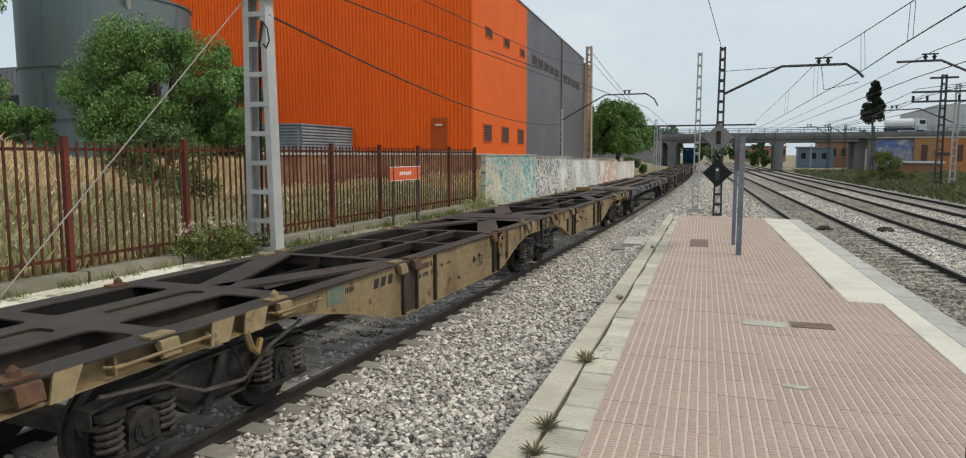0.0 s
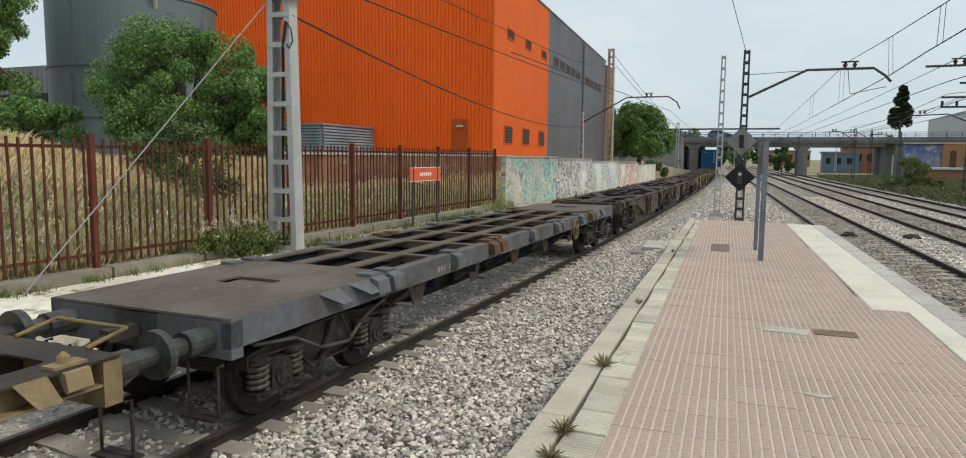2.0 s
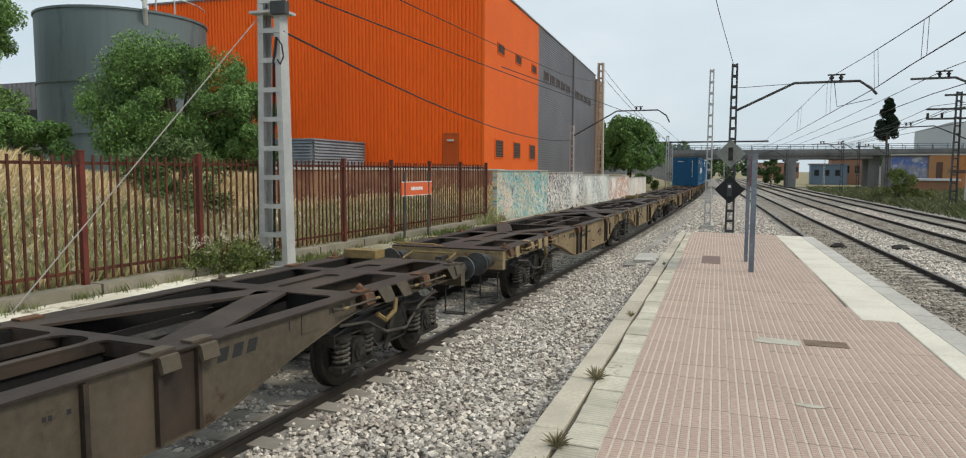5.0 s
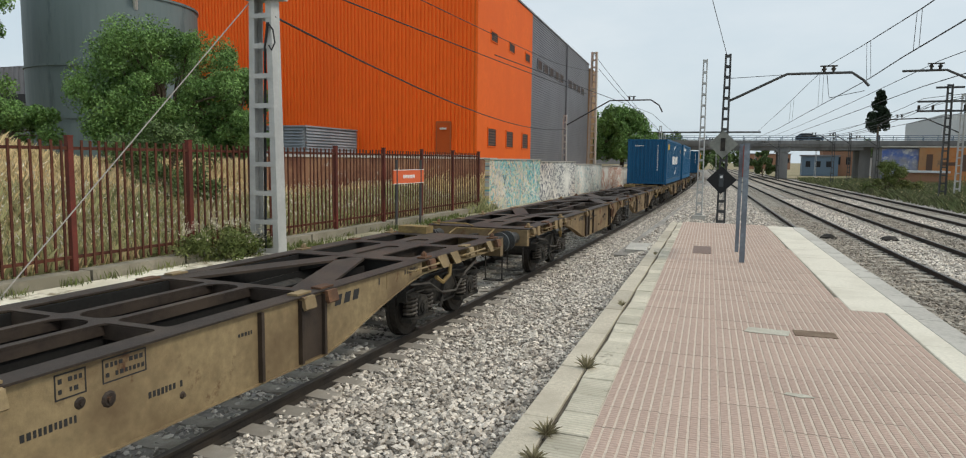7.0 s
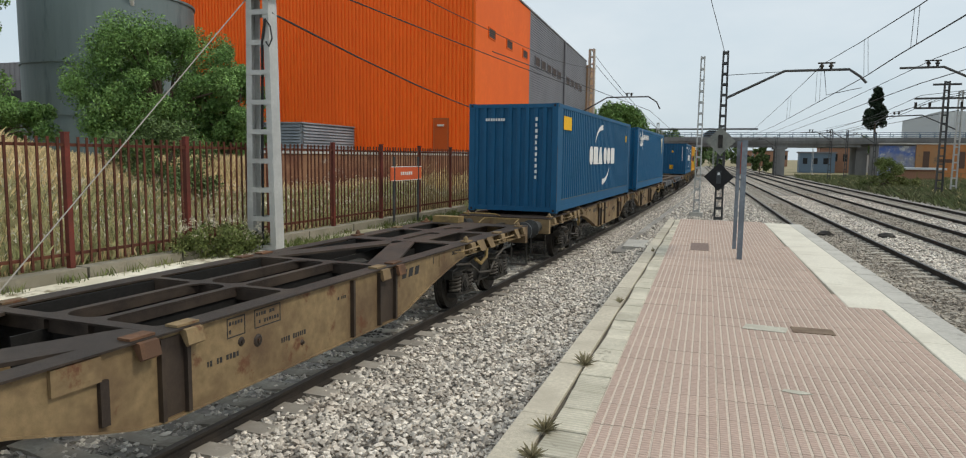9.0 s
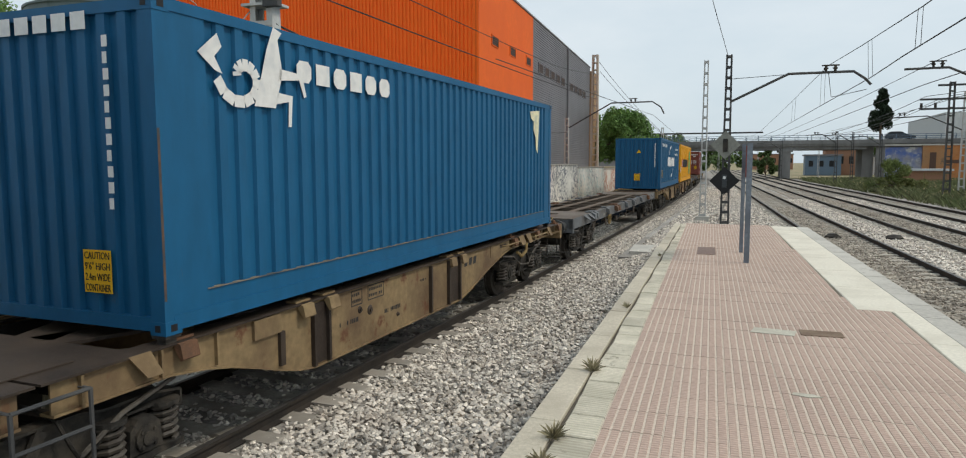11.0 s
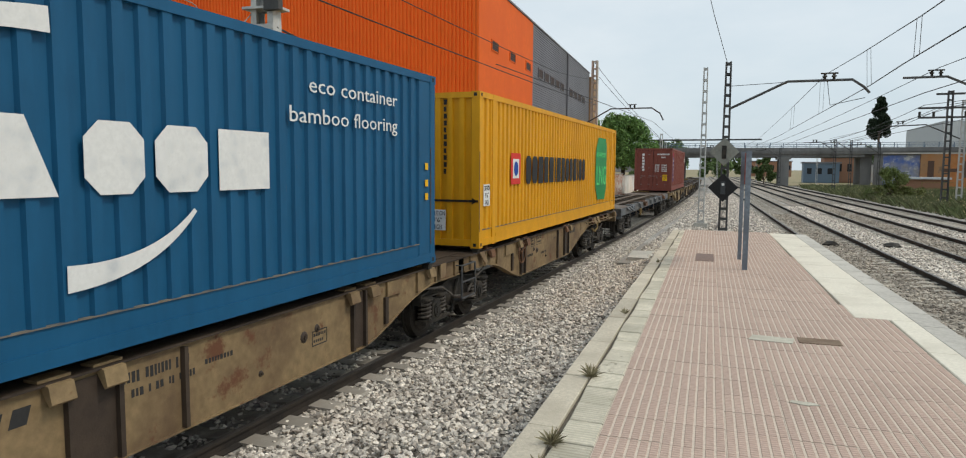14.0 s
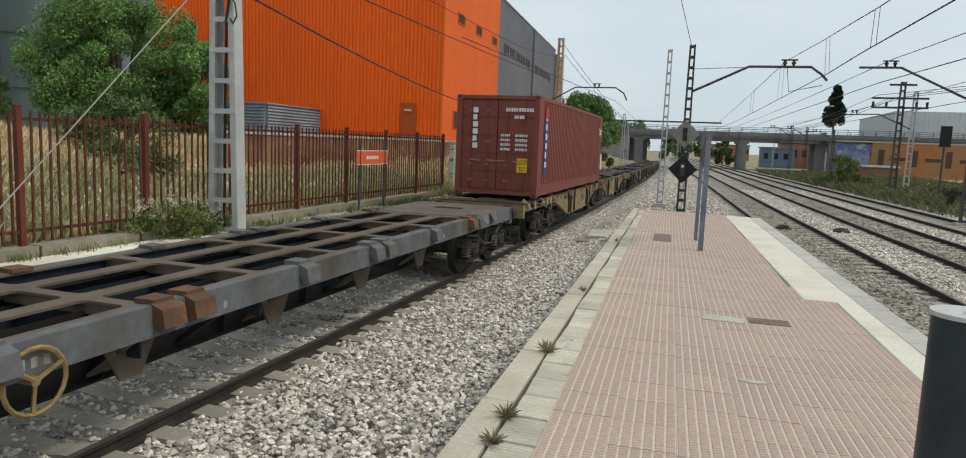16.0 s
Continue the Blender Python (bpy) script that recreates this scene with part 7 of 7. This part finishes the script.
cable("messenger_wire", [(13.4, 10, 6.4), (8.0, 92, 5.5)], 0.016, "overhead messenger wire above the outer siding", 0.4)

# buffer stop among the weeds
stop = thing("buffer_stop", pose(13.3, 44, -0.95), "dark old buffer stop at the end of a siding", "buffer stop")
part("beam", boxes((-1.2, 1.2, -0.15, 0.15, 0.85, 1.15)), BOGIE, stop)
for x in (-0.8, 0.8):
    part("leg", bar(bmesh.new(), (x, 0.1, 0.0), (x, 0.0, 0.9), 0.18), BOGIE, stop)
    part("brace", bar(bmesh.new(), (x, 1.4, 0.0), (x, 0.1, 0.9), 0.15), BOGIE, stop)

# ---- plants ----


def leaf_cloud(centres, radii, n, size, thick=0.6):
    """Small leaf blades round clump centres; returns vertices and faces."""
    k = RNG.integers(0, len(centres), n)
    d = RNG.normal(size=(n, 3))
    d /= np.linalg.norm(d, axis=1)[:, None]
    r = RNG.random(n) ** 0.45
    p = np.array(centres)[k] + d * (np.array(radii)[k] * r)[:, None]
    a = RNG.normal(size=(n, 3))
    a /= np.linalg.norm(a, axis=1)[:, None]
    b = np.cross(a, RNG.normal(size=(n, 3)))
    b /= np.linalg.norm(b, axis=1)[:, None]
    s = (RNG.uniform(0.6, 1.4, n) * size)[:, None]
    a, b = a * s, b * s * 0.42
    v = np.stack((p - a, p + b - 0.1 * a, p + a, p - b - 0.1 * a), 1).reshape(-1, 3)
    f = np.arange(4 * n).reshape(-1, 4)
    return v, f


def tree(name, x, y, z, spread, height, label, leaf, n, size, clumps, trunk_h, trunk_r, seed, squash=0.8, category="tree", low=0.25):
    """Tapered trunk, limbs to each clump, and an uneven crown of leaves."""
    rg = np.random.default_rng(seed)
    t = thing(name, pose(x, y, hill(x, y)), label, category)
    height += z - hill(x, y)
    cs, rs = [], []
    for i in range(clumps):
        u = rg.uniform(low, 1.0)
        w = spread * math.sqrt(max(0.08, 1 - ((u - 0.5) / 0.56) ** 2)) * rg.uniform(0.25, 1.0)
        a = rg.uniform(0, math.tau)
        cs.append((w * math.cos(a), w * math.sin(a), height * u))
        rs.append(rg.uniform(0.09 if clumps > 100 else 0.16, 0.27) * min(spread, height))
    bm = bmesh.new()
    rod(bm, (0, 0, -0.4), (0.05 * spread, 0, trunk_h), trunk_r, 10, trunk_r * 0.7)
    part("trunk", bm, BARK, t)
    for c in cs[::2]:
        bm = bmesh.new()
        m = Vector((0.05 * spread, 0, trunk_h))
        e = Vector(c)
        h = (m + e) / 2 + Vector((rg.uniform(-0.2, 0.2), rg.uniform(-0.2, 0.2), 0.1 * height))
        rod(bm, m, h, trunk_r * 0.45, 6, trunk_r * 0.3)
        rod(bm, h, e, trunk_r * 0.3, 6, trunk_r * 0.08)
        part("limb", bm, BARK, t)
    v, f = leaf_cloud(cs, rs, n, size)
    v[:, 2] = np.maximum(v[:, 2], 0.05)
    sheet_mesh("crown", v.tolist(), f.tolist(), leaf, t)
    return t


tree("leafy_tree", -20.7, 20.0, 1.5, 3.25, 4.7, "broad leafy green tree behind the fence", LEAF, 120000, 0.052, 130, 1.2, 0.16, 3, low=0.02)
tree("leafy_tree", -18.6, 21.0, 1.4, 1.7, 3.4, "lower leafy green tree beside the hall", LEAF, 46000, 0.052, 60, 0.8, 0.12, 4, low=0.04)
tree("leafy_tree", -35.3, 21.0, 1.8, 2.9, 9.8, "tall leafy tree at the edge of the tank", LEAF, 52000, 0.085, 70, 3.0, 0.25, 5, low=0.3)
tree("shrub", -25.0, 16.5, 1.7, 2.2, 1.7, "green shrub on the embankment", LEAF, 18000, 0.06, 26, 0.4, 0.07, 6, category="shrub", low=0.15)
tree("shrub", -28.5, 17.0, 1.7, 2.4, 2.2, "green shrub beneath the tall tree", LEAF, 14000, 0.07, 22, 0.4, 0.07, 16, category="shrub", low=0.15)
tree("shrub", -15.2, 14.6, 0.7, 1.7, 1.7, "dark green shrub beneath the tree behind the fence", LEAF_DARK, 9000, 0.05, 30, 0.3, 0.05, 21, category="shrub", low=0.05)
tree("shrub", -13.6, 13.9, 0.3, 1.1, 1.3, "low dark shrub among the dry grass", LEAF_DARK, 5000, 0.045, 22, 0.2, 0.04, 22, category="shrub", low=0.05)
tree("leafy_tree", -16.8, 94, 0.8, 4.3, 7.4, "round green tree beside the grey hall", LEAF, 34000, 0.18, 90, 2.5, 0.3, 7, low=0.2)
tree("leafy_tree", -26, 108, 0.6, 5.0, 8.5, "green tree before the bridge abutment", LEAF, 20000, 0.2, 50, 2.5, 0.3, 8, low=0.2)
tree("shrub", -11.8, 74, -0.9, 1.6, 2.2, "green shrub at the end of the wall", LEAF_DARK, 3000, 0.14, 14, 0.4, 0.08, 9, category="shrub")
tree("shrub", 1.3, 143, -1.0, 2.6, 5.0, "green bush behind the bridge", LEAF_DARK, 5000, 0.25, 22, 0.6, 0.12, 10, category="shrub", low=0.1)
tree("shrub", 11.6, 72, -1.0, 2.3, 2.7, "green bush among the sidings", GREEN, 12000, 0.08, 34, 0.5, 0.1, 11, category="shrub", low=0.1)
tree("leafy_tree", -22, 170, -1, 7, 9, "far green tree seen under the bridge", LEAF_DARK, 6000, 0.4, 26, 2, 0.3, 12, low=0.15)
tree("leafy_tree", -10, 210, -1, 7, 8, "far green tree seen under the bridge", LEAF_DARK, 6000, 0.4, 26, 2, 0.3, 13, low=0.15)
tree("leafy_tree", 24, 200, -1, 6, 8, "far green tree beyond the bridge", LEAF_DARK, 5000, 0.4, 22, 2, 0.3, 14, low=0.15)
tree("shrub", 15.0, 49, -1.0, 1.8, 1.2, "low green bush at the outer sidings", GREEN, 9000, 0.06, 26, 0.3, 0.06, 15, category="shrub", low=0.1)

cyp = thing("cypress_tree", pose(24.2, 170, -1), "tall dark cypress behind the bridge", "tree")
part("trunk", rod(bmesh.new(), (0, 0, 0), (0, 0, 17), 0.35, 8, 0.1), BARK, cyp)
cs = [(RNG.uniform(-1, 1) * w, RNG.uniform(-1, 1) * w, 10.2 + 7.9 * u) for u in np.linspace(0, 1, 60) for w in [2.5 * (1 - 0.85 * u) * min(1.0, 0.45 + 3 * u)]]
rs = [0.95 - 0.5 * u for u in np.linspace(0, 1, 60)]
v, f = leaf_cloud(cs, rs, 14000, 0.22)
sheet_mesh("crown", v.tolist(), f.tolist(), CYPRESS, cyp)


def blades(name, pts, h0, h1, w, material, label, lean=0.25, category="grass"):
    """Grass blades: thin bent triangles at the given places."""
    n = len(pts)
    h = RNG.uniform(h0, h1, n)
    a = RNG.uniform(0, math.tau, n)
    dx, dy = np.cos(a) * w, np.sin(a) * w
    lx, ly = RNG.normal(0, lean, n) * h, RNG.normal(0, lean, n) * h
    p = np.array(pts)
    v = np.stack((p + np.stack((-dx, -dy, 0 * h), -1), p + np.stack((dx, dy, 0 * h), -1), p + np.stack((lx * 0.4 + dx * 0.6, ly * 0.4 + dy * 0.6, h * 0.6), -1), p + np.stack((lx, ly, h), -1)), 1).reshape(-1, 3)
    f = np.arange(4 * n).reshape(-1, 4)
    return tagged(sheet_mesh(name, v.tolist(), f.tolist(), material), label, category, kind="stuff")


def on_hill(n, x0, x1, y0, y1):
    x, y = RNG.uniform(x0, x1, n), RNG.uniform(y0, y1, n)
    return [(a, b, hill(a, b) - 0.02) for a, b in zip(x, y)]


SCRUB = mat("grey_green_scrub", (0.10, 0.125, 0.05), (0.16, 0.165, 0.085), 0.5, 0.3, 3, 0.85, bump=0.0, spread=0.25, island=0.5)
blades("dry_grass", on_hill(80000, -19.0, -10.4, 3.0, 27.0), 0.25, 0.6, 0.007, STRAW, "tall dry straw-coloured grass on the embankment")
blades("dry_grass", on_hill(9000, -30, -19, 8.0, 30.0), 0.2, 0.5, 0.015, STRAW, "tall dry straw-coloured grass on the embankment")
blades("green_weeds", on_hill(7000, -11.2, -10.4, 3.0, 27.0), 0.12, 0.42, 0.012, GREEN, "green weeds along the fence foot")
blades("green_grass", on_hill(26000, -14.0, -10.4, 3.0, 27.0), 0.3, 0.75, 0.008, PALE_GREEN, "pale green seeding grass behind the fence")
SEED = mat("pale_seed_heads", (0.62, 0.57, 0.44), spread=0.2, bump=0.0, island=0.3)
heads = [(a, b, c + RNG.uniform(0.35, 0.8)) for a, b, c in on_hill(5200, -14.5, -10.4, 3.0, 27.0)]
blades("seed_heads", heads, 0.03, 0.10, 0.016, SEED, "pale seed heads of the tall grass", 0.6)
blades("dry_grass", on_hill(5000, -16, -10.7, 27.0, 42.0), 0.3, 0.9, 0.02, STRAW, "dry grass behind the boundary wall")


def clumps_at(n, x0, x1, y0, y1, z, c, spread):
    out = []
    for _ in range(c):
        cx, cy = RNG.uniform(x0, x1), RNG.uniform(y0, y1)
        k = n // c
        out += [(cx + RNG.normal(0, spread), cy + RNG.normal(0, spread), z) for _ in range(k)]
    return out


blades("green_weeds", clumps_at(1500, -9.9, -9.8, 3, 27, -0.32, 30, 0.1), 0.05, 0.2, 0.008, GREEN, "green weeds along the low wall")
blades("green_weeds", clumps_at(1600, -9.55, -9.2, 12.5, 22, -0.31, 14, 0.25), 0.05, 0.2, 0.01, GREEN, "short green weeds on the far platform")
for x, y, sz, k in ((-9.85, 10.1, 0.42, 31), (-9.8, 10.5, 0.52, 32), (-9.78, 11.0, 0.5, 33), (-9.7, 11.3, 0.35, 36), (-9.85, 12.0, 0.25, 34), (-9.88, 3.6, 0.2, 35)):
    rg = np.random.default_rng(k)
    bush = thing("weed", pose(x, y, -0.31), "leafy green weed with pale seed heads", "weed", "weeds by the fence")
    cs = [(rg.normal(0, 0.2), rg.normal(0, 0.2), sz * rg.uniform(0.2, 1.2)) for _ in range(14)]
    v, f = leaf_cloud(cs, [0.17] * 14, 1500, 0.034)
    v[:, 2] = np.maximum(v[:, 2], 0.01)
    sheet_mesh("leaves", v.tolist(), f.tolist(), GREEN, bush)
    cs = [(rg.normal(0, 0.22), rg.normal(0, 0.25), sz * rg.uniform(0.9, 1.9)) for _ in range(16)]
    v, f = leaf_cloud(cs, [0.07] * 16, 260, 0.018)
    tagged(sheet_mesh("seed_heads", v.tolist(), f.tolist(), SEED, bush), kind="stuff")
blades("dry_grass", clumps_at(300, -9.9, -9.7, 23.5, 26.5, -0.31, 9, 0.12), 0.15, 0.5, 0.01, PALE_GREEN, "dry weeds at the end of the fence")
blades("green_weeds", [(x, y, -1.05) for x, y in zip(RNG.uniform(6.0, 26, 30000), RNG.uniform(40, 117, 30000)) if x > 14.0 - 0.0685 * y], 0.25, 0.85, 0.035, SCRUB, "rough green scrub beyond the sidings", 0.6)
blades("dry_grass", [(x, y, -1.05) for x, y in zip(RNG.uniform(8.0, 34, 7000), RNG.uniform(36, 116, 7000)) if x > 15.6 - 0.0685 * y], 0.2, 0.7, 0.05, STRAW, "dry grass beyond the sidings", 0.5)
yf = thing("mesh_fence", pose(16.5, 86, -1), "low yellow-green mesh fence before the mural", "fence")
for i in range(9):
    part("post", boxes((2 * i, 2 * i + 0.08, 0, 0.08, 0, 1.6)), YELLOW_PAINT, yf)
for z in (0.3, 0.9, 1.5):
    part("rail", boxes((0, 16, 0.02, 0.06, z, z + 0.05)), YELLOW_PAINT, yf)


def weed_tuft(x, y, z, size, n, seed):
    rg = np.random.default_rng(seed)
    t = thing("weed", pose(x, y, z), "small grey-green weed in the platform joint", "weed", "weeds in the kerb joint")
    v, f = [], []
    for i in range(n):
        a, el, l = rg.uniform(0, math.tau), rg.uniform(0.3, 1.3), size * rg.uniform(0.5, 1.1)
        d = Vector((math.cos(a) * math.cos(el), math.sin(a) * math.cos(el), math.sin(el)))
        s = d.orthogonal().normalized() * 0.0042
        b = len(v)
        e = d * l
        v += [tuple(-s), tuple(s), tuple(e * 0.6 + s * 1.6), tuple(e + Vector((0, 0, -0.1 * l)))]
        v.append(tuple(e * 0.6 - s * 1.6))
        f += [(b, b + 1, b + 2, b + 3, b + 4)]
    sheet_mesh("leaves", v, f, mat("dusty_weed", (0.21, 0.185, 0.11), spread=0.25, bump=0.0, island=0.4), t)


weed_tuft(-1.16, 4.12, 0.0, 0.14, 46, 1)
weed_tuft(-1.24, 5.62, 0.0, 0.15, 40, 2)
weed_tuft(-1.12, 3.72, 0.0, 0.12, 40, 3)
weed_tuft(-1.42, 8.3, 0.0, 0.09, 20, 4)
weed_tuft(-1.66, 13.2, 0.0, 0.1, 20, 5)

# ---- covers, stains and litter on the platform ----
hatch = thing("drain_cover", pose(0.66, 7.72, 0.001, 0, 0, 3.5), "rusty brown metal drain cover", "drain cover")
part("plate", boxes((-0.2, 0.2, -0.12, 0.12, -0.03, 0.006)), mat("rusty_plate", (0.17, 0.115, 0.08), (0.22, 0.16, 0.11), 0.5, 6, 40, 0.8, 0.2, bump=0.3), hatch)
grate = thing("drain_cover", pose(-0.9, 14.35, 0.001, 0, 0, 3.5), "dark tile-filled inspection cover", "drain cover")
part("plate", boxes((-0.17, 0.17, -0.6, 0.6, -0.03, 0.005)), mat("dark_tile", (0.2, 0.14, 0.115), spread=0.2), grate)
PATCH = mat("pale_mortar", (0.52, 0.5, 0.42), (0.44, 0.41, 0.34), 0.5, 5, 40, 0.95, bump=0.4)
flat_shape("mortar_patch", [(-0.22, -0.1), (0.2, -0.13), (0.23, 0.1), (-0.18, 0.13)], PATCH, platform, Matrix.Translation((0.2, 7.65, 0.0)), "pale mortar repair")
flat_shape("mortar_patch", [(-0.1, -0.02), (0.02, -0.05), (0.12, -0.01), (0.06, 0.03), (-0.08, 0.04)], PATCH, platform, Matrix.Translation((0.39, 5.6, 0.0)), "white smear")
flat_shape("mortar_patch", [(-0.07, -0.02), (0.06, -0.03), (0.05, 0.03), (-0.05, 0.03)], PATCH, platform, Matrix.Translation((1.55, 5.5, 0.0)), "white smear")
slab = thing("concrete_slab", pose(-3.0, 21.5, -0.99, 0, 0, 4), "pale concrete slab lying in the ballast", "slab")
part("slab", boxes((-0.55, 0.55, -0.9, 0.9, 0, 0.12)), CONCRETE, slab)
for x, y, s in ((2.6, 27.3, 0.32), (4.5, 27.5, 0.3), (-0.9, 26.5, 0.22)):
    lump = thing("scrap_lump", pose(x, y, -0.95), "dark lump of scrap in the ballast", "scrap")
    bm = bmesh.new()
    bmesh.ops.create_icosphere(bm, subdivisions=2, radius=s)
    for q in bm.verts:
        q.co *= 0.75 + 0.5 * noise.random()
        q.co.z *= 0.6
    part("lump", bm, BOGIE, lump)


# ---- traffic on the bridge ----
GLASS_DARK = mat("dark_glass", (0.02, 0.025, 0.03), bump=0.0, rough=0.15, spread=0.1)
TYRE = mat("tyre_rubber", (0.02, 0.02, 0.02), bump=0.0, rough=0.9)
for x0, v, colour, nm, lab in ((-36.3, 13.7, (0.10, 0.16, 0.24), "blue_grey", "blue-grey car driving over the bridge"), (-84.5, 13.25, (0.03, 0.035, 0.04), "black", "dark car driving over the bridge"), (-127.5, 13.5, (0.05, 0.055, 0.06), "dark_grey", "dark grey car driving over the bridge")):
    car = thing("car", pose(x0, 128.5, 5.25), lab, "car", "traffic on the bridge")
    body_paint = mat("car_paint_" + nm, colour, bump=0.0, rough=0.3, spread=0.03)
    bm = prism(bmesh.new(), [(-2.1, 0.3), (2.1, 0.3), (2.15, 0.75), (1.25, 0.92), (-2.0, 0.95), (-2.15, 0.7)], "y", -0.85, 0.85)
    part("body", bm, body_paint, car)
    part("roof", prism(bmesh.new(), [(-1.6, 1.3), (0.35, 1.3), (0.45, 1.36), (-0.2, 1.45), (-1.3, 1.43)], "y", -0.68, 0.68), body_paint, car)
    part("glasshouse", prism(bmesh.new(), [(-1.95, 0.94), (1.1, 0.93), (0.35, 1.31), (-1.6, 1.31)], "y", -0.74, 0.74), GLASS_DARK, car)
    for wx in (-1.3, 1.3):
        for wy in (-0.8, 0.8):
            part("wheel", rod(bmesh.new(), (wx, wy - 0.1, 0.31), (wx, wy + 0.1, 0.31), 0.31, 14), TYRE, car)
    TRAFFIC.append((car, x0, v))
truck = thing("tank_truck", pose(23.0, 128.5, 5.25), "white tank truck driving over the bridge", "truck", "traffic on the bridge")
TRUCK_WHITE = mat("truck_white", (0.72, 0.72, 0.7), bump=0.0, rough=0.35, spread=0.04)
part("tank", rod(bmesh.new(), (-3.0, 0, 1.5), (0.9, 0, 1.5), 0.78, 20), TRUCK_WHITE, truck)
part("cab", prism(bmesh.new(), [(1.2, 0.45), (2.7, 0.45), (2.75, 1.25), (2.55, 2.2), (1.2, 2.25)], "y", -1.0, 1.0), TRUCK_WHITE, truck)
part("windscreen", prism(bmesh.new(), [(2.76, 1.25), (2.8, 1.25), (2.62, 2.1), (2.58, 2.1)], "y", -0.9, 0.9), GLASS_DARK, truck)
part("side_window", boxes((1.7, 2.5, -1.02, -1.0, 1.35, 1.95)), GLASS_DARK, truck)
part("chassis", boxes((-3.1, 2.6, -0.45, 0.45, 0.45, 0.75)), BOGIE, truck)
for wx in (-2.5, -1.6, 2.0):
    for wy in (-0.8, 0.8):
        part("wheel", rod(bmesh.new(), (wx, wy - 0.13, 0.4), (wx, wy + 0.13, 0.4), 0.4, 16), TYRE, truck)
TRAFFIC.append((truck, 23.0, 12.4))


def motions():
    for ob, q, length, z in TRAIN:
        walk(ob, [(t, on_track(q - travelled(t), length, z)) for t in TIMES])
    for ob, x0, speed in TRAFFIC:
        walk(ob, [(t, pose(x0 + speed * t, 128.5, 5.25)) for t in TIMES[::4]])


motions()
